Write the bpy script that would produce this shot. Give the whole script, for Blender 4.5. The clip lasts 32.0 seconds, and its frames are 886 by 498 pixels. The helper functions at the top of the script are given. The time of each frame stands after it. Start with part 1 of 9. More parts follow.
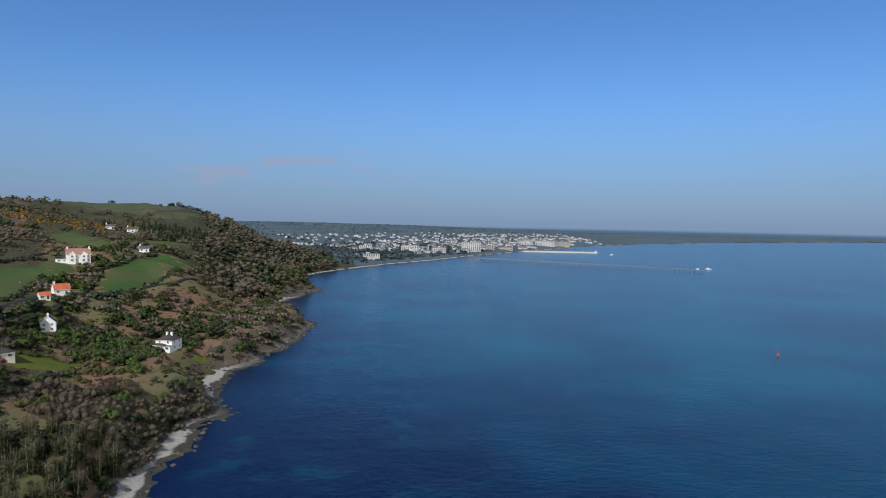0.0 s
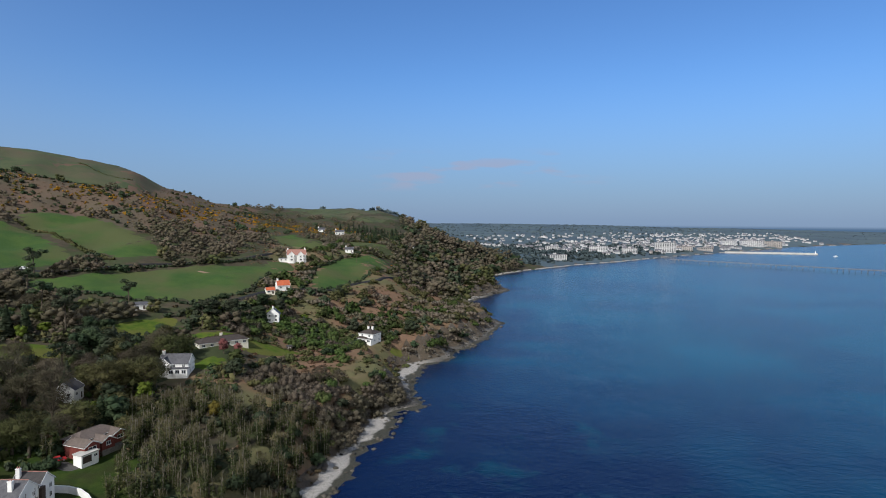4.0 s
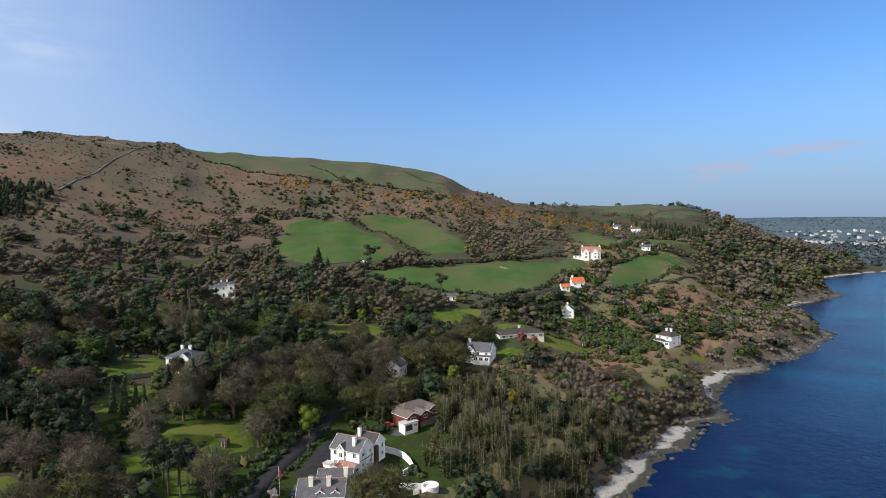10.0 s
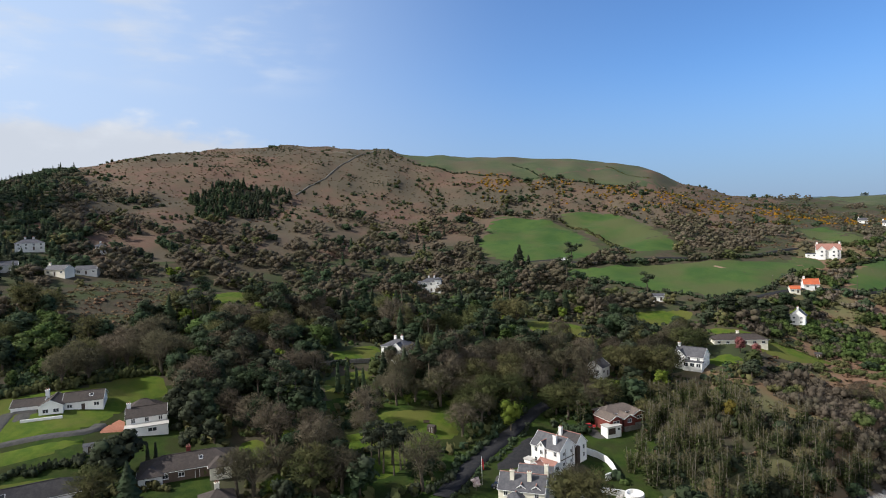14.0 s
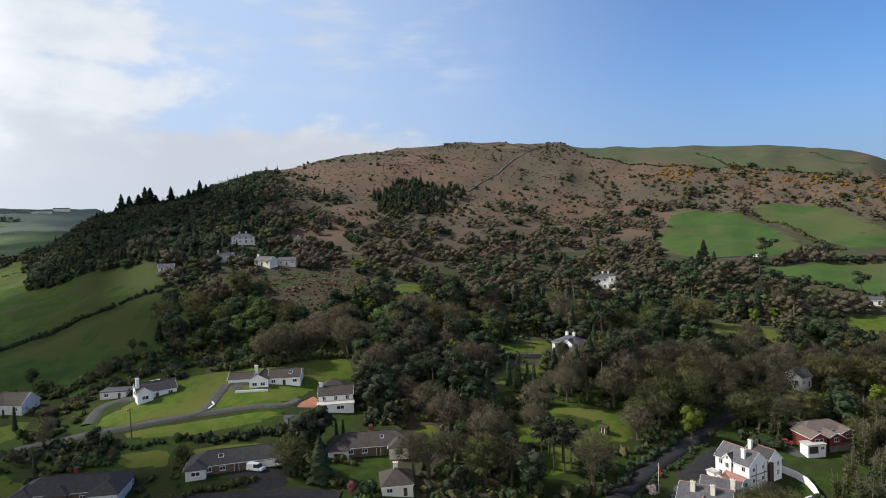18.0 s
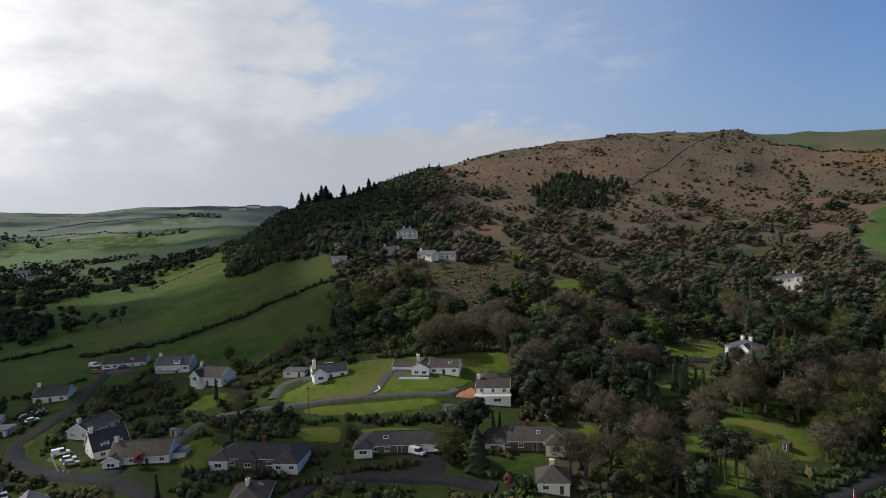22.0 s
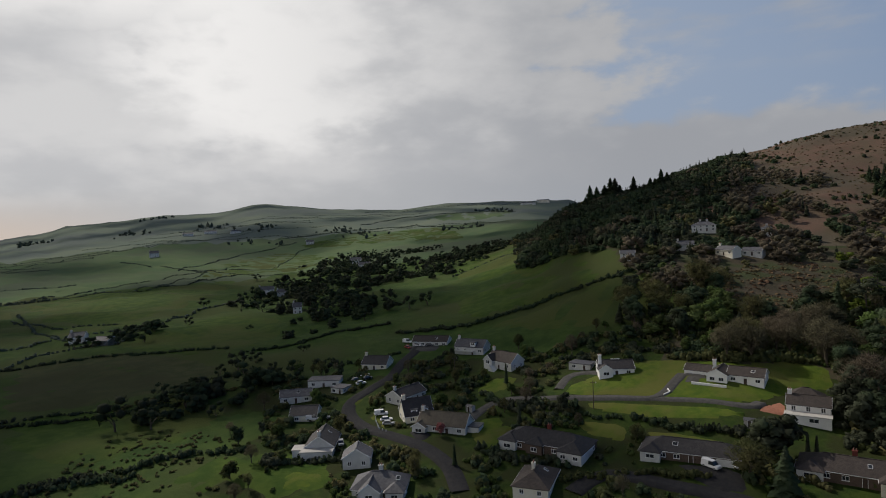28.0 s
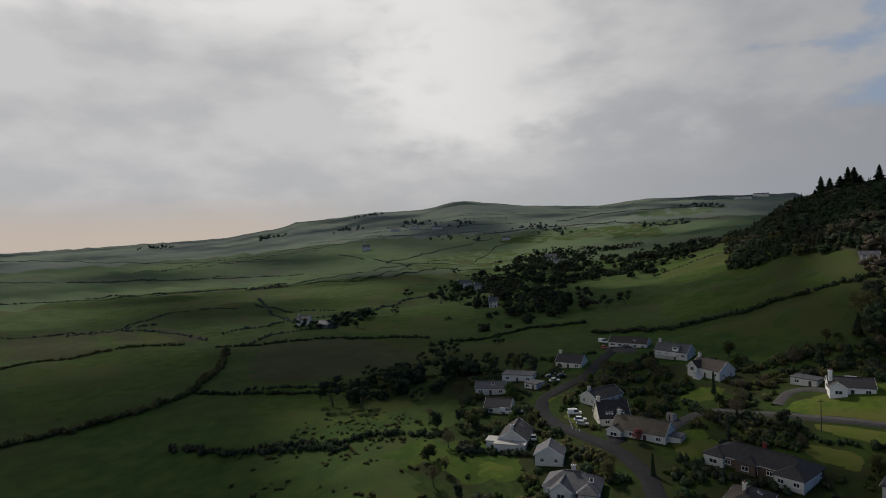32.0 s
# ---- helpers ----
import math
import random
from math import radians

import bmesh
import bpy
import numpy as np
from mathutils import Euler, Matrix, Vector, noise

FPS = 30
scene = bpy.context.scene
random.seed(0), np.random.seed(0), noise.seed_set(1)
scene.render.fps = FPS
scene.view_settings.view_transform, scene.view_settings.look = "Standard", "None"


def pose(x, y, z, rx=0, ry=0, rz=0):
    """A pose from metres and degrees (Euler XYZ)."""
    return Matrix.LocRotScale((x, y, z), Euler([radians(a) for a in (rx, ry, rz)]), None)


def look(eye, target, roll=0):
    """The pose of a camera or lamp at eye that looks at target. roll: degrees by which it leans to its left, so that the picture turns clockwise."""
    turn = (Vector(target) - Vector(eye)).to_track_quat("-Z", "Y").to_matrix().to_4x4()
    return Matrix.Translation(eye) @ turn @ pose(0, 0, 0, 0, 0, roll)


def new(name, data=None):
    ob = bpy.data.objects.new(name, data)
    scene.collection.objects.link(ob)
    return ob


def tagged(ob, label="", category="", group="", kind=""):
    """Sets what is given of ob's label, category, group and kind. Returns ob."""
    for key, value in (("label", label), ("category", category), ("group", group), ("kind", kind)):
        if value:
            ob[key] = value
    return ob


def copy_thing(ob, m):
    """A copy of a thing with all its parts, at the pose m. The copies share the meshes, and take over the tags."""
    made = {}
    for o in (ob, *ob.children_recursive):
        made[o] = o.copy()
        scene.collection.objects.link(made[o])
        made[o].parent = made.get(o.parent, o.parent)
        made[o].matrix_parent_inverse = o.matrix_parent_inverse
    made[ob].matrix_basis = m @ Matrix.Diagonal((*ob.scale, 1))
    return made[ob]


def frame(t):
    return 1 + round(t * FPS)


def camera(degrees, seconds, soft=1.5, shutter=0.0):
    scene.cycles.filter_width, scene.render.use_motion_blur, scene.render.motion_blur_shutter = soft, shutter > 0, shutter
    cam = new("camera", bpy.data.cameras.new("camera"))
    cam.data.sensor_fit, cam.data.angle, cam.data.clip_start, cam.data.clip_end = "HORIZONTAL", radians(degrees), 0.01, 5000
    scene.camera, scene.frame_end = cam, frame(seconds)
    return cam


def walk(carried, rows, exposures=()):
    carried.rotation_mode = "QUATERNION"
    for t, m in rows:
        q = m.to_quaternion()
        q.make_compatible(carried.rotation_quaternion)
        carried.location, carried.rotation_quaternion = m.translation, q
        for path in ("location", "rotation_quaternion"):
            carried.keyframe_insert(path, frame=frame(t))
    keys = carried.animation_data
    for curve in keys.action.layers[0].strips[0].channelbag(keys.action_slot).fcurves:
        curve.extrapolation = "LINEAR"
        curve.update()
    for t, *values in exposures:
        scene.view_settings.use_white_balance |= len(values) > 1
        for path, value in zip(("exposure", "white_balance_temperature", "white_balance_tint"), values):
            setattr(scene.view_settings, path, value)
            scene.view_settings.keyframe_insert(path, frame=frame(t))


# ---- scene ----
EYE = (0.0, 0.0, 88.0)
cam = camera(71.61, 32.0, soft=1.0)
# seconds, bearing to the left of the first view, tilt, lean
PATH = [
    (0.0, 0.03, -2.58, -1.09), (0.5, 2.22, -2.61, -1.00), (1.0, 4.43, -2.62, -0.89),
    (1.5, 6.67, -2.64, -0.77), (2.0, 8.88, -2.65, -0.64), (2.5, 11.04, -2.66, -0.53),
    (3.0, 13.13, -2.68, -0.42), (3.5, 15.14, -2.70, -0.33), (5.5, 24.43, -2.69, -0.04),
    (6.0, 26.88, -2.69, 0.04), (6.5, 29.35, -2.69, 0.11), (7.0, 31.81, -2.70, 0.21),
    (7.5, 34.19, -2.72, 0.31), (8.0, 36.43, -2.74, 0.41), (8.5, 38.54, -2.76, 0.53),
    (9.0, 40.49, -2.76, 0.63), (9.5, 42.34, -2.78, 0.74), (10.0, 44.23, -2.81, 0.87),
    (10.5, 46.24, -2.83, 1.02), (11.0, 48.30, -2.83, 1.15), (11.5, 50.48, -2.82, 1.26),
    (12.0, 52.92, -2.80, 1.37), (12.5, 55.46, -2.77, 1.46), (13.0, 57.97, -2.71, 1.55),
    (13.5, 60.43, -2.65, 1.65), (14.0, 62.77, -2.61, 1.75), (14.5, 65.05, -2.58, 1.83),
    (16.5, 73.09, -2.58, 2.01), (17.0, 74.98, -2.58, 2.05), (17.5, 76.84, -2.57, 2.08),
    (18.0, 78.67, -2.58, 2.10), (18.5, 80.45, -2.59, 2.12), (19.0, 82.18, -2.59, 2.16),
    (19.5, 83.92, -2.58, 2.18), (20.0, 85.68, -2.57, 2.17), (20.5, 87.49, -2.55, 2.15),
    (21.0, 89.36, -2.55, 2.13), (21.5, 91.32, -2.53, 2.15), (22.0, 93.37, -2.51, 2.20),
    (22.5, 95.51, -2.48, 2.24), (23.0, 97.71, -2.44, 2.25), (23.5, 99.93, -2.41, 2.24),
    (24.0, 102.09, -2.39, 2.24), (24.5, 104.22, -2.37, 2.26), (25.0, 106.40, -2.33, 2.27),
    (25.5, 108.64, -2.26, 2.26), (27.5, 117.52, -2.09, 2.36), (28.0, 119.73, -2.04, 2.35),
    (28.5, 122.01, -1.99, 2.36), (29.0, 124.33, -1.93, 2.38), (29.5, 126.67, -1.86, 2.40),
    (30.0, 128.98, -1.80, 2.38), (30.5, 131.23, -1.74, 2.33), (31.0, 133.44, -1.69, 2.24),
    (31.5, 135.63, -1.67, 2.18), (32.0, 137.83, -1.67, 2.14),
]
EXPOSURES = [(0.0, -0.22, 6000, 10), (6.0, 0.05, 6100, 10), (10.0, 0.25, 6200, 10), (17.0, 0.22, 6250, 10), (21.0, -0.1, 6350, 11), (25.0, -0.58, 6500, 11), (28.0, -0.75, 6600, 11), (32.0, -0.92, 6600, 11)]
walk(cam, [(t, pose(*EYE, 90 + tilt, lean, turn)) for t, turn, tilt, lean in PATH], EXPOSURES)

# ---- daylight ----
SUN_BEARING, SUN_HEIGHT = 162.0, 40.0
BANK_BEARING = 150.0
SUN_WAY = Vector((-math.sin(radians(SUN_BEARING)) * math.cos(radians(SUN_HEIGHT)),
                  math.cos(radians(SUN_BEARING)) * math.cos(radians(SUN_HEIGHT)), math.sin(radians(SUN_HEIGHT))))
world = bpy.data.worlds.new("sky")
scene.world = world
world.use_nodes = True


class Graph:
    """Short-hand for building a node tree."""

    def __init__(self, tree):
        self.t = tree

    def node(self, kind, **settings):
        n = self.t.nodes.new(kind)
        for k, v in settings.items():
            if k == "operation":
                n.operation = v
            elif k == "blend_type":
                n.blend_type = v
            elif k == "data_type":
                n.data_type = v
            elif k == "clamp":
                n.clamp = v
        return n

    def put(self, socket, value):
        if isinstance(value, bpy.types.NodeSocket):
            self.t.links.new(value, socket)
        elif isinstance(value, (tuple, list)) and len(value) == 3 and socket.type == "RGBA":
            socket.default_value = (*value, 1)
        else:
            socket.default_value = value

    def math(self, op, a, b=0.0, c=0.0):
        n = self.node("ShaderNodeMath", operation=op)
        for s, v in zip(n.inputs, (a, b, c)):
            self.put(s, v)
        return n.outputs[0]

    def ramp(self, x, a, b, lo=0.0, hi=1.0):
        n = self.t.nodes.new("ShaderNodeMapRange")
        n.interpolation_type = "SMOOTHSTEP"
        for s, v in zip(n.inputs, (x, a, b, lo, hi)):
            self.put(s, v)
        return n.outputs[0]

    def mix(self, f, a, b, how="MIX"):
        n = self.node("ShaderNodeMix", data_type="RGBA", blend_type=how)
        self.put(n.inputs["Factor"], f)
        self.put(n.inputs[6], a)
        self.put(n.inputs[7], b)
        return n.outputs[2]

    def noise(self, where, scale, detail=3.0, rough=0.55):
        n = self.t.nodes.new("ShaderNodeTexNoise")
        if where is not None:
            self.put(n.inputs["Vector"], where)
        n.inputs["Scale"].default_value, n.inputs["Detail"].default_value = scale, detail
        n.inputs["Roughness"].default_value = rough
        return n.outputs["Fac"]


def sky():
    g = Graph(world.node_tree)
    t = world.node_tree
    t.nodes.clear()
    way = t.nodes.new("ShaderNodeTexCoord").outputs["Generated"]
    nish = t.nodes.new("ShaderNodeTexSky")
    nish.sky_type, nish.sun_disc = "NISHITA", False
    nish.sun_elevation, nish.sun_rotation = radians(SUN_HEIGHT), radians(360 - SUN_BEARING)
    nish.air_density, nish.dust_density, nish.ozone_density = 1.0, 0.6, 3.0
    sep = t.nodes.new("ShaderNodeSeparateXYZ")
    g.put(sep.inputs[0], way)
    z = sep.outputs[2]
    # how near a direction's bearing is to the sun's
    dot = g.node("ShaderNodeVectorMath", operation="DOT_PRODUCT")
    g.put(dot.inputs[0], way)
    dot.inputs[1].default_value = (-math.sin(radians(BANK_BEARING)), math.cos(radians(BANK_BEARING)), 0)
    flat = g.math("SQRT", g.math("MAXIMUM", g.math("SUBTRACT", 1.0, g.math("MULTIPLY", z, z)), 0.001))
    toward = g.math("DIVIDE", dot.outputs["Value"], flat)
    # blue sky with a pale haze low down
    blue = g.mix(1.0, nish.outputs[0], (0.074, 0.102, 0.135), "MULTIPLY")
    low = g.ramp(z, -0.01, 0.24, 1.0, 0.0)
    blue = g.mix(g.math("MULTIPLY", low, 0.80), blue, (0.235, 0.315, 0.475))
    veil = g.math("MULTIPLY", g.ramp(toward, -0.45, 0.75), g.ramp(z, 0.5, 0.0, 0.35, 0.85))
    blue = g.mix(veil, blue, (0.33, 0.42, 0.58))
    blue = g.mix(g.ramp(toward, -0.1, 0.75, 0.0, 0.8), blue, (0.52, 0.64, 0.82))
    # bearing and height of each direction, in degrees
    az = g.math("MULTIPLY", g.math("ARCTAN2", g.math("MULTIPLY", sep.outputs[0], -1.0), sep.outputs[1]), 57.2958)
    az = g.math("ADD", az, g.math("MULTIPLY", g.math("LESS_THAN", az, -60.0), 360.0))
    el = g.math("MULTIPLY", g.math("ARCSINE", z), 57.2958)
    # cloud noise at four sizes, flattened towards the horizon
    stretch = t.nodes.new("ShaderNodeMapping")
    g.put(stretch.inputs["Vector"], way)
    stretch.inputs["Scale"].default_value = (1.0, 1.0, 2.2)
    n1 = g.noise(stretch.outputs[0], 2.2, 4.0, 0.45)
    n2 = g.noise(stretch.outputs[0], 6.5, 5.0, 0.5)
    n4 = g.noise(stretch.outputs[0], 15.0, 6.0, 0.55)
    flatter = t.nodes.new("ShaderNodeMapping")
    g.put(flatter.inputs["Vector"], way)
    flatter.inputs["Scale"].default_value = (1.0, 1.0, 5.0)
    n3 = g.noise(flatter.outputs[0], 9.0, 4.0, 0.5)
    uneven = g.math("ADD", g.math("ADD", g.math("MULTIPLY_ADD", n2, 26.0, -13.0), g.math("MULTIPLY_ADD", n4, 12.0, -6.0)), g.math("MULTIPLY_ADD", n1, 8.0, -4.0))
    # a bank with a billowing edge, a long low strip beyond it and soft wisps above the strip
    bank = g.ramp(g.math("ADD", az, uneven), 101.0, 107.0)
    top = g.math("ADD", g.math("MULTIPLY", uneven, 0.22), g.ramp(az, 74.0, 92.0, 7.2, 9.4))
    strip = g.math("MULTIPLY", g.ramp(g.math("SUBTRACT", top, el), -0.25, 1.3), g.ramp(g.math("ADD", az, g.math("MULTIPLY", uneven, 0.4)), 71.0, 79.0))
    soft = g.math("MULTIPLY", g.ramp(az, 70.0, 80.0), g.math("MULTIPLY", g.ramp(el, 10.5, 15.0), g.ramp(el, 26.0, 19.0)))
    wisps = g.math("MULTIPLY", g.math("MULTIPLY", g.ramp(g.math("ADD", g.math("MULTIPLY", n2, 0.6), g.math("MULTIPLY", n3, 0.4)), 0.44, 0.66), soft), 0.62)
    # a few thin pinkish wisps low in the north
    north = g.math("MULTIPLY", g.math("MULTIPLY", g.ramp(az, 0.0, 8.0), g.ramp(az, 27.0, 20.0)), g.math("MULTIPLY", g.ramp(el, 2.4, 3.4), g.ramp(el, 6.8, 5.0)))
    blue = g.mix(g.math("MULTIPLY", g.math("MULTIPLY", g.ramp(n3, 0.50, 0.64), north), 0.55), blue, (0.42, 0.41, 0.51))
    cover = g.math("MAXIMUM", g.math("MAXIMUM", bank, strip), wisps)
    # thin parts are bright, the more so towards the sun, thick ones grey
    sun = g.node("ShaderNodeVectorMath", operation="DOT_PRODUCT")
    g.put(sun.inputs[0], way)
    sun.inputs[1].default_value = tuple(SUN_WAY)
    sunward = g.ramp(az, 100.0, 142.0)
    bright = g.mix(sunward, (0.70, 0.72, 0.75), (1.42, 1.42, 1.41))
    dull = g.mix(sunward, (0.54, 0.57, 0.62), g.mix(g.ramp(n2, 0.35, 0.65), (0.86, 0.88, 0.91), (1.06, 1.07, 1.08)))
    body = g.ramp(g.math("ADD", g.math("MULTIPLY", n1, 0.9), g.math("ADD", g.math("MULTIPLY", n2, 0.5), g.math("MULTIPLY", n4, 0.25))), 0.70, 0.98)
    open_part = g.math("MULTIPLY", g.ramp(g.math("ADD", el, g.math("MULTIPLY", uneven, 0.35)), 6.5, 11.5), g.math("MAXIMUM", g.ramp(g.math("ADD", az, uneven), 152.0, 140.0), g.ramp(el, 15.0, 20.0)))
    lit = g.math("MULTIPLY", g.math("MULTIPLY_ADD", body, 0.75, 0.25), open_part)
    cloud = g.mix(lit, dull, bright)
    low_part = g.ramp(g.math("ADD", el, g.math("MULTIPLY", uneven, 0.12)), 6.0, 1.5, 0.0, 0.9)
    cloud = g.mix(low_part, cloud, g.mix(sunward, (0.54, 0.58, 0.64), (0.78, 0.80, 0.82)))
    warm = g.math("MULTIPLY", g.ramp(el, 4.5, 0.0), g.ramp(az, 140.0, 158.0))
    cloud = g.mix(g.math("MULTIPLY", warm, 0.85), cloud, (1.02, 0.86, 0.73))
    cloud = g.mix(g.ramp(el, 24.0, 36.0), cloud, (0.27, 0.285, 0.31))
    glow = g.math("MULTIPLY", g.ramp(sun.outputs["Value"], 0.925, 1.0), g.ramp(n1, 0.40, 0.60, 0.5, 1.0))
    cloud = g.mix(glow, cloud, (1.7, 1.7, 1.68))
    out = g.mix(cover, blue, cloud)
    # hazy sea and land below the horizon
    out = g.mix(g.ramp(z, -0.006, -0.012), out, (0.10, 0.17, 0.27))
    bg = t.nodes.new("ShaderNodeBackground")
    g.put(bg.inputs[0], out)
    bg.inputs[1].default_value = 1.0
    g.put(t.nodes.new("ShaderNodeOutputWorld").inputs[0], bg.outputs[0])


sky()
sun_lamp = new("sun", bpy.data.lights.new("sun", "SUN"))
sun_lamp.data.energy, sun_lamp.data.angle, sun_lamp.data.color = 5.0, radians(0.6), (1.0, 0.94, 0.85)
sun_lamp.matrix_world = look(SUN_WAY * 300, (0, 0, 0))



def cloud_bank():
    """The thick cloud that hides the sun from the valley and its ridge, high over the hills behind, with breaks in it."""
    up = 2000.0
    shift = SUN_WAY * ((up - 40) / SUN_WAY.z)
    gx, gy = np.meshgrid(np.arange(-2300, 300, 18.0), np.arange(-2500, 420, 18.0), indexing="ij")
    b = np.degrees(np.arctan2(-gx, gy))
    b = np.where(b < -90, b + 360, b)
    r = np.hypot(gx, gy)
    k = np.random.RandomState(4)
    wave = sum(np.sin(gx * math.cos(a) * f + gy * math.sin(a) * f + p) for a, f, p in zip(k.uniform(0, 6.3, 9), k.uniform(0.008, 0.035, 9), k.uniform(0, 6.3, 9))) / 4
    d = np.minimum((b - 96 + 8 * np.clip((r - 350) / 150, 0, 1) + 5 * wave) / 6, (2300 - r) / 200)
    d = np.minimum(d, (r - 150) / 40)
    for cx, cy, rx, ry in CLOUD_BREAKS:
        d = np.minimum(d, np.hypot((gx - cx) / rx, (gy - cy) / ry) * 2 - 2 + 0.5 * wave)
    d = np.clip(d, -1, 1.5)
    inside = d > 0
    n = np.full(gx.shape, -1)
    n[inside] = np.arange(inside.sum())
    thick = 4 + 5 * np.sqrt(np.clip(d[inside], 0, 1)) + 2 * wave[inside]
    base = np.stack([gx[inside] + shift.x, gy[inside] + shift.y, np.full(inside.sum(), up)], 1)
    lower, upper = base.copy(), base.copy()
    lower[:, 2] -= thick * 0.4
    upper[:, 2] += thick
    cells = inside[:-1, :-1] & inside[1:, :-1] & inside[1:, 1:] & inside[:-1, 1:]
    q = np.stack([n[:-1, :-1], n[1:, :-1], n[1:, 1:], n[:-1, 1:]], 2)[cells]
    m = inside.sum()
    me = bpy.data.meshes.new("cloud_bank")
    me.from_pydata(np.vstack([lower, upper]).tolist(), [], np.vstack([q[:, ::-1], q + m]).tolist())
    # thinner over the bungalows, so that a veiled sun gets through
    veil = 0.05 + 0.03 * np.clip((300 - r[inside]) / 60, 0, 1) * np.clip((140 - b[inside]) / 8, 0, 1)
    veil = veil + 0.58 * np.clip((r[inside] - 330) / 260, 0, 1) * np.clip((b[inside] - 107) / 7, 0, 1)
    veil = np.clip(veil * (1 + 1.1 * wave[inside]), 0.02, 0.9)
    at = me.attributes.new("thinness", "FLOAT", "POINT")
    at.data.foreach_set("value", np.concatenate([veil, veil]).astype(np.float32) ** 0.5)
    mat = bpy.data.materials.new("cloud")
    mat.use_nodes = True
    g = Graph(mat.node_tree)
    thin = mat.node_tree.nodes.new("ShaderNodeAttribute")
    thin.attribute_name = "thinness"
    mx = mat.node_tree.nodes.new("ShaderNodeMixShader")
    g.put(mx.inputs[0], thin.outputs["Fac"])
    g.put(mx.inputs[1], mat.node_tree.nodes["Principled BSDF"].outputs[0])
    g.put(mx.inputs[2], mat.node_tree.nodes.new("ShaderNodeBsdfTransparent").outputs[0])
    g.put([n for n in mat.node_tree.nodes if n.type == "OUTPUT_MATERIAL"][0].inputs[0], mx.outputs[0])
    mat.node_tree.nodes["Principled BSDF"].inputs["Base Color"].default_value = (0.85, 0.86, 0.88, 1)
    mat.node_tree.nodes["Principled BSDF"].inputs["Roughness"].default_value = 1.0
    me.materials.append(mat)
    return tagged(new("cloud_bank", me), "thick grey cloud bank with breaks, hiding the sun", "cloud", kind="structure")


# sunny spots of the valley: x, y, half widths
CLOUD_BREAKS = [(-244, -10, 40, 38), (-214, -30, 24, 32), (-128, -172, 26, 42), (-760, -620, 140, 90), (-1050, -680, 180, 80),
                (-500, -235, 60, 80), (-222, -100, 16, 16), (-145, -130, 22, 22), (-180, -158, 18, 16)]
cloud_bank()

# ---- materials ----


def material(name, tones, sizes=(0.35, 0.04), rough=0.85, bump=0.0, bump_size=1.0, leaf=0.0, metal=0.0, seat=True, gloss=0.3):
    """A surface of two or three tones, mixed at two scales. sizes: noise scales per metre. leaf: how much light shines through."""
    m = bpy.data.materials.new(name)
    m.use_nodes = True
    g = Graph(m.node_tree)
    b = m.node_tree.nodes["Principled BSDF"]
    geo_node = m.node_tree.nodes.new("ShaderNodeNewGeometry")
    where = geo_node.outputs["Position"]
    n1, n2 = g.noise(where, sizes[0], 4.0, 0.6), g.noise(where, sizes[1], 3.0, 0.55)
    f = g.ramp(n1, 0.34, 0.66)
    col = g.mix(f, tones[0], tones[1])
    if len(tones) > 2:
        col = g.mix(g.ramp(n2, 0.42, 0.62), col, tones[2])
    else:
        col = g.mix(g.ramp(n2, 0.35, 0.7, 0.0, 0.35), col, tuple(c * 0.62 for c in tones[0]))
    if leaf:
        isle = geo_node.outputs["Random Per Island"]
        own = m.node_tree.nodes.new("ShaderNodeObjectInfo").outputs["Random"]
        k = g.math("MULTIPLY", g.math("MULTIPLY_ADD", isle, 0.30, 0.85), g.math("MULTIPLY_ADD", own, 0.5, 0.75))
        col = g.mix(1.0, col, k, "MULTIPLY")
    g.put(b.inputs["Base Color"], col)
    b.inputs["Roughness"].default_value, b.inputs["Metallic"].default_value = rough, metal
    b.inputs["Specular IOR Level"].default_value = min(gloss, 0.08) if leaf or rough >= 0.9 else gloss
    if bump:
        bn = m.node_tree.nodes.new("ShaderNodeBump")
        bn.inputs["Strength"].default_value, bn.inputs["Distance"].default_value = bump, 0.3
        g.put(bn.inputs["Height"], g.noise(where, bump_size, 5.0, 0.65))
        g.put(b.inputs["Normal"], bn.outputs[0])
    if leaf:
        tr = m.node_tree.nodes.new("ShaderNodeBsdfTranslucent")
        g.put(tr.inputs[0], col)
        mx = m.node_tree.nodes.new("ShaderNodeMixShader")
        mx.inputs[0].default_value = leaf
        g.put(mx.inputs[1], b.outputs[0])
        g.put(mx.inputs[2], tr.outputs[0])
        out = [n for n in m.node_tree.nodes if n.type == "OUTPUT_MATERIAL"][0]
        g.put(out.inputs[0], mx.outputs[0])
    return m


SCRUB = material("rough_grass_and_bracken", [(0.146, 0.098, 0.060), (0.178, 0.108, 0.070), (0.112, 0.108, 0.052)], (0.12, 0.025), 0.95, 1.0, 0.8)
MOOR = material("bracken_moor", [(0.132, 0.082, 0.060), (0.104, 0.080, 0.054), (0.088, 0.074, 0.052)], (0.05, 0.009), 0.95, 1.0, 0.4)
WOODFLOOR = material("woodland_floor", [(0.052, 0.046, 0.030), (0.072, 0.058, 0.040), (0.046, 0.056, 0.025)], (0.25, 0.05), 0.95, 0.8, 0.8)
PASTURE = material("valley_pasture", [(0.032, 0.062, 0.015), (0.054, 0.088, 0.020), (0.058, 0.072, 0.023)], (0.12, 0.012), 0.95, 0.9, 0.9, gloss=0.05)
# blue-grey tint puts the haze beyond the bay into the ground colour
PLAIN = material("hazed_plain", [(0.072, 0.102, 0.122), (0.090, 0.120, 0.126), (0.064, 0.090, 0.114)], (0.012, 0.003), 0.95)
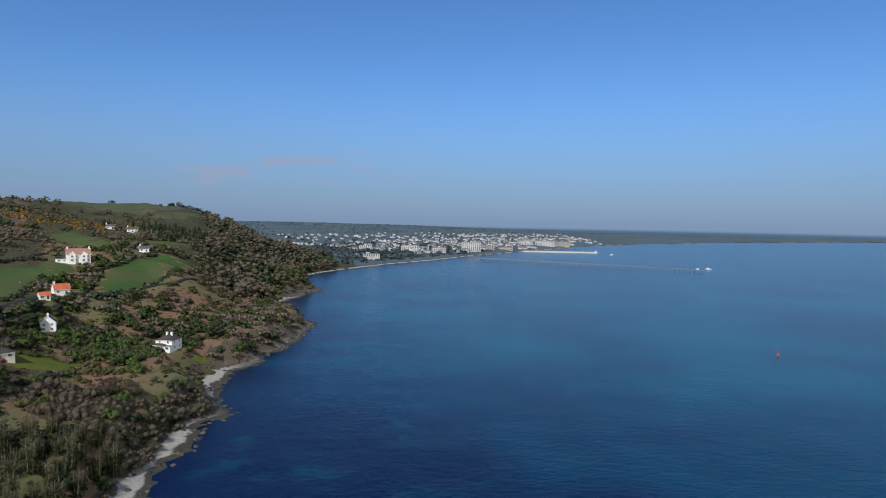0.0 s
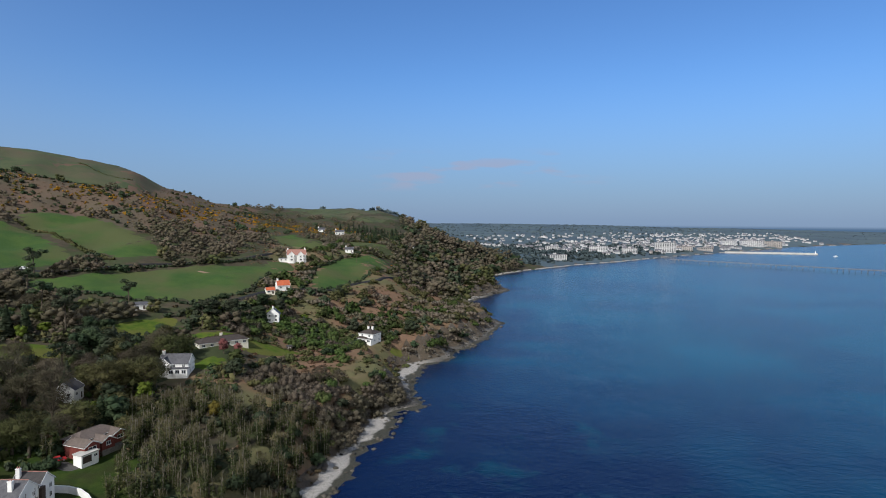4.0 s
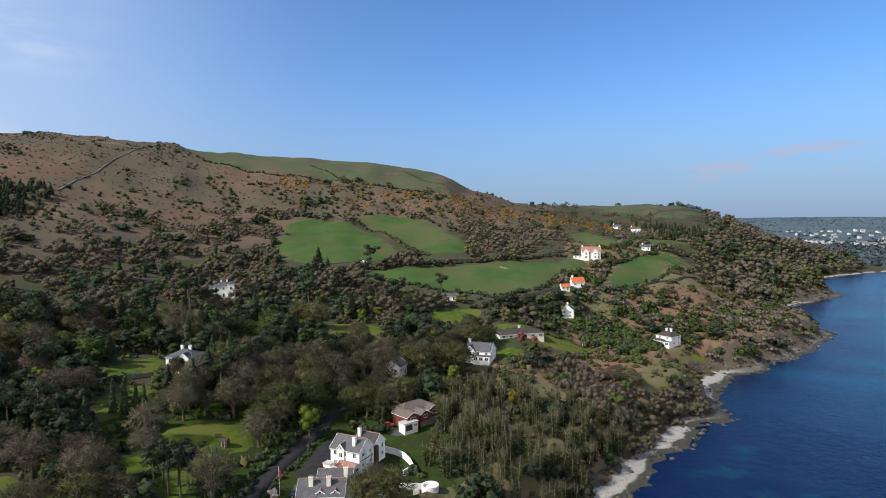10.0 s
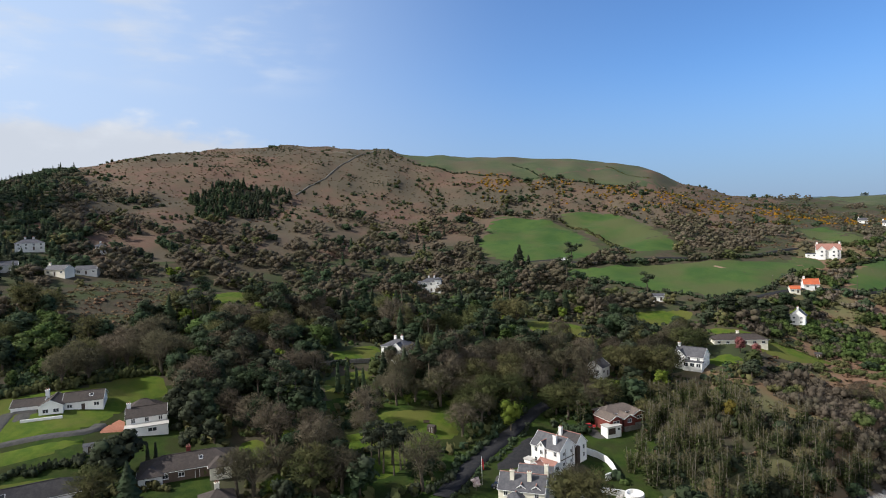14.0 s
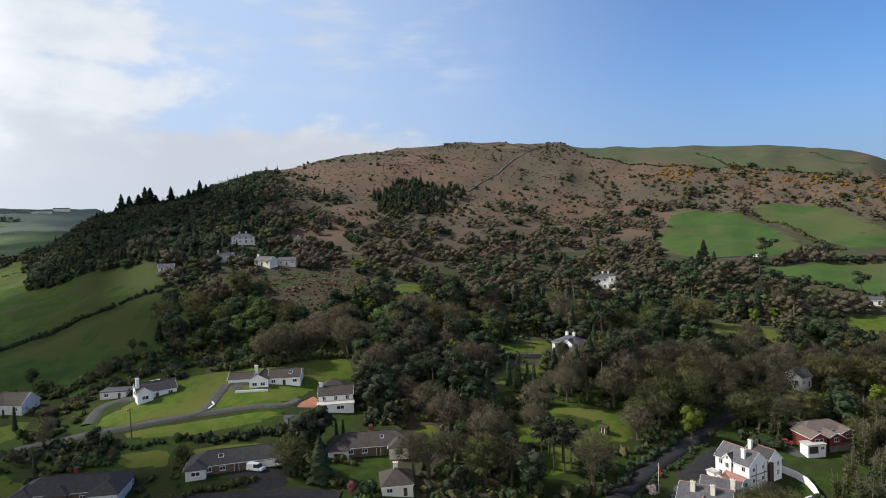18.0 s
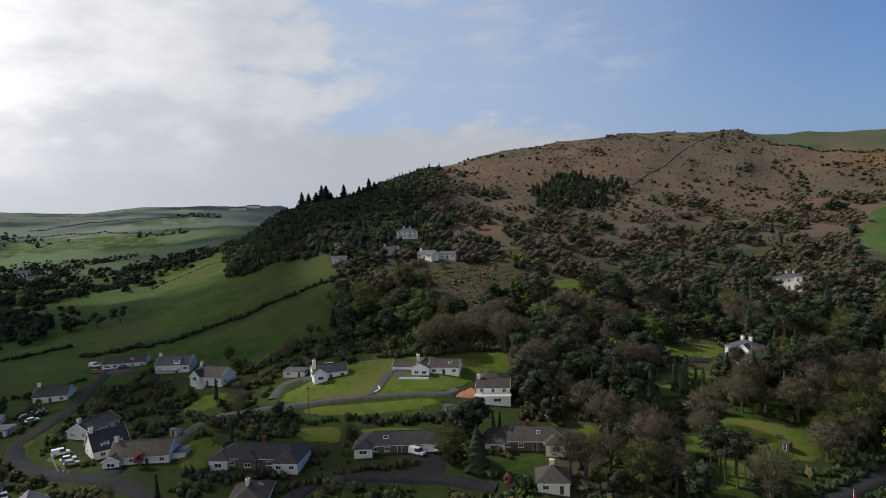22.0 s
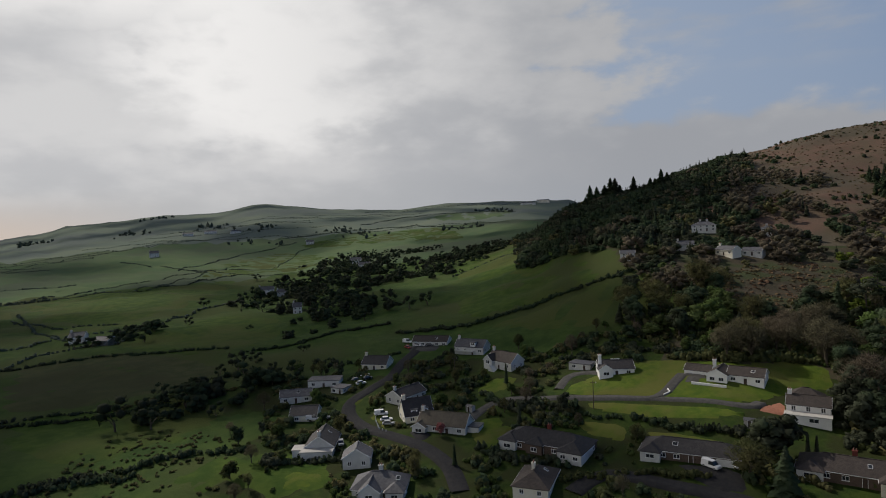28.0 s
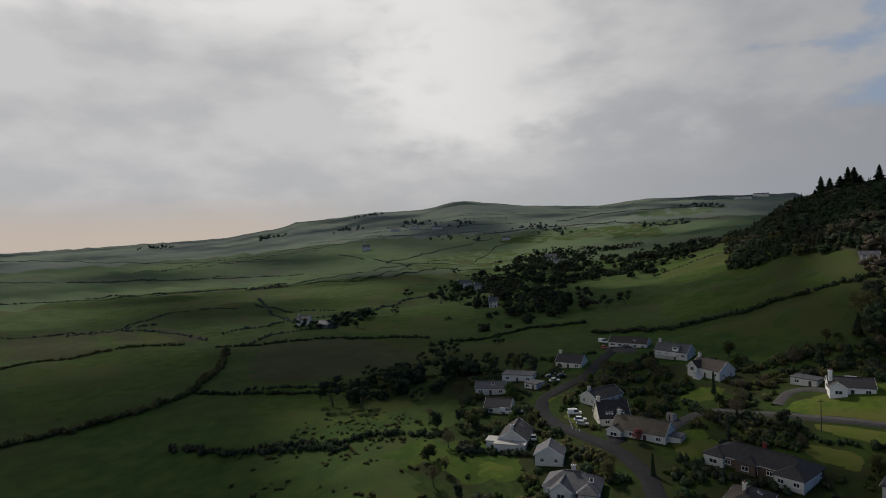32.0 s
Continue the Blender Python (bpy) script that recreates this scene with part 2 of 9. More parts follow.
# haze over the far valley is mixed into these two base colours
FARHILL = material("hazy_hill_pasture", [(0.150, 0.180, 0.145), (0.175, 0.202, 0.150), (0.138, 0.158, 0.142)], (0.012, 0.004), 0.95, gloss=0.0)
FARPASTURE = material("hazed_far_pasture", [(0.098, 0.140, 0.076), (0.124, 0.162, 0.084), (0.096, 0.116, 0.078)], (0.02, 0.005), 0.95, gloss=0.0)
ROCK = material("shore_rock", [(0.055, 0.048, 0.038), (0.12, 0.108, 0.088), (0.03, 0.028, 0.022)], (0.35, 0.08), 0.85, 1.0, 0.9)
SHINGLE = material("pale_shingle", [(0.30, 0.275, 0.235), (0.42, 0.39, 0.34), (0.17, 0.155, 0.125)], (0.5, 0.07), 0.9, 0.8, 2.5)
SEABED = material("weedy_sea_bed", [(0.03, 0.035, 0.02), (0.07, 0.075, 0.05)], (0.1, 0.03), 0.95)
MEADOW = material("grazed_pasture", [(0.040, 0.078, 0.021), (0.058, 0.096, 0.024), (0.074, 0.086, 0.033)], (0.07, 0.018), 0.9, 0.9, 1.2)
UPLAND = material("upland_pasture", [(0.056, 0.074, 0.038), (0.076, 0.088, 0.044), (0.084, 0.078, 0.048)], (0.05, 0.012), 0.9, 0.7, 0.6)
LAWN = material("mown_lawn", [(0.052, 0.090, 0.012), (0.086, 0.118, 0.016), (0.098, 0.104, 0.025)], (0.3, 0.06), 0.95, 0.6, 2.5, gloss=0.1)
VERDANT = material("lush_valley_field", [(0.034, 0.066, 0.012), (0.060, 0.094, 0.017), (0.066, 0.080, 0.022)], (0.14, 0.015), 0.95, 0.9, 0.9, gloss=0.05)
RUSHY = material("rushy_brown_pasture", [(0.046, 0.058, 0.022), (0.070, 0.074, 0.030), (0.052, 0.056, 0.024)], (0.14, 0.02), 0.95, 0.9, 0.8, gloss=0.05)
GARDEN = material("garden_grass", [(0.022, 0.042, 0.008), (0.038, 0.058, 0.011), (0.030, 0.036, 0.012)], (0.35, 0.07), 0.95, 0.8, 1.6, gloss=0.1)
ASPHALT = material("worn_asphalt", [(0.025, 0.025, 0.028), (0.037, 0.036, 0.036)], (0.8, 0.1), 0.9, 0.3, 4.0)
GRAVEL = material("gravel_drive", [(0.070, 0.068, 0.064), (0.094, 0.090, 0.084)], (1.0, 0.15), 0.9, 0.5, 6.0)
PAVIOUR = material("red_brick_paving", [(0.30, 0.12, 0.075), (0.36, 0.16, 0.10)], (2.0, 0.2), 0.85, 0.4, 5.0)
BARK = material("bark", [(0.085, 0.07, 0.05), (0.13, 0.11, 0.085)], (2.0, 0.3), 0.95, 0.6, 6.0)
TWIGS = material("bare_twigs", [(0.122, 0.102, 0.074), (0.154, 0.126, 0.092), (0.110, 0.102, 0.064)], (0.12, 0.03), 0.95, leaf=0.4)
PALETWIGS = material("pale_bare_twigs", [(0.165, 0.136, 0.104), (0.195, 0.160, 0.124), (0.150, 0.136, 0.094)], (0.12, 0.03), 0.95, leaf=0.4)
IVY = material("olive_ivy_and_buds", [(0.102, 0.100, 0.045), (0.132, 0.122, 0.055), (0.086, 0.098, 0.040)], (0.15, 0.03), 0.9, leaf=0.4)
EVERGREEN = material("dark_evergreen_foliage", [(0.042, 0.067, 0.036), (0.062, 0.086, 0.043), (0.054, 0.062, 0.040)], (0.2, 0.04), 0.9, leaf=0.35)
LAUREL = material("mid_green_foliage", [(0.062, 0.100, 0.029), (0.088, 0.126, 0.038), (0.068, 0.082, 0.031)], (0.2, 0.04), 0.85, leaf=0.35)
SPRING = material("fresh_spring_leaves", [(0.105, 0.155, 0.024), (0.14, 0.17, 0.03)], (0.4, 0.1), 0.85, leaf=0.35)
GORSE = material("gorse_flowers", [(0.40, 0.20, 0.018), (0.27, 0.15, 0.020), (0.10, 0.10, 0.030)], (0.5, 0.1), 0.9, leaf=0.15)
HEATHER = material("brown_bracken_tufts", [(0.146, 0.088, 0.058), (0.118, 0.086, 0.050), (0.100, 0.090, 0.045)], (0.2, 0.05), 0.95, leaf=0.15)
BLOSSOM = material("pale_blossom", [(0.72, 0.62, 0.60), (0.60, 0.48, 0.48)], (0.6, 0.1), 0.9, leaf=0.3)
PINKTREE = material("dusky_pink_buds", [(0.27, 0.10, 0.10), (0.20, 0.09, 0.08)], (0.6, 0.1), 0.9, leaf=0.25)
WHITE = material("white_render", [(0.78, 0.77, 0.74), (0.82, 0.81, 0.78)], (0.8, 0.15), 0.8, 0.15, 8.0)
# the same white render, darkened for houses under the cloud
SHADEWHITE = material("shaded_white_render", [(0.54, 0.54, 0.52), (0.62, 0.62, 0.59)], (0.8, 0.15), 0.8, 0.15, 8.0)
CREAM = material("cream_render", [(0.72, 0.68, 0.56), (0.76, 0.72, 0.60)], (0.8, 0.15), 0.8, 0.15, 8.0)
STONEWALL = material("grey_stone", [(0.15, 0.14, 0.12), (0.23, 0.215, 0.185)], (1.5, 0.2), 0.9, 0.8, 3.0)
BRICK = material("dark_red_brick", [(0.135, 0.036, 0.031), (0.180, 0.056, 0.044)], (3.0, 0.4), 0.9, 0.4, 6.0)
DARKBRICK = material("brown_brick", [(0.10, 0.075, 0.06), (0.14, 0.10, 0.08)], (3.0, 0.4), 0.9, 0.4, 6.0)
SLATE = material("grey_slate", [(0.064, 0.064, 0.073), (0.104, 0.102, 0.110)], (1.2, 0.25), 0.6, 0.5, 3.0)
TILES = material("brown_roof_tiles", [(0.046, 0.037, 0.032), (0.066, 0.052, 0.045)], (1.2, 0.25), 0.8, 0.6, 3.0)
DARKTILES = material("dark_roof_tiles", [(0.038, 0.035, 0.036), (0.056, 0.050, 0.049)], (1.2, 0.25), 0.75, 0.6, 3.0)
FADEDTILES = material("faded_brown_roof_tiles", [(0.118, 0.094, 0.080), (0.155, 0.122, 0.104)], (1.2, 0.25), 0.85, 0.6, 3.0)
ORANGETILES = material("orange_clay_tiles", [(0.48, 0.12, 0.045), (0.40, 0.10, 0.05)], (1.2, 0.25), 0.85, 0.6, 3.0)
PINKTILES = material("weathered_red_tiles", [(0.34, 0.17, 0.13), (0.28, 0.15, 0.125)], (1.2, 0.25), 0.85, 0.6, 3.0)
THATCH = material("weathered_thatch", [(0.105, 0.092, 0.072), (0.145, 0.125, 0.098)], (1.0, 0.25), 0.95, 0.9, 3.0)
GLASS = material("window_glass", [(0.02, 0.025, 0.03), (0.03, 0.035, 0.04)], (0.6, 0.2), 0.08, gloss=0.6)
FRAME = material("white_window_frame", [(0.75, 0.75, 0.74), (0.8, 0.8, 0.79)], (2.0, 0.3), 0.5)
TIMBER = material("dark_timber", [(0.05, 0.035, 0.028), (0.08, 0.055, 0.04)], (2.0, 0.3), 0.8)
CONCRETE = material("pale_concrete", [(0.42, 0.40, 0.37), (0.50, 0.48, 0.44)], (0.6, 0.1), 0.9, 0.3, 3.0)
RUST = material("weathered_iron", [(0.15, 0.15, 0.16), (0.19, 0.18, 0.18)], (1.0, 0.2), 0.8)
RUBBER = material("black_rubber", [(0.02, 0.02, 0.02), (0.03, 0.03, 0.03)], (2.0, 0.5), 0.8)
CAR_WHITE = material("white_car_paint", [(0.75, 0.75, 0.76), (0.78, 0.78, 0.79)], (0.5, 0.1), 0.3, gloss=0.5)
CAR_SILVER = material("silver_car_paint", [(0.42, 0.43, 0.45), (0.46, 0.47, 0.49)], (0.5, 0.1), 0.3, metal=0.4, gloss=0.5)
CAR_DARK = material("dark_car_paint", [(0.02, 0.024, 0.035), (0.03, 0.034, 0.045)], (0.5, 0.1), 0.25, gloss=0.5)
CAR_RED = material("red_car_paint", [(0.35, 0.02, 0.02), (0.4, 0.03, 0.03)], (0.5, 0.1), 0.3, gloss=0.5)

# ---- the lie of the land: coast line, and heights by bearing and range from the viewpoint ----
COAST = [(60, -4900), (120, -1500), (90, -600), (60, -300), (-10, -140), (-58, -60), (-79, 60), (-92, 180), (-97, 210),
         (-98, 243), (-100, 258), (-96, 270), (-104, 284), (-110, 303), (-118, 322), (-119, 345), (-112, 372), (-105, 422), (-105, 470),
         (-107, 512), (-129, 545), (-148, 588), (-168, 638), (-161, 695), (-148, 752), (-184, 828), (-215, 895), (-214, 930),
         (-180, 1054), (-105, 1230), (-40, 1335), (118, 1662), (275, 1913), (520, 2370), (890, 2790), (1620, 3400), (2900, 4100), (4900, 4950)]
RANGES = (170, 240, 320, 450, 650, 900, 1200, 1700, 2300, 3200, 4900)
RELIEF_NORTH = {
    -40: (8, 8, 8, 8, 8, 8, 8, 8, 8, 9, 10),
    -20: (9, 9, 9, 9, 9, 9, 9, 9, 9, 11, 16),
    -5: (12, 12, 12, 12, 12, 12, 12, 12, 13, 20, 38),
    5: (12, 12, 12, 12, 12, 12, 12, 14, 22, 34, 55),
    13: (20, 20, 20, 20, 20, 26, 24, 20, 27, 38, 60),
    16: (22, 22, 22, 22, 25, 36, 39, 30, 29, 40, 60),
    18: (19, 19, 19, 26, 34, 47, 58, 38, 30, 40, 60),
    20: (16, 16, 16, 30, 42, 58, 76, 50, 30, 40, 60),
    22: (16, 16, 16, 31, 50, 68, 100, 60, 32, 40, 60),
    25: (17, 17, 17, 32, 57, 77, 107, 60, 40, 40, 60),
    30: (14, 14, 20, 38, 65, 81, 107, 74, 40, 40, 60),
    33: (20, 20, 25, 42, 68, 90, 107, 74, 40, 40, 60),
}
RELIEF_HILL = {
    37: (27, 27, 30, 47, 72, 106, 104, 60, 40, 40, 60),
    42: (21, 21, 27, 47, 85, 130, 128, 110, 60, 40, 60),
    44: (20, 21, 28, 48, 86, 150, 142, 114, 66, 40, 60),
    48: (18, 21, 30, 49, 87, 163, 155, 118, 78, 40, 60),
    52: (17, 22, 32, 50, 90, 171, 160, 121, 83, 40, 60),
    59: (18, 25, 35, 50, 95, 178, 168, 124, 84, 40, 60),
    65: (20, 27, 34, 48, 99, 182, 178, 132, 88, 40, 60),
    68: (20, 28, 36, 51, 104, 192, 188, 136, 90, 40, 60),
    77: (22, 33, 43, 60, 115, 200, 195, 140, 92, 40, 60),
    87: (23, 33, 47, 72, 125, 188, 174, 126, 84, 40, 60),
    95: (24, 36, 49, 78, 128, 160, 138, 100, 70, 40, 60),
}
RELIEF_SOUTH = {
    104: (23, 34, 51, 79, 110, 100, 84, 68, 66, 51, 60),
    108: (22, 31, 45, 68, 99, 86, 84, 116, 168, 131, 60),
    112: (22, 28, 38, 52, 66, 70, 87, 126, 171, 133, 60),
    119: (20, 26, 31, 40, 46, 60, 76, 130, 174, 135, 60),
    124: (20, 25, 29, 36, 40, 52, 68, 124, 156, 121, 60),
    130: (19, 23, 27, 32, 35, 44, 58, 126, 168, 131, 60),
    133: (18, 22, 26, 28, 31, 38, 54, 130, 181, 141, 60),
    136: (18, 22, 25, 27, 30, 36, 53, 134, 196, 152, 60),
    140: (19, 21, 24, 27, 31, 36, 56, 120, 168, 131, 60),
    144: (20, 21, 23, 27, 32, 36, 60, 116, 165, 128, 60),
    148: (20, 21, 23, 26, 31, 34, 56, 100, 148, 115, 60),
    151: (20, 21, 23, 26, 30, 32, 52, 94, 140, 109, 15),
    153: (20, 21, 23, 25, 29, 31, 49, 84, 116, 90, 15),
    158: (20, 21, 22, 24, 28, 30, 45, 68, 90, 70, 15),
    162: (18, 20, 22, 24, 27, 29, 42, 62, 83, 64, 15),
    170: (16, 18, 20, 23, 26, 28, 38, 56, 72, 40, 15),
    200: (10, 12, 14, 14, 14, 14, 14, 14, 14, 10, 15),
}
RELIEF = {**RELIEF_NORTH, **RELIEF_HILL, **RELIEF_SOUTH}
BEARINGS = np.array(sorted(RELIEF), float)
HEIGHTS = np.array([RELIEF[int(b)] for b in BEARINGS], float)
LOGR = np.log(np.array(RANGES, float))


def smooth(a, b, x):
    t = np.clip((x - a) / (b - a), 0, 1)
    return t * t * (3 - 2 * t)


def inland(x, y):
    """Metres from the coast line, positive on land."""
    best, side = np.full(x.shape, 1e9), np.zeros(x.shape)
    for (ax, ay), (bx, by) in zip(COAST[:-1], COAST[1:]):
        ex, ey = bx - ax, by - ay
        t = np.clip(((x - ax) * ex + (y - ay) * ey) / (ex * ex + ey * ey), 0, 1)
        dx, dy = x - ax - t * ex, y - ay - t * ey
        d = np.hypot(dx, dy)
        near = d < best - 1e-9
        side = np.where(near, np.sign(ex * dy - ey * dx), side)
        best = np.where(near, d, best)
    return best * side


def cubic(p0, p1, p2, p3, t):
    return p1 + 0.5 * t * (p2 - p0 + t * (2 * p0 - 5 * p1 + 4 * p2 - p3 + t * (3 * (p1 - p2) + p3 - p0)))


def relief(x, y):
    b = np.degrees(np.arctan2(-x, y))
    b = np.where(b < -60, b + 360, b)
    b = np.clip(b, BEARINGS[0], BEARINGS[-1])
    r = np.clip(np.log(np.maximum(np.hypot(x, y), 1)), LOGR[0], LOGR[-1])
    i = np.clip(np.searchsorted(BEARINGS, b) - 1, 0, len(BEARINGS) - 2)
    j = np.clip(np.searchsorted(LOGR, r) - 1, 0, len(LOGR) - 2)
    u = (b - BEARINGS[i]) / (BEARINGS[i + 1] - BEARINGS[i])
    v = (r - LOGR[j]) / (LOGR[j + 1] - LOGR[j])
    u = u * u * (3 - 2 * u) * 0.5 + u * 0.5
    line = []
    for k in (-1, 0, 1, 2):
        jj = np.clip(j + k, 0, len(LOGR) - 1)
        line.append(HEIGHTS[i, jj] * (1 - u) + HEIGHTS[i + 1, jj] * u)
    return cubic(*line, v)


def ripple(x, y, size, seed):
    """Cheap smooth unevenness from a few crossed waves, about -1 to 1."""
    rng = np.random.RandomState(seed)
    out = np.zeros(np.shape(x))
    for _ in range(7):
        a, p, k = rng.uniform(0, 6.283), rng.uniform(0, 6.283), rng.uniform(0.6, 1.7) * 6.283 / size
        out = out + np.sin((x * np.cos(a) + y * np.sin(a)) * k + p)
    return out / 3.2


def rocky_shore(y):
    """1 where ledges and crags meet the water, 0 at the beaches."""
    return np.maximum(smooth(345, 362, y) * (1 - smooth(900, 960, y)) * (1 - smooth(585, 605, y) * (1 - smooth(670, 690, y))), smooth(252, 262, y) * (1 - smooth(292, 304, y)))


def exact_height(x, y):
    s = inland(x, y) + 2.6 * ripple(x, y, 45, 1) + 1.0 * ripple(x, y, 14, 2)
    top = 4 + 10 * (1 - smooth(850, 1050, y))
    rocky = rocky_shore(y)
    bluff = 1.2 * smooth(-1, 9, s) + (top - 1.2) * smooth(8.5, 27, s + 6 * rocky * (s > 0))
    rough = ripple(x, y, 60, 3) * np.clip(np.hypot(x, y) / 350, 0.3, 2.2)
    crag = ripple(x, y, 9, 4) * 1.6 * smooth(2, 12, s) * (1 - smooth(26, 46, s)) * (1 - smooth(850, 1000, y))
    rise = s - 12 * np.exp(-((y - 120) / 85) ** 2)
    land = bluff + (relief(x, y) + rough - bluff) * smooth(20, 110, rise) + crag
    shelf = np.where(s > -5, 0.12 + 0.16 * ripple(x, y, 9, 5) + 0.08 * s, np.maximum(-9, 0.16 * s))
    return np.where(s > 0, np.maximum(land, 0.02 + bluff * 0.5), shelf)


def spaced(inner, step, outer, grow):
    """Grid lines that lie step apart within the inner stretch and wider and wider outside it."""
    lo, hi = inner
    mid = list(np.arange(lo, hi + step * 0.5, step))
    up, d = [mid[-1]], step
    while up[-1] < outer:
        d *= grow
        up.append(up[-1] + d)
    down, d = [mid[0]], step
    while down[-1] > -outer:
        d *= grow
        down.append(down[-1] - d)
    return np.array(down[:0:-1] + mid + up[1:])


GX = spaced((-420, -80), 4.0, 4900, 1.04)
GY = spaced((-260, 420), 4.0, 4900, 1.04)
GZ = exact_height(*np.meshgrid(GX, GY, indexing="ij"))


def ground(x, y):
    """The height of the ground sheet at x, y (arrays or numbers)."""
    x, y = np.asarray(x, float), np.asarray(y, float)
    i = np.clip(np.searchsorted(GX, x) - 1, 0, len(GX) - 2)
    j = np.clip(np.searchsorted(GY, y) - 1, 0, len(GY) - 2)
    u, v = (x - GX[i]) / (GX[i + 1] - GX[i]), (y - GY[j]) / (GY[j + 1] - GY[j])
    return (GZ[i, j] * (1 - u) + GZ[i + 1, j] * u) * (1 - v) + (GZ[i, j + 1] * (1 - u) + GZ[i + 1, j + 1] * u) * v


# ---- plan: houses as name, x, y, turn, length, depth, wall height, roof, pitch, wall, roof cover, chimneys, storeys, label ----
HOUSES_NORTH = [
    ("gabled_villa", -145.2, 109.0, 17, 11.0, 8, 6.3, "gable", 37, WHITE, SLATE, 0, 2,
     "tall white gabled Victorian villa with a grey slate roof"),
    ("cream_villa", -131.2, 88.9, 45, 12.4, 8, 6.2, "gable", 40, CREAM, SLATE, 0, 2,
     "cream rendered Victorian house with slate roof and stout chimneys"),
    ("brick_house", -161.2, 148.2, 86, 14.0, 7.0, 4.0, "hip", 24, BRICK, FADEDTILES, 0, 2,
     "dark red brick split-level house with brown tiled roof"),
    ("veranda_house", -185.9, 214.9, 22, 12, 8, 4.6, "gable", 38, WHITE, SLATE, 1, 2,
     "white house with slate roof and a glazed veranda"),
    ("cliff_bungalow", -191.7, 252.3, 57, 23.7, 8, 2.8, "hip", 25, CREAM, TILES, 1, 1,
     "long low cream bungalow on the cliff lawn"),
    ("tree_cottage", -201.3, 312.5, 118, 7.0, 7, 4.6, "gable", 42, WHITE, SLATE, 1, 2,
     "small white cottage half hidden by trees"),
    ("orange_house", -230.0, 368.9, 45, 8.5, 6.5, 3.4, "gable", 42, WHITE, ORANGETILES, 1, 1,
     "white cottage with a bright orange tiled roof"),
    ("orange_outhouse", -228.8, 351.6, 45, 5.5, 5, 2.4, "gable", 30, CREAM, ORANGETILES, 0, 1,
     "small outhouse with an orange tiled roof"),
    ("gabled_house", -277.9, 467.6, 35, 15.7, 9, 6.0, "gable", 42, WHITE, PINKTILES, 2, 2,
     "large white house with twin gables and weathered red roof"),
    ("square_villa", -151.2, 338.4, -10, 10.0, 9, 5.6, "hip", 24, WHITE, TILES, 2, 2,
     "square white two-storey villa with a hipped roof above the cliff"),
    ("tower_manor", -365.1, 178.0, 59, 12.9, 8, 6.4, "hip", 28, WHITE, SLATE, 2, 2,
     "white manor with chimneys deep in the wood"),
    ("garden_house", -240.9, 100.7, 37, 11.6, 9, 6.0, "hip", 25, WHITE, SLATE, 2, 2,
     "white garden house half hidden by dark trees"),
    ("white_barn", -265.2, 278.3, 46, 7.0, 6, 2.6, "gable", 22, WHITE, SLATE, 0, 1,
     "small white barn by a hedge"),
    ("tree_house", -195.7, 170.8, 112, 7.0, 7, 4.0, "gable", 36, WHITE, SLATE, 0, 1,
     "white house mostly hidden by bare trees"),
]
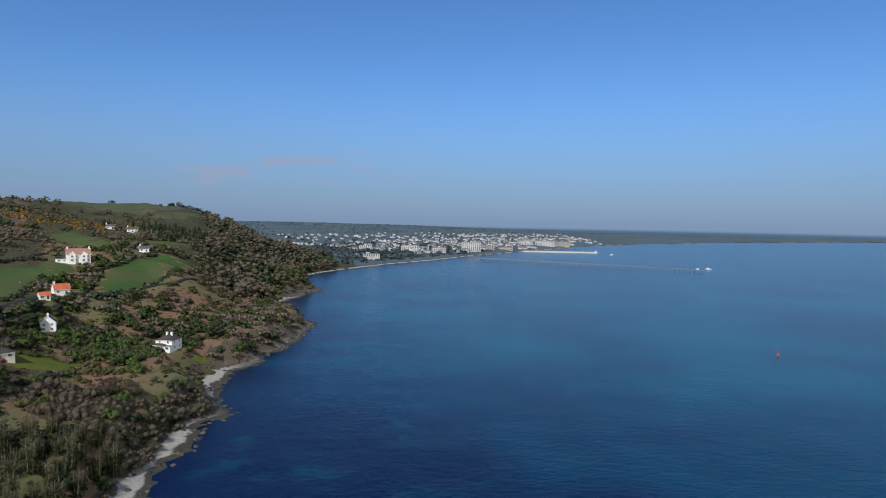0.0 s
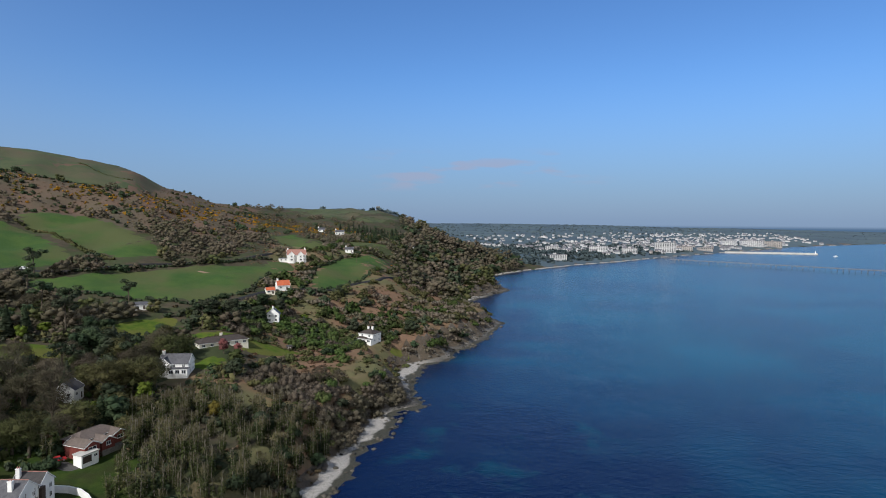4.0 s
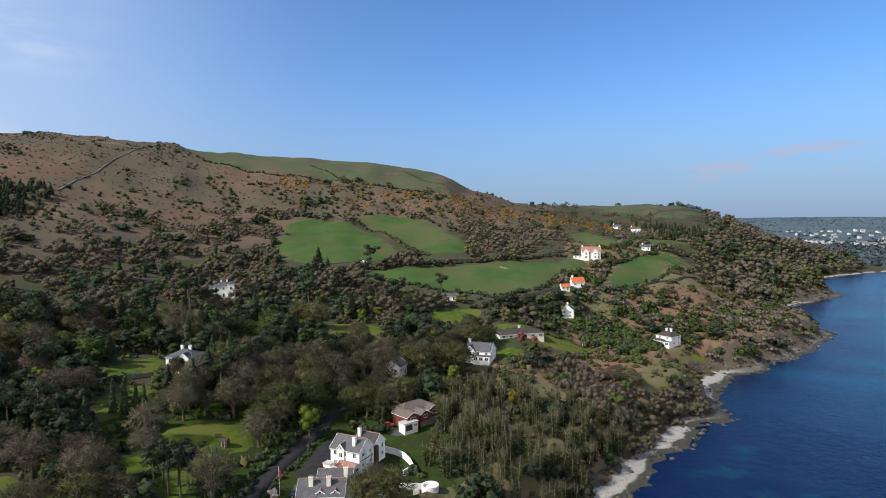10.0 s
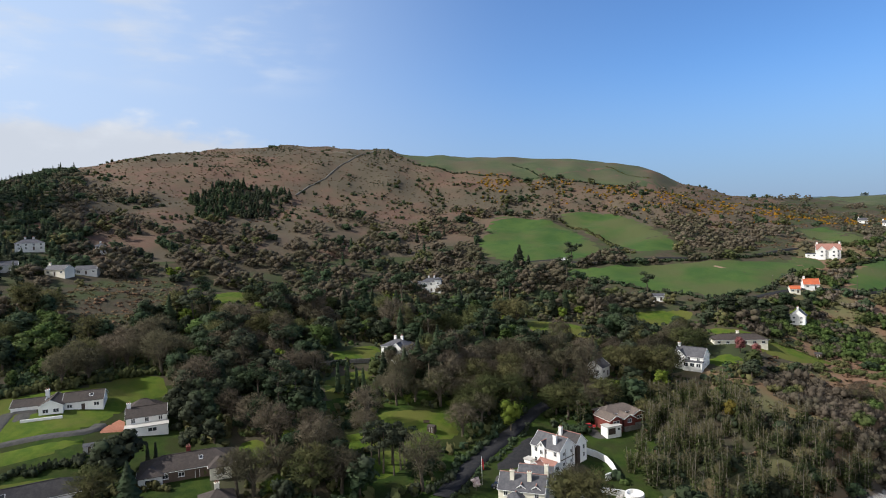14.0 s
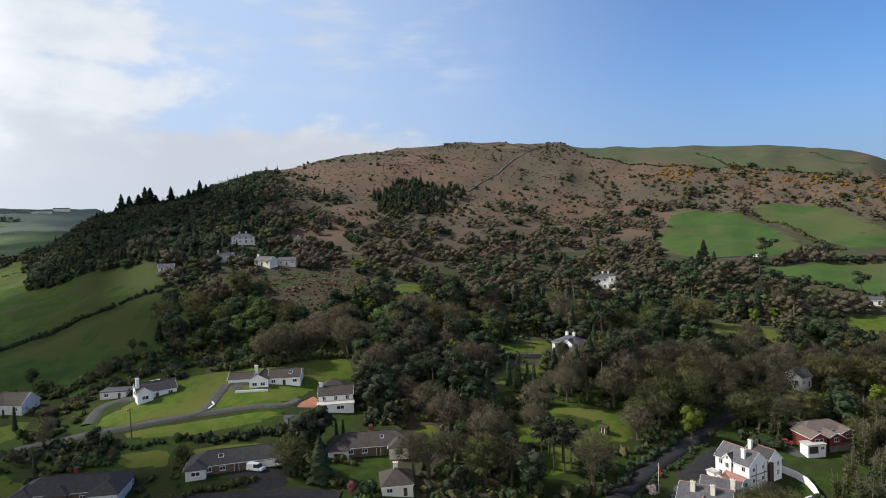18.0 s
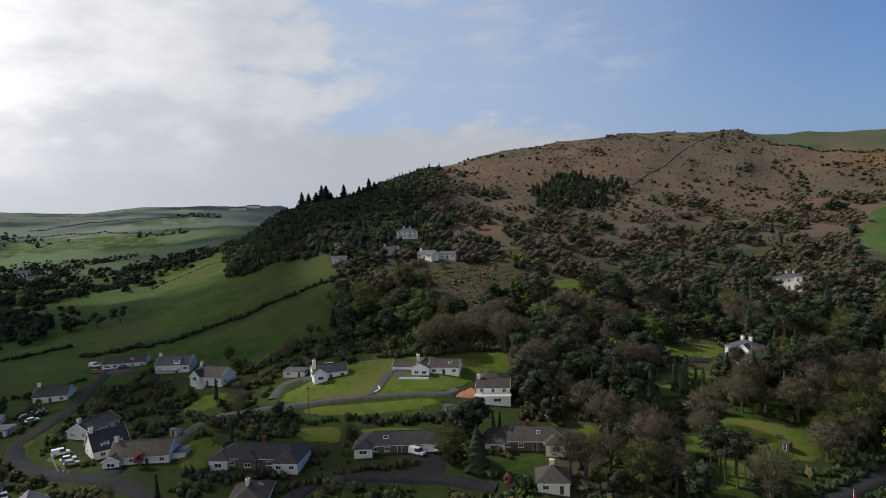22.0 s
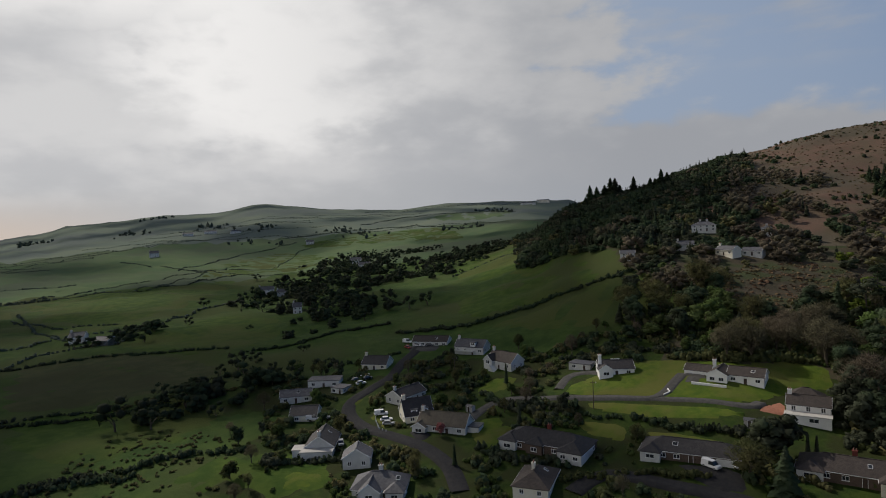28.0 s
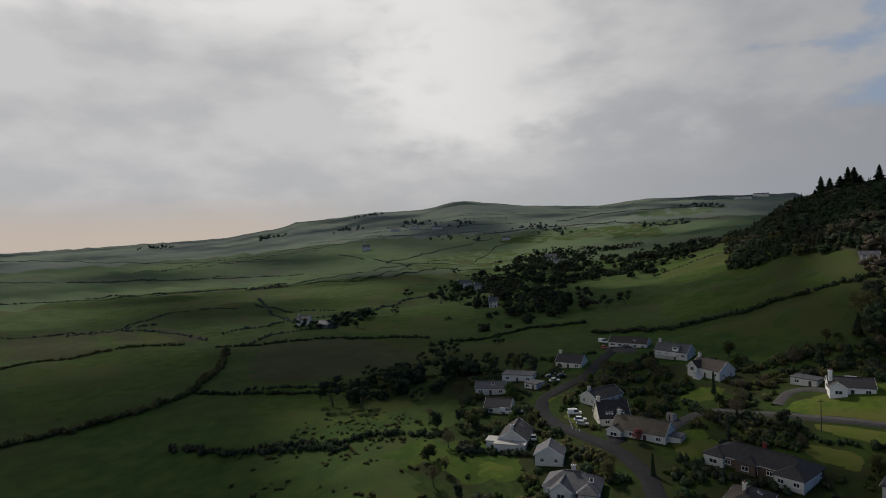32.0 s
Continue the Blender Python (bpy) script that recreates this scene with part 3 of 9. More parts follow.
HOUSES_ESTATE = [
    ("paved_house", -208.3, 2.8, 87, 11.2, 8, 4.4, "gable", 27, WHITE, TILES, 1, 2,
     "white two-storey house with brown tiled roof and brick drive"),
    ("long_bungalow", -224.8, -14.3, 83, 11.1, 8, 2.9, "gable", 27, WHITE, TILES, 0, 1,
     "long white bungalow on a sunlit lawn"),
    ("lawn_bungalow", -224.9, -58.2, 114, 12.5, 8, 2.9, "gable", 30, WHITE, DARKTILES, 0, 1,
     "white bungalow with dark tiled roof and tall chimney"),
    ("bungalow_garage", -231.4, -72.4, 83, 8.6, 6, 2.4, "flat", 5, WHITE, SLATE, 0, 1,
     "white flat-roofed garage beside a bungalow"),
    ("dark_bungalow", -173.2, -24.8, 93, 24.5, 9, 2.8, "hip", 26, DARKBRICK, DARKTILES, 0, 1,
     "long dark brick bungalow with dark tiled hipped roof"),
    ("brown_bungalow", -176.2, 11.8, 86, 23.2, 10, 2.9, "hip", 26, DARKBRICK, TILES, 1, 1,
     "brown tiled hipped bungalow behind a clipped hedge"),
    ("hipped_house", -154.9, 16.3, 87, 7.8, 9, 3.0, "hip", 28, CREAM, TILES, 1, 1,
     "bungalow with a brown pyramid roof below the trees"),
    ("split_bungalow", -167.6, -63.1, 86, 25.0, 10, 3.4, "hip", 26, DARKBRICK, DARKTILES, 1, 1,
     "dark bungalow with white ends and a basement garage"),
    ("corner_bungalow", -146.5, -59.0, 188, 13.5, 9, 2.8, "hip", 27, CREAM, TILES, 1, 1,
     "bungalow with grey-brown hipped roof beside the road"),
    ("thatched_cottage", -171.2, -99.9, 97, 16.8, 8, 2.9, "gable", 38, WHITE, THATCH, 1, 1,
     "white cottage with weathered brown roof and tall chimney"),
    ("dormer_house", -176.5, -114.5, 137, 10, 9, 3.0, "gable", 45, CREAM, DARKTILES, 1, 1,
     "steep dark-roofed house with white dormer"),
    ("roadside_bungalow", -191.0, -128.0, 172, 13.8, 8, 2.8, "gable", 30, WHITE, DARKTILES, 1, 1,
     "white bungalow with a dark tiled roof by the road"),
    ("hill_house", -261.3, -158.3, 104, 18, 8, 2.7, "gable", 28, WHITE, TILES, 0, 1,
     "long white house with grey-brown roof at the road end"),
    ("balcony_house", -253.1, -131.4, 92, 14.5, 8, 3.5, "gable", 36, WHITE, SLATE, 1, 1,
     "white house with balcony and slate roof"),
    ("stepped_house", -231.7, -105.2, 72, 13.5, 8, 3.6, "gable", 38, WHITE, TILES, 1, 1,
     "white house with outside steps and grey-brown roof"),
    ("shaded_house", -223.6, -164.7, 105, 11.7, 9, 2.8, "gable", 32, CREAM, DARKTILES, 1, 1,
     "dark-roofed house above the estate road"),
    ("flat_house", -195.6, -171.2, 118, 13, 8, 3.0, "flat", 5, WHITE, SLATE, 0, 1,
     "white flat-roofed house with a pale terrace"),
    ("flat_garage", -190.7, -159.0, 94, 5.7, 6, 2.4, "flat", 5, WHITE, SLATE, 0, 1,
     "white flat-roofed garage beside a house"),
    ("verge_bungalow", -179.3, -172.4, 130, 12, 8, 2.7, "gable", 25, WHITE, SLATE, 0, 1,
     "white bungalow with a pale grey roof"),
    ("slope_bungalow", -165.0, -154.6, 120, 9.6, 8, 2.7, "gable", 30, CREAM, DARKTILES, 0, 1,
     "bungalow with a dark roof beside parked vans"),
    ("porch_bungalow", -147.5, -131.5, 210, 12.2, 9, 2.8, "gable", 35, WHITE, DARKTILES, 1, 1,
     "dark-roofed bungalow with white porch"),
    ("garage_house", -141.5, -113.0, 212, 6.8, 8, 3.6, "gable", 32, WHITE, SLATE, 0, 1,
     "small white house with garage door and grey roof"),
    ("slate_house", -131.2, -97.2, 115, 14.1, 9, 3.0, "hip", 32, WHITE, SLATE, 1, 1,
     "white house with a wide grey slate roof"),
]
HOUSES_FAR = [
    ("ridge_house", -442.2, -52.4, 97, 15, 9, 4.2, "hip", 25, WHITE, SLATE, 2, 2,
     "pale house among dark trees on the ridge"),
    ("ridge_tower", -446.2, -15.4, 92, 6, 6, 4.6, "hip", 25, WHITE, SLATE, 1, 2,
     "narrow pale house among dark trees"),
    ("slope_house", -374.2, -87.1, 103, 8.5, 7, 3.4, "gable", 25, WHITE, SLATE, 0, 2,
     "white house at the edge of the wood above fields"),
    ("slope_cottage", -408.1, -59.4, 98, 10, 7, 3.0, "gable", 30, WHITE, SLATE, 1, 1,
     "white cottage under the wooded ridge"),
    ("wood_cottage", -392.0, -33.7, 53, 12.4, 7, 3.4, "gable", 30, CREAM, SLATE, 1, 1,
     "pale cottage in the dark wood"),
    ("wood_bungalow", -398.3, -20.7, 78, 10.9, 7, 2.8, "gable", 28, WHITE, SLATE, 0, 1,
     "pale bungalow in the dark wood"),
    ("hillside_cottage", -381.8, 704.5, 28, 9, 7, 3.0, "gable", 32, WHITE, SLATE, 1, 1,
     "small white cottage on the northern hillside"),
    ("hillside_house", -347.5, 687.1, 27, 11, 7, 3.6, "gable", 32, WHITE, SLATE, 1, 1,
     "pale house on the northern hillside"),
    ("hedge_cottage", -270.3, 555.1, 26, 8, 7, 3.0, "gable", 32, WHITE, SLATE, 1, 1,
     "white cottage behind a field hedge"),
    ("bend_cottage", -271.9, 740.7, 20, 7, 7, 3.0, "gable", 35, WHITE, SLATE, 1, 1,
     "white cottage above the coast road"),
    ("hamlet_house", -428.7, -444.1, 136, 14, 8, 4.0, "gable", 35, WHITE, SLATE, 1, 2,
     "white house in the valley hamlet"),
    ("hamlet_cottage", -429.9, -424.8, 135, 10, 7, 3.4, "gable", 35, WHITE, SLATE, 1, 1,
     "white cottage in the valley hamlet"),
    ("hamlet_tower", -345.3, -326.5, 133, 6.5, 7, 5.0, "gable", 40, WHITE, SLATE, 1, 2,
     "tall white house among valley trees"),
    ("farm_house", -216.6, -388.5, 132, 8.9, 8, 3.4, "gable", 32, WHITE, SLATE, 1, 1,
     "white farmhouse in the valley"),
    ("farm_barn", -219.6, -365.3, 108, 11.0, 9, 3.0, "gable", 22, STONEWALL, SLATE, 0, 1,
     "grey farm barn in the valley"),
    ("far_farm", -673.4, -961.9, 145, 15, 10, 6.0, "gable", 38, WHITE, SLATE, 1, 2,
     "white farm across the valley"),
    ("hillside_villa", -895, -1157, 142, 22, 9, 4.5, "gable", 30, WHITE, SLATE, 1, 2,
     "pale house among trees on the far slope"),
    ("hillside_villa", -951, -1152, 138, 26, 9, 4.0, "gable", 28, WHITE, SLATE, 0, 1,
     "long pale bungalow on the far slope"),
    ("hillside_villa", -974, -1096, 140, 24, 9, 4.0, "hip", 28, WHITE, SLATE, 1, 1,
     "pale house with a grey roof on the far slope"),
    ("hilltop_farm", -1775, -709, 112, 46, 12, 6.0, "gable", 24, WHITE, SLATE, 0, 2,
     "long pale farm buildings on the far hilltop"),
    ("hilltop_barn", -1879, -699, 110, 40, 14, 6.5, "gable", 20, CREAM, SLATE, 0, 1,
     "pale barn on the far hilltop"),
    ("lane_house", -943, -849, 132, 16, 9, 5.0, "gable", 35, WHITE, SLATE, 1, 2,
     "small white house beside far fields"),
    ("hamlet_villa", -660, -515, 128, 15, 9, 4.5, "gable", 35, WHITE, SLATE, 1, 2,
     "white house in the trees of the hamlet"),
    ("hamlet_villa", -592, -449, 127, 14, 8, 4.0, "gable", 35, WHITE, SLATE, 1, 1,
     "white cottage in the trees of the hamlet"),
]
ROADS = {
    "estate_road": ([(-138.1, -76.8), (-148.9, -86.1), (-155.9, -97.8), (-160.1, -113.1), (-164.3, -127.5), (-172.1, -140.2), (-182.1, -146.9), (-194.5, -147.3), (-210.7, -148.9), (-230.4, -155.5), (-248.9, -160.2), (-264.0, -166.2)], 5.5, ASPHALT),
    "long_drive": ([(-173.5, -95.4), (-187.3, -95.0), (-198.8, -89.4), (-202.4, -69.6), (-204.6, -47.2), (-208.4, -38.9), (-219.0, -36.1), (-225.5, -33.9), (-224.4, -26.8)], 3.4, GRAVEL),
    "branch_drive": ([(-205.8, -41.9), (-206.3, -26.5), (-205.5, -13.6), (-209.8, -10.0)], 3.2, GRAVEL),
    "west_drive": ([(-209.1, -74.5), (-221.8, -74.6), (-225.8, -68.7), (-223.5, -62.3)], 3.0, GRAVEL),
    "close_road": ([(-145.9, -49.2), (-153.2, -46.3), (-156.6, -41.3), (-155.7, -27.1), (-155.5, -12.4), (-152.0, 2.0)], 6, ASPHALT),
    "coast_road": ([(-229.5, 625.2), (-203.6, 487.2), (-211.4, 446.5), (-215.4, 411.0), (-223.3, 388.4), (-231.2, 372.0), (-233.2, 349.3), (-232.1, 320.9)], 6, ASPHALT),
    "upper_road": ([(-394.4, 273.6), (-373.8, 294.8), (-354.5, 317.6), (-329.5, 368.0), (-303.2, 424.9), (-307.4, 475.2)], 5, ASPHALT),
    "wood_lane": ([(-141.7, 69.9), (-153.9, 85.4), (-165.7, 104.8), (-180.6, 129.2), (-188.6, 151.6)], 4.5, ASPHALT),
}
ESTATE_LAWNS = {
    "bungalow_green": [(-204.3, -70.3), (-205.5, -72.7), (-214.1, -72.4), (-236.4, -51.9), (-238.0, -37.8), (-236.2, -18.8), (-247.0, 1.8), (-244.8, 10.0), (-229.0, 11.6), (-224.0, 1.5), (-219.0, -3.8), (-206.2, -12.0), (-205.2, -41.9)],
    "drive_green": [(-200.3, -63.0), (-201.8, -41.2), (-203.6, -13.5), (-195.5, -14.5), (-192.0, -39.3), (-195.1, -59.6)],
    "rear_green": [(-185.4, -41.4), (-185.8, -28.7), (-181.4, -15.0), (-177.2, -16.8), (-178.6, -35.2)],
    "garden_green": [(-181.2, -93.7), (-185.4, -85.1), (-160.3, -72.7), (-164.2, -87.5)],
    "corner_green": [(-127.4, -132.8), (-135.8, -121.2), (-127.4, -112.5), (-119.5, -123.7)],
    "knoll_green": [(-207.7, -107.9), (-218.0, -105.0), (-224.1, -96.6), (-212.5, -93.0), (-198.1, -100.2)],
    "fence_green": [(-174.4, -134.1), (-180.6, -129.1), (-164.0, -114.5), (-164.2, -121.0)],
    "side_green": [(-171.1, -87.1), (-182.7, -81.4), (-167.5, -71.2), (-160.0, -78.0)],
    "lower_green": [(-189.6, -63.6), (-188.2, -47.0), (-175.3, -40.8), (-179.7, -55.1)],
    "brick_green": [(-146.7, 127.0), (-150.7, 137.5), (-146.2, 148.0), (-138.2, 139.0), (-139.3, 129.2)],
    "glade_green": [(-193.6, 95.8), (-196.1, 104.0), (-192.0, 103.2), (-186.8, 96.0)],
    "meadow_green": [(-210.3, 57.5), (-216.4, 65.3), (-205.7, 65.9), (-202.1, 57.0)],
    "pine_green": [(-168.5, 57.4), (-170.9, 68.1), (-162.9, 71.8), (-154.3, 61.2), (-156.7, 54.8)],
    "plot_green": [(-186.3, 24.9), (-187.2, 32.6), (-172.7, 34.2), (-169.7, 27.8), (-174.3, 24.4)],
    "verge_green": [(-176.0, -148.0), (-188.4, -151.9), (-201.7, -151.1), (-189.0, -144.6), (-176.2, -141.6)],
}
YARDS = {
    "brick_drive": ([(-203.7, -11.9), (-216.0, -3.2), (-204.0, -2.7), (-203.9, -5.7)], PAVIOUR),
    "bungalow_forecourt": ([(-219.1, -35.5), (-225.6, -33.2), (-224.5, -26.0), (-220.4, -26.4), (-215.3, -33.9)], GRAVEL),
    "parking_court": ([(-167.5, -28.9), (-169.5, -12.4), (-157.7, -9.6), (-156.9, -18.4), (-162.1, -25.0)], ASPHALT),
    "cottage_drive": ([(-168.3, -111.7), (-165.5, -101.2), (-158.2, -101.5), (-162.9, -109.1)], ASPHALT),
    "hill_forecourt": ([(-258.4, -171.2), (-258.9, -151.6), (-248.8, -149.0), (-247.0, -163.1)], GRAVEL),
    "villa_forecourt": ([(-145.5, 87.9), (-148.9, 93.9), (-146.2, 101.6), (-139.9, 96.6), (-135.9, 84.5)], GRAVEL),
    "villa_yard": ([(-150, 90), (-160, 106), (-165, 115), (-158, 117), (-150, 108), (-147, 98)], ASPHALT),
    "brick_forecourt": ([(-160.5, 132.3), (-160.7, 138.3), (-151.3, 136.8), (-152.9, 132.0)], GRAVEL),
}
HEDGES = [
    ([(-480.3, -263.8), (-559.5, -227.4), (-561.8, -210.7)], 1.6),
    ([(-285.0, -196.1), (-299.1, -153.1), (-329.2, -124.7), (-337.5, -84.9), (-385.4, -59.9)], 2.0),
    ([(-230.3, -258.2), (-246.7, -245.4), (-276.8, -230.1), (-298.1, -208.9)], 1.5),
    ([(-159.2, -358.2), (-197.6, -377.4), (-222.1, -361.2), (-311.3, -409.0), (-377.6, -427.0)], 1.6),
    ([(-299.4, -665.8), (-375.6, -688.2), (-483.4, -718.5), (-602.8, -736.8), (-690.4, -750.8)], 1.5),
    ([(-270.2, -573.5), (-229.9, -466.4), (-213.5, -400.7)], 1.3),
    ([(-593.7, -762.0), (-623.5, -690.0), (-646.9, -614.1), (-723.0, -594.4)], 1.5),
    ([(-638.0, -648.9), (-878.6, -817.4), (-969.0, -824.0)], 1.3),
    ([(-1032.0, -861.0), (-1139.3, -771.7), (-1198.3, -659.9), (-1202.3, -525.1)], 1.5),
    ([(-140.2, -230.7), (-164.6, -219.1), (-178.8, -205.0)], 1.5),
    ([(-112.7, -256.3), (-127.7, -246.9), (-141.3, -232.4)], 1.4),
    ([(-87.4, -188.7), (-95.0, -182.8), (-106.6, -171.6), (-119.0, -168.1), (-134.6, -150.7)], 1.8),
    ([(-42.2, -407.8), (-83.9, -413.6), (-135.3, -391.3)], 1.5),
    ([(-56.1, -533.1), (-95.4, -501.0), (-148.1, -485.9)], 1.5),
    ([(-86.8, -807.4), (-178.9, -734.5), (-256.9, -734.4), (-347.1, -671.6)], 1.5),
    ([(-256.9, -734.4), (-333.7, -673.9), (-414.1, -627.7), (-595.8, -716.7)], 1.4),
    ([(-123.7, -1137.3), (-240.5, -983.0), (-366.7, -882.9)], 1.4),
    ([(-141.2, -361.4), (-169.9, -346.6), (-203.3, -323.4), (-231.3, -270.6)], 1.5),
    ([(-26.4, -268.7), (-49.1, -267.5), (-71.8, -262.3), (-91.8, -268.7), (-116.7, -300.1), (-140.2, -342.4)], 2.2),
    ([(-93.2, -272.5), (-117.1, -241.1), (-143.8, -221.4), (-156.4, -210.2)], 1.5),
    ([(-66.7, -213.8), (-79.8, -189.9), (-93.8, -178.9), (-105.7, -167.5)], 1.8),
    ([(-195.6, -1781.3), (-366.0, -1284.9), (-520.5, -1003.0)], 1.4),
    ([(-246.0, -531.9), (-239.2, -445.9), (-267.0, -422.8)], 1.4),
    ([(-613.4, -963.3), (-590.0, -736.9), (-574.4, -554.0)], 1.4),
    ([(-118.1, -490.0), (-176.7, -548.2), (-226.9, -525.1)], 1.4),
    ([(-366.2, 278.4), (-336.6, 336.5), (-302.6, 408.0), (-292.3, 451.7)], 2.4),
    ([(-325.9, 271.2), (-275.2, 295.8), (-248.2, 298.3), (-239.8, 342.4), (-263.7, 403.5)], 2.2),
    ([(-497.6, 386.4), (-448.1, 380.8), (-395.8, 361.5), (-358.2, 351.7)], 2.4),
    ([(-225.0, 385.1), (-249.9, 449.2), (-260.7, 520.4)], 2.2),
    ([(-218.0, 405.1), (-212.2, 448.3), (-223.2, 546.1)], 1.8),
    ([(-201.5, 251.2), (-188.1, 273.6), (-168.7, 288.2)], 1.4),
    ([(-144.6, 68.4), (-155.3, 82.8), (-169.1, 103.0), (-182.7, 126.1)], 1.7),
    ([(-140.0, 73.2), (-150.6, 87.2), (-162.5, 105.9), (-170.6, 119.0)], 1.2),
    ([(-236.7, -39.8), (-239.2, -19.1), (-247.8, 10.2)], 2.6),
    ([(-190.6, -43.5), (-187.0, -25.1), (-189.0, -12.9)], 1.9),
    ([(-196.6, -96.1), (-193.7, -74.9), (-190.6, -46.4)], 1.3),
    ([(-178.0, -1.3), (-173.4, 14.8), (-174.1, 25.8)], 2.2),
    ([(-129.8, -136.0), (-137.5, -125.3), (-142.5, -116.4)], 1.8),
    ([(-234.3, -142.0), (-248.0, -142.4), (-260.4, -127.7)], 1.4),
    ([(-233.0, -151.7), (-229.3, -134.8)], 1.4),
    ([(-184.2, -166.1), (-180.7, -151.8)], 1.3),
    ([(-193.3, -87.0), (-196.0, -69.5)], 1.8),
    ([(-157.4, -123.4), (-151.3, -108.1), (-144.3, -93.6)], 1.4),
    ([(-160.3, -81.8), (-156.1, -67.4), (-156.8, -54.6)], 2.0),
    ([(-200.3, -100.3), (-189.4, -86.0), (-186.6, -60.0)], 1.8),
    ([(-179.6, -11.3), (-172.0, -3.7), (-167.9, 5.7)], 1.8),
    ([(-228.3, -197.7), (-226.0, -172.0), (-243.6, -168.1)], 1.6),
    ([(-156.2, -134.3), (-146.5, -124.1), (-138.5, -115.0)], 1.5),
    ([(-151.1, -52.7), (-157.7, -36.9), (-162.9, -18.8)], 1.6),
    ([(-690.4, 460.7), (-648.4, 463.5), (-592.5, 459.7)], 1.8),
    ([(-754.8, 337.9), (-712.2, 361.1), (-663.3, 395.8), (-639.6, 426.4), (-628.2, 456.6), (-590.6, 473.1), (-567.7, 505.8), (-536.9, 528.6)], 2.0),
    ([(-626.4, 566.7), (-587.2, 562.4), (-550.1, 572.1)], 1.6),
    ([(-250, 12), (-244, -20), (-247, -60), (-238, -84)], 2.2),
    ([(-196, -1049), (-274, -947), (-359, -872), (-446, -795)], 1.8),
    ([(-168, -798), (-242, -741), (-338, -666), (-423, -611), (-571, -646)], 1.8),
    ([(-590, -787), (-792, -877), (-954, -894)], 1.8),
    ([(-956, -947), (-1104, -874), (-1175, -740), (-1114, -573)], 2.0),
    ([(-1179, -899), (-1377, -866), (-1451, -745), (-1504, -636)], 2.2),
    ([(-166, -408), (-208, -412), (-262, -395)], 1.6),
    ([(-90, -490), (-122, -488), (-147, -430), (-150, -398)], 1.5),
]
VALLEY_FIELDS = {
    "field_1": ([(-435.8, -236.9), (-411.0, -167.9), (-368.0, -102.5), (-442.3, -152.9), (-602.6, -264.3), (-587.8, -325.7)], VERDANT),
    "field_2": ([(-354.6, -197.7), (-303.0, -158.5), (-329.2, -124.7), (-338.7, -88.3), (-365.1, -105.2), (-394.4, -161.1), (-379.6, -197.7)], VERDANT),
    "field_3": ([(-273.8, -101.4), (-267.2, -60.7), (-303.9, -50.4), (-375.2, -60.0), (-333.6, -84.0), (-320.9, -118.4), (-293.3, -146.8)], VERDANT),
    "field_4": ([(-116.9, -265.4), (-143.4, -235.8), (-164.1, -221.9), (-168.1, -193.1), (-131.5, -176.3), (-115.7, -180.0), (-103.9, -187.1), (-91.9, -210.8)], VERDANT),
    "field_5": ([(-119.3, -160.5), (-138.5, -149.8), (-146.9, -126.7), (-123.8, -107.5), (-100.2, -151.9)], VERDANT),
    "field_6": ([(-153.4, -345.5), (-183.5, -350.9), (-214.9, -323.0), (-208.1, -237.8), (-171.9, -228.6), (-146.6, -240.9), (-116.9, -265.4)], RUSHY),
    "field_7": ([(-211.3, -390.5), (-239.6, -359.5), (-318.4, -385.5), (-328.4, -325.0), (-268.2, -266.4), (-234.4, -262.6), (-208.0, -288.9)], VERDANT),
    "field_8": ([(-542.4, -708.2), (-778.6, -859.9), (-877.3, -830.5), (-769.5, -632.4), (-664.1, -546.4), (-642.5, -610.1), (-572.3, -644.6)], VERDANT),
    "field_9": ([(-906.5, -857.8), (-1032.0, -861.0), (-1170.3, -644.5), (-881.4, -455.3), (-980.0, -639.1), (-933.0, -751.5)], VERDANT),
    "field_10": ([(-196.5, -440.1), (-231.6, -440.9), (-273.0, -552.2), (-441.5, -606.3), (-480.3, -541.7), (-350.4, -459.7), (-242.3, -393.4)], VERDANT),
    "field_11": ([(-43.3, -417.8), (-136.7, -395.0), (-135.8, -339.9), (-95.6, -286.5), (-50.7, -285.5), (-28.4, -286.6)], VERDANT),
    "field_12": ([(-57.3, -543.0), (-150.5, -493.6), (-157.7, -393.6), (-141.8, -399.6), (-43.3, -417.8)], RUSHY),
    # the distant fields from here on use the haze-paled pasture colour
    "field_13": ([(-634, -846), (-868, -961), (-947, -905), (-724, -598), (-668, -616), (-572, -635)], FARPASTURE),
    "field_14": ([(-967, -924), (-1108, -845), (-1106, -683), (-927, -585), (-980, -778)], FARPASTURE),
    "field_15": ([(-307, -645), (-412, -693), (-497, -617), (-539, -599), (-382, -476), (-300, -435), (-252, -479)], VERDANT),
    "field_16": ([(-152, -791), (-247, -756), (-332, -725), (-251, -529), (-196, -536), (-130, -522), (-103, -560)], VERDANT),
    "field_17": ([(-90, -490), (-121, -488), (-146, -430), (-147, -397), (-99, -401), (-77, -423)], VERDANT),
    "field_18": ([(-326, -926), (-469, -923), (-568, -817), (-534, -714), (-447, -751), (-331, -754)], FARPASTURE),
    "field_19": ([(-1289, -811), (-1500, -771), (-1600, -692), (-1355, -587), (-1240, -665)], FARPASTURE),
}
# ---- ground sheet and sea ----


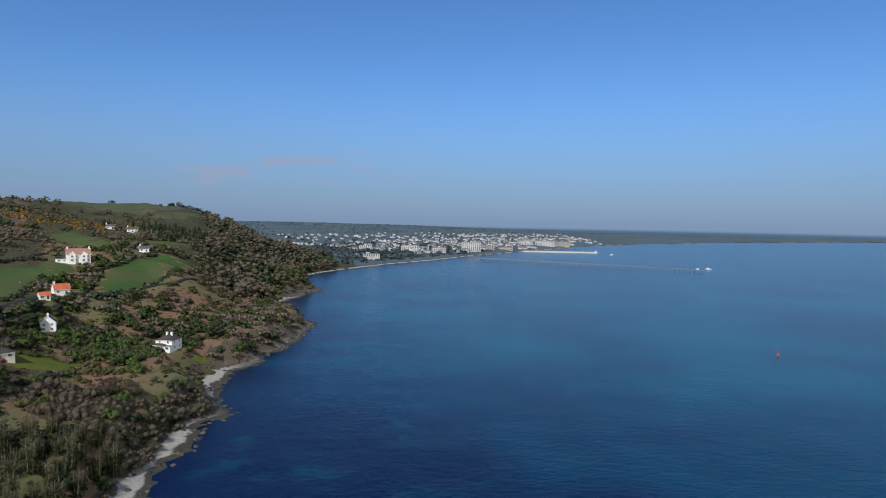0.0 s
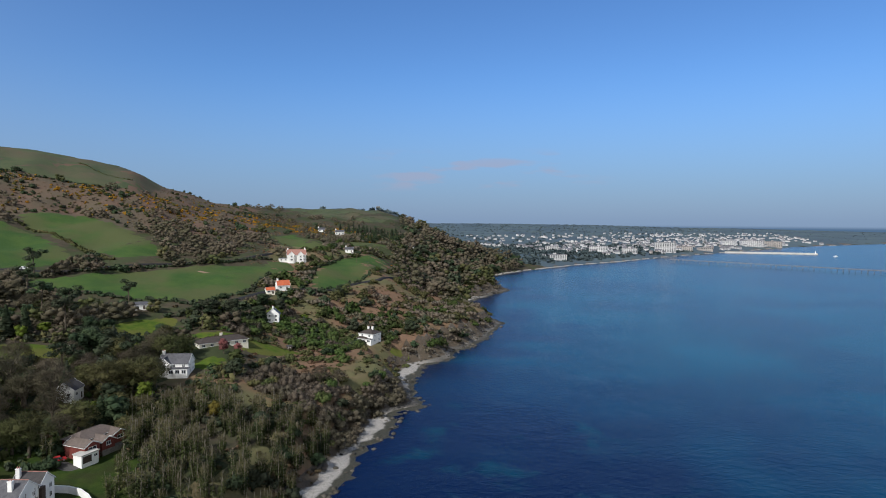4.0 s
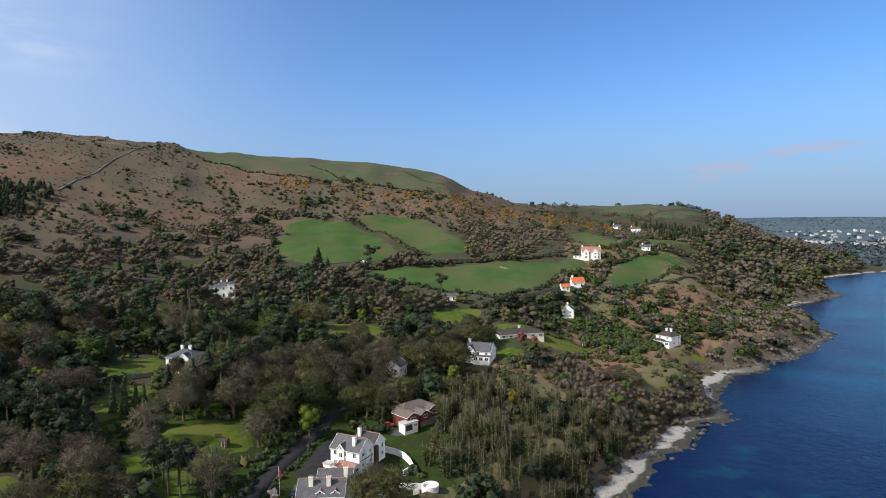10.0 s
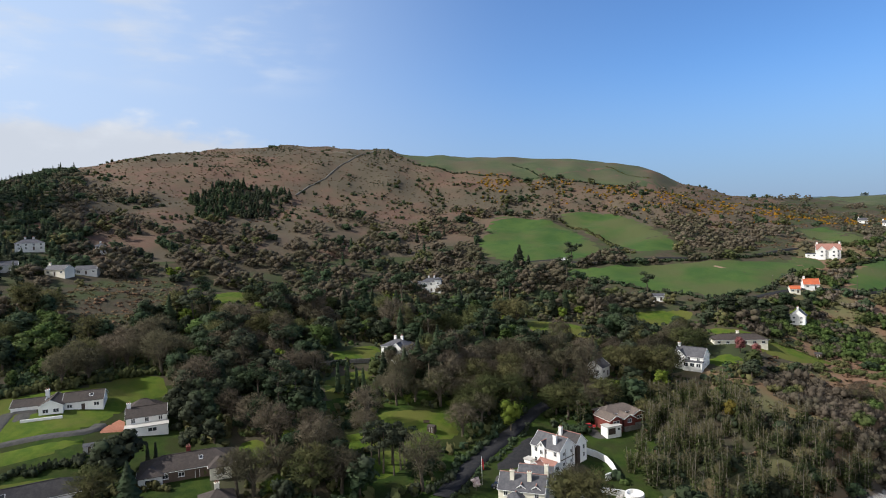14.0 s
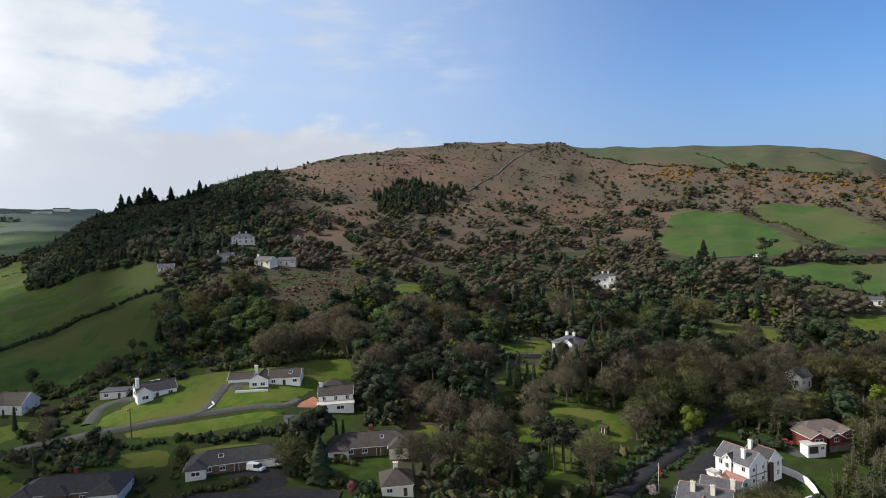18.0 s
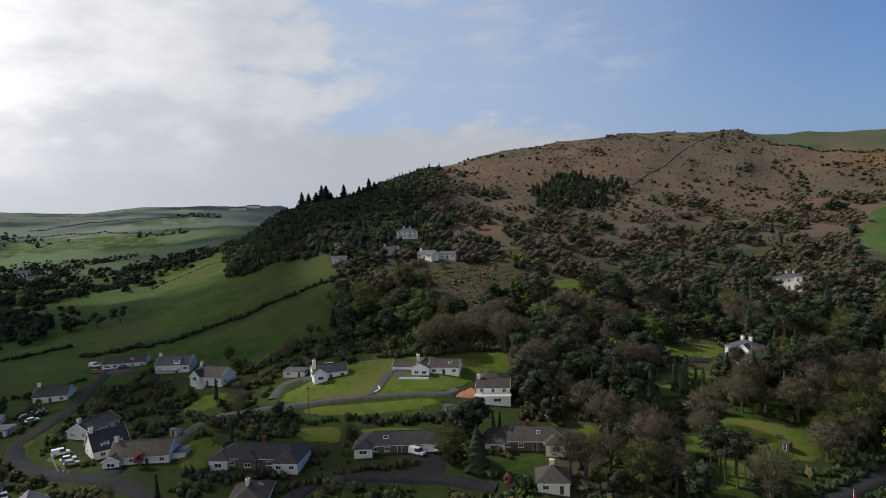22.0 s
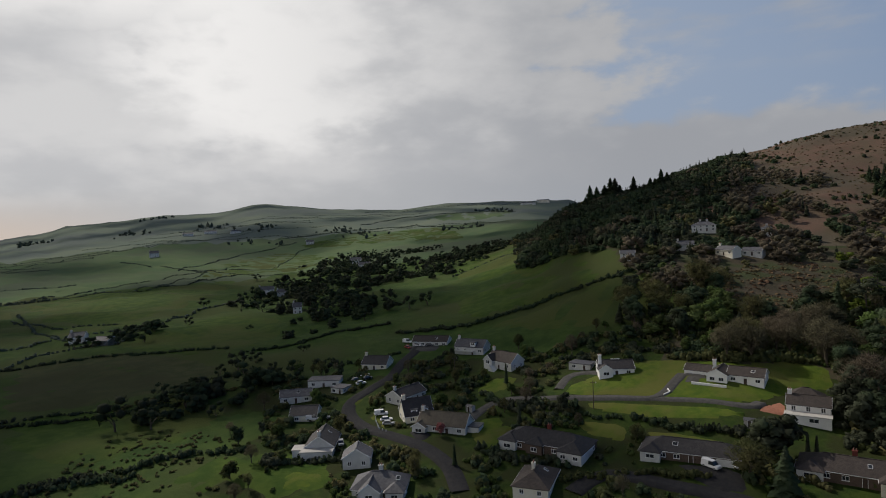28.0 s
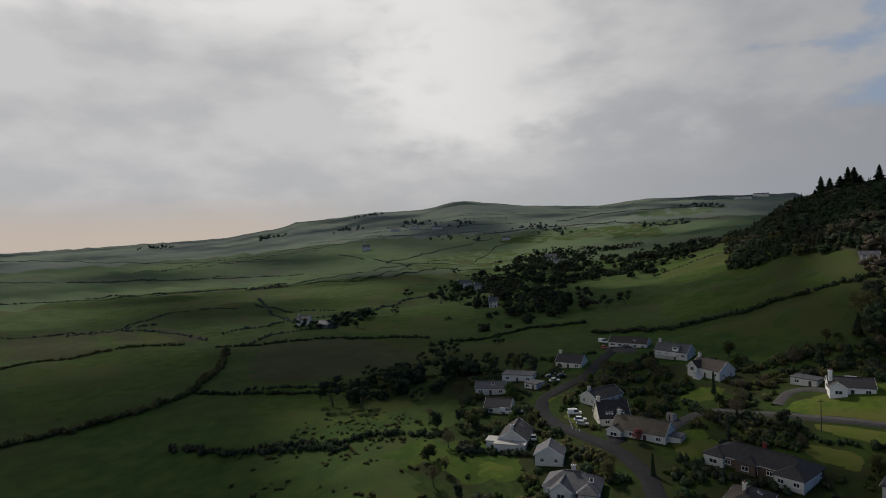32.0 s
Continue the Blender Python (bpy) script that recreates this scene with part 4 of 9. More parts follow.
def mesh_of(name, V, F, mats, M=None, flat=True, faces_to=None):
    """A mesh from arrays: points, triangles or quads, materials and, if there are several, the material of each face."""
    V, F = np.asarray(V, np.float32), np.asarray(F, np.int32)
    me = bpy.data.meshes.new(name)
    k = F.shape[1]
    me.vertices.add(len(V))
    me.vertices.foreach_set("co", V.ravel())
    me.loops.add(F.size)
    me.loops.foreach_set("vertex_index", F.ravel())
    me.polygons.add(len(F))
    me.polygons.foreach_set("loop_start", np.arange(len(F), dtype=np.int32) * k)
    for m in mats:
        me.materials.append(m)
    if M is not None:
        me.polygons.foreach_set("material_index", np.asarray(M, np.int32))
    me.polygons.foreach_set("use_smooth", np.full(len(F), faces_to is not None or not flat))
    me.update(calc_edges=True)
    if faces_to is not None:
        me.normals_split_custom_set_from_vertices(np.asarray(faces_to, np.float32))
    return me


def in_poly(x, y, poly):
    x, y = np.asarray(x, float), np.asarray(y, float)
    c = np.zeros(x.shape, bool)
    for (ax, ay), (bx, by) in zip(poly, poly[1:] + poly[:1]):
        if ay == by:
            continue
        c ^= ((ay > y) != (by > y)) & (x < (bx - ax) * (y - ay) / (by - ay) + ax)
    return c


def bearing(x, y):
    b = np.degrees(np.arctan2(-x, y))
    return np.where(b < -90, b + 360, b)


# open ground on the coastal slope: dry grass and bracken between the bushes
OPEN_SLOPE = {
    "veranda_clearing": [(-182, 199), (-183, 214), (-165, 219), (-152, 226), (-139, 211), (-146, 201), (-160, 194), (-173, 193)],
    "russet_bank": [(-149, 202), (-142, 215), (-128, 209), (-120, 193), (-136, 199)],
    "bracken_bank": [(-163, 243), (-166, 286), (-146, 278), (-131, 290), (-117, 288), (-120, 252), (-142, 249)],
}
# where the open moor begins, as bearing and range
MOORLINE = [(30, 700), (34, 654), (39, 612), (44, 640), (49, 665), (54, 665), (60, 655), (64, 650), (70, 610), (77, 558), (85, 534), (91, 500), (96, 560), (100, 700)]
# fields, lawns and roads on the plan
FIELDS = {
    "long_pasture": [(-360, 276), (-332, 332), (-295, 414), (-268, 430), (-241, 350), (-246, 301), (-281, 296), (-330, 272)],
    "upper_pasture_west": [(-547, 341), (-519, 361), (-490, 380), (-444, 370), (-390, 350), (-377, 323), (-381, 285), (-418, 248), (-474, 279)],
    "upper_pasture_east": [(-520, 395), (-501, 450), (-446, 447), (-361, 404), (-344, 377), (-362, 356), (-412, 366)],
    "gorse_pasture": [(-228, 396), (-252, 454), (-262, 517), (-256, 564), (-245, 606), (-224, 542), (-213, 449), (-216, 405)],
    "house_pasture": [(-364, 558), (-363, 603), (-305, 570), (-287, 535), (-328, 530)],
    "corner_pasture": [(-290, 436), (-285, 462), (-258, 440), (-252, 392), (-262, 398)],
    "headland_field": [(-442, 877), (-438, 950), (-425, 1077), (-520, 1120), (-600, 1060), (-560, 900)],
    "bracken_clearing": [(-373, -24), (-390, 3), (-374, 30), (-341, 20), (-330, 4), (-306, -6), (-304, -22), (-340, -34)],
    "headland_strip": [(-403, 868), (-392, 900), (-388, 985), (-410, 1050), (-425, 960), (-420, 880)],
    "conifer_pasture": [(-310, 623), (-294, 660), (-276, 675), (-266, 650), (-281, 592)],
    "skyline_pasture": [(-860, 365), (-749, 338), (-655, 412), (-612, 467), (-557, 511), (-520, 560), (-600, 680), (-760, 760), (-1000, 640), (-1040, 420)],
}
LAWNS = {
    "orchard_lawn": [(-272, 186), (-260, 202), (-242, 213), (-231, 203), (-247, 172)],
    "bungalow_lawn": [(-218, 257), (-187, 276), (-166, 292), (-172, 259), (-199, 249)],
    "front_lawn": [(-190, 225), (-178, 240), (-171, 232), (-177, 217)],
    "cliff_lawn": [(-140, 341), (-137, 352), (-128, 349), (-134, 338)],
    "paddock": [(-256, 242), (-250, 274), (-237, 282), (-227, 250), (-238, 233)],
    "terrace_lawn": [(-252, 70), (-264, 96), (-254, 98), (-242, 90), (-240, 72)],
    "wood_green": [(-352, 33), (-377, 58), (-350, 62), (-330, 42)],
    "lower_terrace": [(-214, 56), (-228, 69), (-235, 84), (-223, 83), (-213, 65)],
    "hollow_lawn": [(-195, 73), (-189, 88), (-184, 98), (-172, 94), (-166, 79), (-171, 66), (-173, 52), (-182, 54), (-184, 68)],
}


def land_zone(x, y, z):
    """Which ground cover a spot has: 0 scrub, 1 moor, 2 woodland floor, 3 pasture, 4 plain, 5 rock, 6 shingle, 7 sea bed, 8 far hill."""
    b, r = bearing(x, y), np.hypot(x, y)
    s = inland(x, y) + 2.6 * ripple(x, y, 45, 1) + 1.0 * ripple(x, y, 14, 2)
    wob = 1 + 0.05 * ripple(x, y, 90, 6)
    line = np.interp(b, [p[0] for p in MOORLINE], [p[1] for p in MOORLINE])
    out = np.zeros(x.shape, int)
    out[(b > 33) & (b <= 113)] = 2
    out[(b > 33) & (b <= 101) & (r * wob > line * np.where(b > 58, 0.80, 0.95))] = 1
    out[(b > 95) & (r > 1000)] = 3
    south = (b > 100 + 4 * ripple(x, y, 120, 8)) & ~((b < 113) & (r > 400 + 10 * (b - 104)) & (r < 1000))
    out[south] = 3
    out[(b > 84) & (b < 138 + 4 * ripple(x, y, 60, 13)) & (r < 268 + 10 * ripple(x, y, 50, 14)) & ((out == 3) | (r < 238))] = 9
    out[(b > 44) & (b < 74) & (r < 232 + 12 * ripple(x, y, 40, 17))] = 9
    for poly in OPEN_SLOPE.values():
        out[in_poly(x, y, poly)] = 0
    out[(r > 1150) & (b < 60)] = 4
    out[(b < 34) & (r > 620) & (r <= 1150)] = 2
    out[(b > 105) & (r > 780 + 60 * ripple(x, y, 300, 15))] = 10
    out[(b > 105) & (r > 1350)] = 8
    out[(s < 28) & (y < 970)] = 0
    out[(s < np.where(y > 970, 9.5, 14)) | ((s < 17) & (y > 320) & (y < 950))] = 5
    out[s < -8] = 7
    return out


def shore_material():
    """Pale shingle at the foot of the bluff, dark ledges, and a weedy strip at the water's edge."""
    m = bpy.data.materials.new("shingle_ledge_and_wrack")
    m.use_nodes = True
    g = Graph(m.node_tree)
    b = m.node_tree.nodes["Principled BSDF"]
    where = m.node_tree.nodes.new("ShaderNodeNewGeometry").outputs["Position"]
    attrs = []
    for name in ("shore_distance", "ledges"):
        a = m.node_tree.nodes.new("ShaderNodeAttribute")
        a.attribute_name = name
        attrs.append(a.outputs["Fac"])
    coarse, fine, grit = g.noise(where, 0.16, 4.0, 0.6), g.noise(where, 0.9, 4.0, 0.65), g.noise(where, 3.5, 3.0, 0.7)
    s = g.math("ADD", g.math("ADD", attrs[0], g.math("MULTIPLY", g.math("SUBTRACT", attrs[0], 1.0), g.math("MULTIPLY", attrs[1], 1.1))), g.math("ADD", g.math("MULTIPLY_ADD", coarse, 5.0, -2.5), g.math("MULTIPLY_ADD", fine, 2.6, -1.3)))
    pebble = g.mix(g.ramp(grit, 0.3, 0.7), (0.20, 0.185, 0.160), (0.47, 0.44, 0.40))
    pebble = g.mix(g.ramp(fine, 0.45, 0.75, 0.0, 0.75), pebble, (0.15, 0.14, 0.125))
    ledge = g.mix(g.ramp(fine, 0.35, 0.65), (0.026, 0.023, 0.019), (0.080, 0.070, 0.056))
    ledge = g.mix(g.ramp(grit, 0.50, 0.72, 0.0, 0.8), ledge, (0.24, 0.22, 0.19))
    ledge = g.mix(g.ramp(coarse, 0.56, 0.66, 0.0, 0.5), ledge, (0.27, 0.25, 0.22))
    wrack = g.mix(g.ramp(grit, 0.35, 0.7), (0.014, 0.015, 0.010), (0.070, 0.064, 0.042))
    earth = g.mix(g.ramp(fine, 0.35, 0.65), (0.055, 0.044, 0.028), (0.085, 0.062, 0.04))
    col = g.mix(attrs[1], pebble, ledge)
    col = g.mix(g.ramp(s, 3.4, 2.0), col, wrack)
    col = g.mix(g.ramp(s, 8.0, 9.4), col, g.mix(g.math("MULTIPLY", attrs[1], g.ramp(coarse, 0.50, 0.64, 0.0, 0.8)), earth, ledge))
    g.put(b.inputs["Base Color"], col)
    b.inputs["Roughness"].default_value = 0.9
    bn = m.node_tree.nodes.new("ShaderNodeBump")
    bn.inputs["Strength"].default_value, bn.inputs["Distance"].default_value = 1.0, 0.35
    g.put(bn.inputs["Height"], g.math("ADD", fine, g.math("MULTIPLY", grit, 0.5)))
    g.put(b.inputs["Normal"], bn.outputs[0])
    return m


def build_ground():
    nx, ny = len(GX), len(GY)
    X, Y = np.meshgrid(GX, GY, indexing="ij")
    V = np.stack([X, Y, GZ], 2).reshape(-1, 3)
    idx = np.arange(nx * ny).reshape(nx, ny)
    F = np.stack([idx[:-1, :-1], idx[1:, :-1], idx[1:, 1:], idx[:-1, 1:]], 2).reshape(-1, 4)
    c = V[F].mean(1)
    M = land_zone(c[:, 0], c[:, 1], c[:, 2])
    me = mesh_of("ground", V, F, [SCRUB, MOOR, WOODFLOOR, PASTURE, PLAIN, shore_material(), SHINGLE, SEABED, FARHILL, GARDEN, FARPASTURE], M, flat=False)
    x, y = V[:, 0], V[:, 1]
    a = me.attributes.new("shore_distance", "FLOAT", "POINT")
    a.data.foreach_set("value", (inland(x, y) + 2.6 * ripple(x, y, 45, 1) + 1.0 * ripple(x, y, 14, 2)).astype(np.float32))
    a = me.attributes.new("ledges", "FLOAT", "POINT")
    a.data.foreach_set("value", np.clip(rocky_shore(y) * (0.9 + 0.2 * ripple(x, y, 30, 9)), 0, 1).astype(np.float32))
    return tagged(new("ground", me), "coastal hillside of bracken, woodland floor and green pasture", "ground", kind="structure")


build_ground()


def water_material():
    m = bpy.data.materials.new("sea_water")
    m.use_nodes = True
    g = Graph(m.node_tree)
    b = m.node_tree.nodes["Principled BSDF"]
    where = m.node_tree.nodes.new("ShaderNodeNewGeometry").outputs["Position"]
    at = m.node_tree.nodes.new("ShaderNodeAttribute")
    at.attribute_name = "shallows"
    weedy_or_near = at.outputs["Fac"]
    big, mid = g.noise(where, 0.0065, 4.0, 0.6), g.noise(where, 0.022, 5.0, 0.6)
    deep = g.mix(g.ramp(big, 0.40, 0.60), (0.0003, 0.0300, 0.068), (0.0004, 0.060, 0.108))
    weed = g.mix(g.ramp(g.math("ADD", g.math("MULTIPLY", mid, 0.6), g.math("MULTIPLY", g.noise(where, 0.06, 5.0, 0.62), 0.4)), 0.36, 0.47), (0.0009, 0.027, 0.050), (0.0003, 0.0056, 0.034))
    # navy stands in for the weak sky reflection of water seen steeply
    weed = g.mix(g.ramp(weedy_or_near, 0.75, 1.0), (0.0003, 0.0085, 0.042), weed)
    g.put(b.inputs["Base Color"], g.mix(weedy_or_near, deep, weed))
    b.inputs["Roughness"].default_value = 0.2
    b.inputs["IOR"].default_value = 1.333
    b.inputs["Specular IOR Level"].default_value = 0.30
    bn = m.node_tree.nodes.new("ShaderNodeBump")
    bn.inputs["Strength"].default_value, bn.inputs["Distance"].default_value = 0.5, 0.8
    g.put(bn.inputs["Height"], g.math("ADD", g.noise(where, 0.35, 5.0, 0.65), g.math("MULTIPLY", g.noise(where, 0.04, 2.0), 1.5)))
    g.put(b.inputs["Normal"], bn.outputs[0])
    return m


def build_sea():
    xs = spaced((-260, 120), 12.0, 4900, 1.05)
    ys = spaced((100, 1000), 12.0, 4900, 1.05)
    X, Y = np.meshgrid(xs, ys, indexing="ij")
    V = np.stack([X, Y, np.zeros_like(X)], 2).reshape(-1, 3)
    idx = np.arange(X.size).reshape(X.shape)
    F = np.stack([idx[:-1, :-1], idx[1:, :-1], idx[1:, 1:], idx[:-1, 1:]], 2).reshape(-1, 4)
    s = inland(V[:, 0], V[:, 1])
    keep = (s[F] < 60).any(1)
    me = mesh_of("sea", V, F[keep], [water_material()], flat=False)
    a = me.attributes.new("shallows", "FLOAT", "POINT")
    rough = s + 40 * ripple(V[:, 0], V[:, 1], 70, 11)
    # weedy strip by the shore, plus a near zone darkened for weaker reflection
    a.data.foreach_set("value", np.maximum(smooth(-300, -60, rough) * (1 - smooth(240, 440, V[:, 1])), 0.9 * smooth(-60, -10, rough)).astype(np.float32))
    return tagged(new("sea", me), "calm deep blue sea with turquoise weedy shallows", "sea", kind="structure")


build_sea()


def rounded(poly, step, wobble=0.6, seed=0, ease=2):
    """The polygon's outline cut into short, slightly uneven steps, with its corners eased."""
    pts = poly
    for _ in range(ease):
        pts = [q for a, b in zip(pts, pts[1:] + pts[:1])
               for q in ((a[0] * 0.8 + b[0] * 0.2, a[1] * 0.8 + b[1] * 0.2), (a[0] * 0.2 + b[0] * 0.8, a[1] * 0.2 + b[1] * 0.8))]
    out = []
    for a, b in zip(pts, pts[1:] + pts[:1]):
        n = max(1, int(math.hypot(b[0] - a[0], b[1] - a[1]) / step))
        out += [(a[0] + (b[0] - a[0]) * k / n, a[1] + (b[1] - a[1]) * k / n) for k in range(n)]
    out = np.array(out)
    out[:, 0] += wobble * ripple(out[:, 0], out[:, 1], 17, seed + 20)
    out[:, 1] += wobble * ripple(out[:, 0], out[:, 1], 17, seed + 21)
    return out


from mathutils.geometry import delaunay_2d_cdt


def drape(name, outline, mat, step, lift=0.22):
    """A patch that lies on the ground within the outline."""
    lo, hi = outline.min(0), outline.max(0)
    gx, gy = np.meshgrid(np.arange(lo[0], hi[0], step), np.arange(lo[1], hi[1], step), indexing="ij")
    inner = np.stack([gx.ravel(), gy.ravel()], 1)
    inner = inner[in_poly(inner[:, 0], inner[:, 1], [tuple(p) for p in outline])]
    pts = [Vector(p) for p in np.concatenate([outline, inner])]
    n = len(outline)
    v, _, f, *_ = delaunay_2d_cdt(pts, [], [list(range(n))], 1, 0.05)
    v = np.array([(p.x, p.y) for p in v])
    z = ground(v[:, 0], v[:, 1]) + lift
    z[:n] -= lift + 0.12      # the edge dips into the ground
    tris = np.array([t for t in f if len(t) == 3])
    me = mesh_of(name, np.column_stack([v, z]), tris, [mat], flat=False)
    return new(name, me)


for k, (title, poly) in enumerate(FIELDS.items()):
    upland = title == "skyline_pasture"
    ob = drape(title, rounded(poly, 8, 1.2, k, 1), UPLAND if upland or title.startswith("headland") else WOODFLOOR if title == "bracken_clearing" else MEADOW, 14 if upland else 9, 0.4 if upland else 0.22)
    tagged(ob, "olive upland pasture along the skyline" if upland else "clearing of red-brown dead bracken in the wood" if title == "bracken_clearing" else "bright green grazed pasture between dark hedges", "field", kind="structure")
for k, (title, poly) in enumerate(LAWNS.items()):
    tagged(drape(title, rounded(poly, 4, 0.8, k + 40), LAWN, 5), "bright green mown lawn among trees", "lawn", kind="structure")


def ribbon(name, line, width, mat, lift=0.2, step=3.0):
    """A road that follows the ground along a line of plan points."""
    p = np.array(line, float)
    d = np.concatenate([[0], np.cumsum(np.hypot(*np.diff(p, axis=0).T))])
    t = np.linspace(0, d[-1], max(3, int(d[-1] / step)))
    ends = np.vstack([2 * p[0] - p[1], p, 2 * p[-1] - p[-2]])
    i = np.clip(np.searchsorted(d, t) - 1, 0, len(d) - 2)
    u = ((t - d[i]) / (d[i + 1] - d[i]))[:, None]
    c = cubic(ends[i], ends[i + 1], ends[i + 2], ends[i + 3], u)
    tan = np.gradient(c, axis=0)
    tan /= np.hypot(*tan.T)[:, None]
    side = np.stack([-tan[:, 1], tan[:, 0]], 1)
    rows = [c + side * width * k for k in (-0.5, -0.17, 0.17, 0.5)]
    zc = np.mean([ground(r[:, 0], r[:, 1]) for r in rows], axis=0) + lift
    V = [np.column_stack([r, zc]) for r in rows]
    for k, at in ((-0.5 - 0.7 / width, 0), (0.5 + 0.7 / width, 4)):
        e = c + side * width * k
        V.insert(at if at == 0 else len(V), np.column_stack([e, np.minimum(ground(e[:, 0], e[:, 1]) - 0.2, zc - 0.1)]))
    V = np.concatenate(V)
    n = len(t)
    a = np.arange(n - 1)
    F = np.concatenate([np.stack([a + k * n, a + 1 + k * n, a + 1 + (k + 1) * n, a + (k + 1) * n], 1) for k in range(5)])
    return new(name, mesh_of(name, V, F, [mat], flat=False))

for title, (line, width, mat) in ROADS.items():
    tagged(ribbon(title, line, width if title == "wood_lane" or mat is not ASPHALT else width * 0.78, mat, 0.36), "narrow grey tarmac lane" if mat is ASPHALT else "grey gravel drive across a lawn", "road", kind="structure")
for k, (title, poly) in enumerate(ESTATE_LAWNS.items()):
    tagged(drape(title, rounded(poly, 3, 0.3, k + 70, 1), GARDEN if title == "brick_green" else LAWN, 4, 0.22), "mown green lawn of a bungalow garden", "lawn", kind="structure")
for k, (title, (poly, mat)) in enumerate(YARDS.items()):
    tagged(drape(title, rounded(poly, 2, 0.15, k + 90, 1), mat, 3, 0.38), "red brick paved drive" if mat is PAVIOUR else "grey surfaced forecourt of a house", "drive", kind="structure")

for k, (title, (poly, mat)) in enumerate(VALLEY_FIELDS.items()):
    far = np.hypot(*np.mean(poly, axis=0)) > 450
    tagged(drape(title, rounded(poly, 12 if far else 6, 2.0, k + 120), mat, 16 if far else 9, 0.3 if far else 0.12),
           "brown rushy pasture in the valley" if mat is RUSHY else "green valley pasture divided by hedges", "field", kind="structure")
# ---- trees and shrubs ----


class Soup:
    """Triangles gathered piece by piece."""

    def __init__(self):
        self.v, self.f, self.m, self.o, self.n = [], [], [], [], 0

    def add(self, v, f, m, o=None):
        """o: which way each point faces; by default away from the piece's middle."""
        v, f = np.asarray(v, float), np.asarray(f, int)
        o = v - v.mean(0) if o is None else np.asarray(o, float)
        self.o.append(o / np.maximum(np.linalg.norm(o, axis=1), 1e-6)[:, None])
        self.v.append(v)
        self.f.append(f + self.n)
        self.m.append(np.full(len(f), m))
        self.n += len(v)

    def arrays(self):
        return np.concatenate(self.v), np.concatenate(self.f), np.concatenate(self.m), np.concatenate(self.o)


def stem(s, a, b, ra, rb, sides, m):
    a, b = np.array(a, float), np.array(b, float)
    d = (b - a) / np.linalg.norm(b - a)
    u = np.cross(d, (0.3, 0.9, 0.1))
    u /= np.linalg.norm(u)
    w = np.cross(d, u)
    k = np.arange(sides) * 6.2832 / sides
    ring = np.cos(k)[:, None] * u + np.sin(k)[:, None] * w
    v = np.vstack([a + ring * ra, b + ring * rb])
    f = []
    for i in range(sides):
        j = (i + 1) % sides
        f += [(i, j, sides + j), (i, sides + j, sides + i)]
    s.add(v, f, m, np.vstack([ring, ring]))


def ball_points(rng, n, lo=0.0):
    d = rng.normal(size=(n, 3))
    d /= np.linalg.norm(d, axis=1)[:, None]
    return d, d * (rng.uniform(lo ** 3, 1, n) ** (1 / 3))[:, None]


def leaves(s, rng, centre, radii, n, size, m, lo=0.6):
    """Small leaf clumps: bent diamonds set all over a lump."""
    d, p = ball_points(rng, n, lo)
    p = p * radii + centre
    nrm = d + rng.normal(scale=0.55, size=d.shape)
    nrm /= np.linalg.norm(nrm, axis=1)[:, None]
    u = np.cross(nrm, rng.normal(size=d.shape))
    u /= np.linalg.norm(u, axis=1)[:, None]
    w = np.cross(nrm, u)
    k = size * rng.uniform(0.6, 1.4, n)[:, None]
    q = [p + u * k, p + w * k * 0.7 + nrm * k * 0.25, p - u * k, p - w * k * 0.7 + nrm * k * 0.2]
    v = np.stack(q, 1).reshape(-1, 3)
    i = np.arange(n)[:, None] * 4
    soft = d * 0.85 + nrm * 0.35 + (0, 0, 0.25)
    s.add(v, np.concatenate([i + (0, 1, 2), i + (0, 2, 3)]), m, np.repeat(soft, 4, axis=0))


def twigs(s, rng, centre, radii, n, length, width, m, lo=0.35):
    d, p = ball_points(rng, n, lo)
    a = p * radii + centre
    way = d * 0.8 + (0, 0, 0.35) + rng.normal(scale=0.35, size=d.shape)
    way /= np.linalg.norm(way, axis=1)[:, None]
    u = np.cross(way, d + rng.normal(scale=0.25, size=d.shape))
    u /= np.maximum(np.linalg.norm(u, axis=1), 1e-6)[:, None]
    L = length * rng.uniform(0.6, 1.3, n)[:, None]
    v = np.stack([a - way * L * 0.5 - u * width, a - way * L * 0.5 + u * width, a + way * L * 0.5], 1).reshape(-1, 3)
    s.add(v, np.arange(n * 3).reshape(-1, 3), m, np.repeat(d + (0, 0, 0.35) + rng.normal(scale=0.2, size=d.shape), 3, axis=0))


ICO_V = np.array([(0, 0, 1), *[(0.894 * math.cos(k * 1.2566), 0.894 * math.sin(k * 1.2566), 0.447) for k in range(5)],
                  *[(0.894 * math.cos((k + 0.5) * 1.2566), 0.894 * math.sin((k + 0.5) * 1.2566), -0.447) for k in range(5)], (0, 0, -1)])
ICO_F = [(0, 1 + k, 1 + (k + 1) % 5) for k in range(5)] + [(1 + k, 6 + k, 1 + (k + 1) % 5) for k in range(5)] + \
        [(1 + (k + 1) % 5, 6 + k, 6 + (k + 1) % 5) for k in range(5)] + [(11, 6 + (k + 1) % 5, 6 + k) for k in range(5)]


def core(s, rng, centre, radii, m):
    s.add(ICO_V * radii * rng.uniform(0.8, 1.15, (12, 1)) + centre, ICO_F, m)


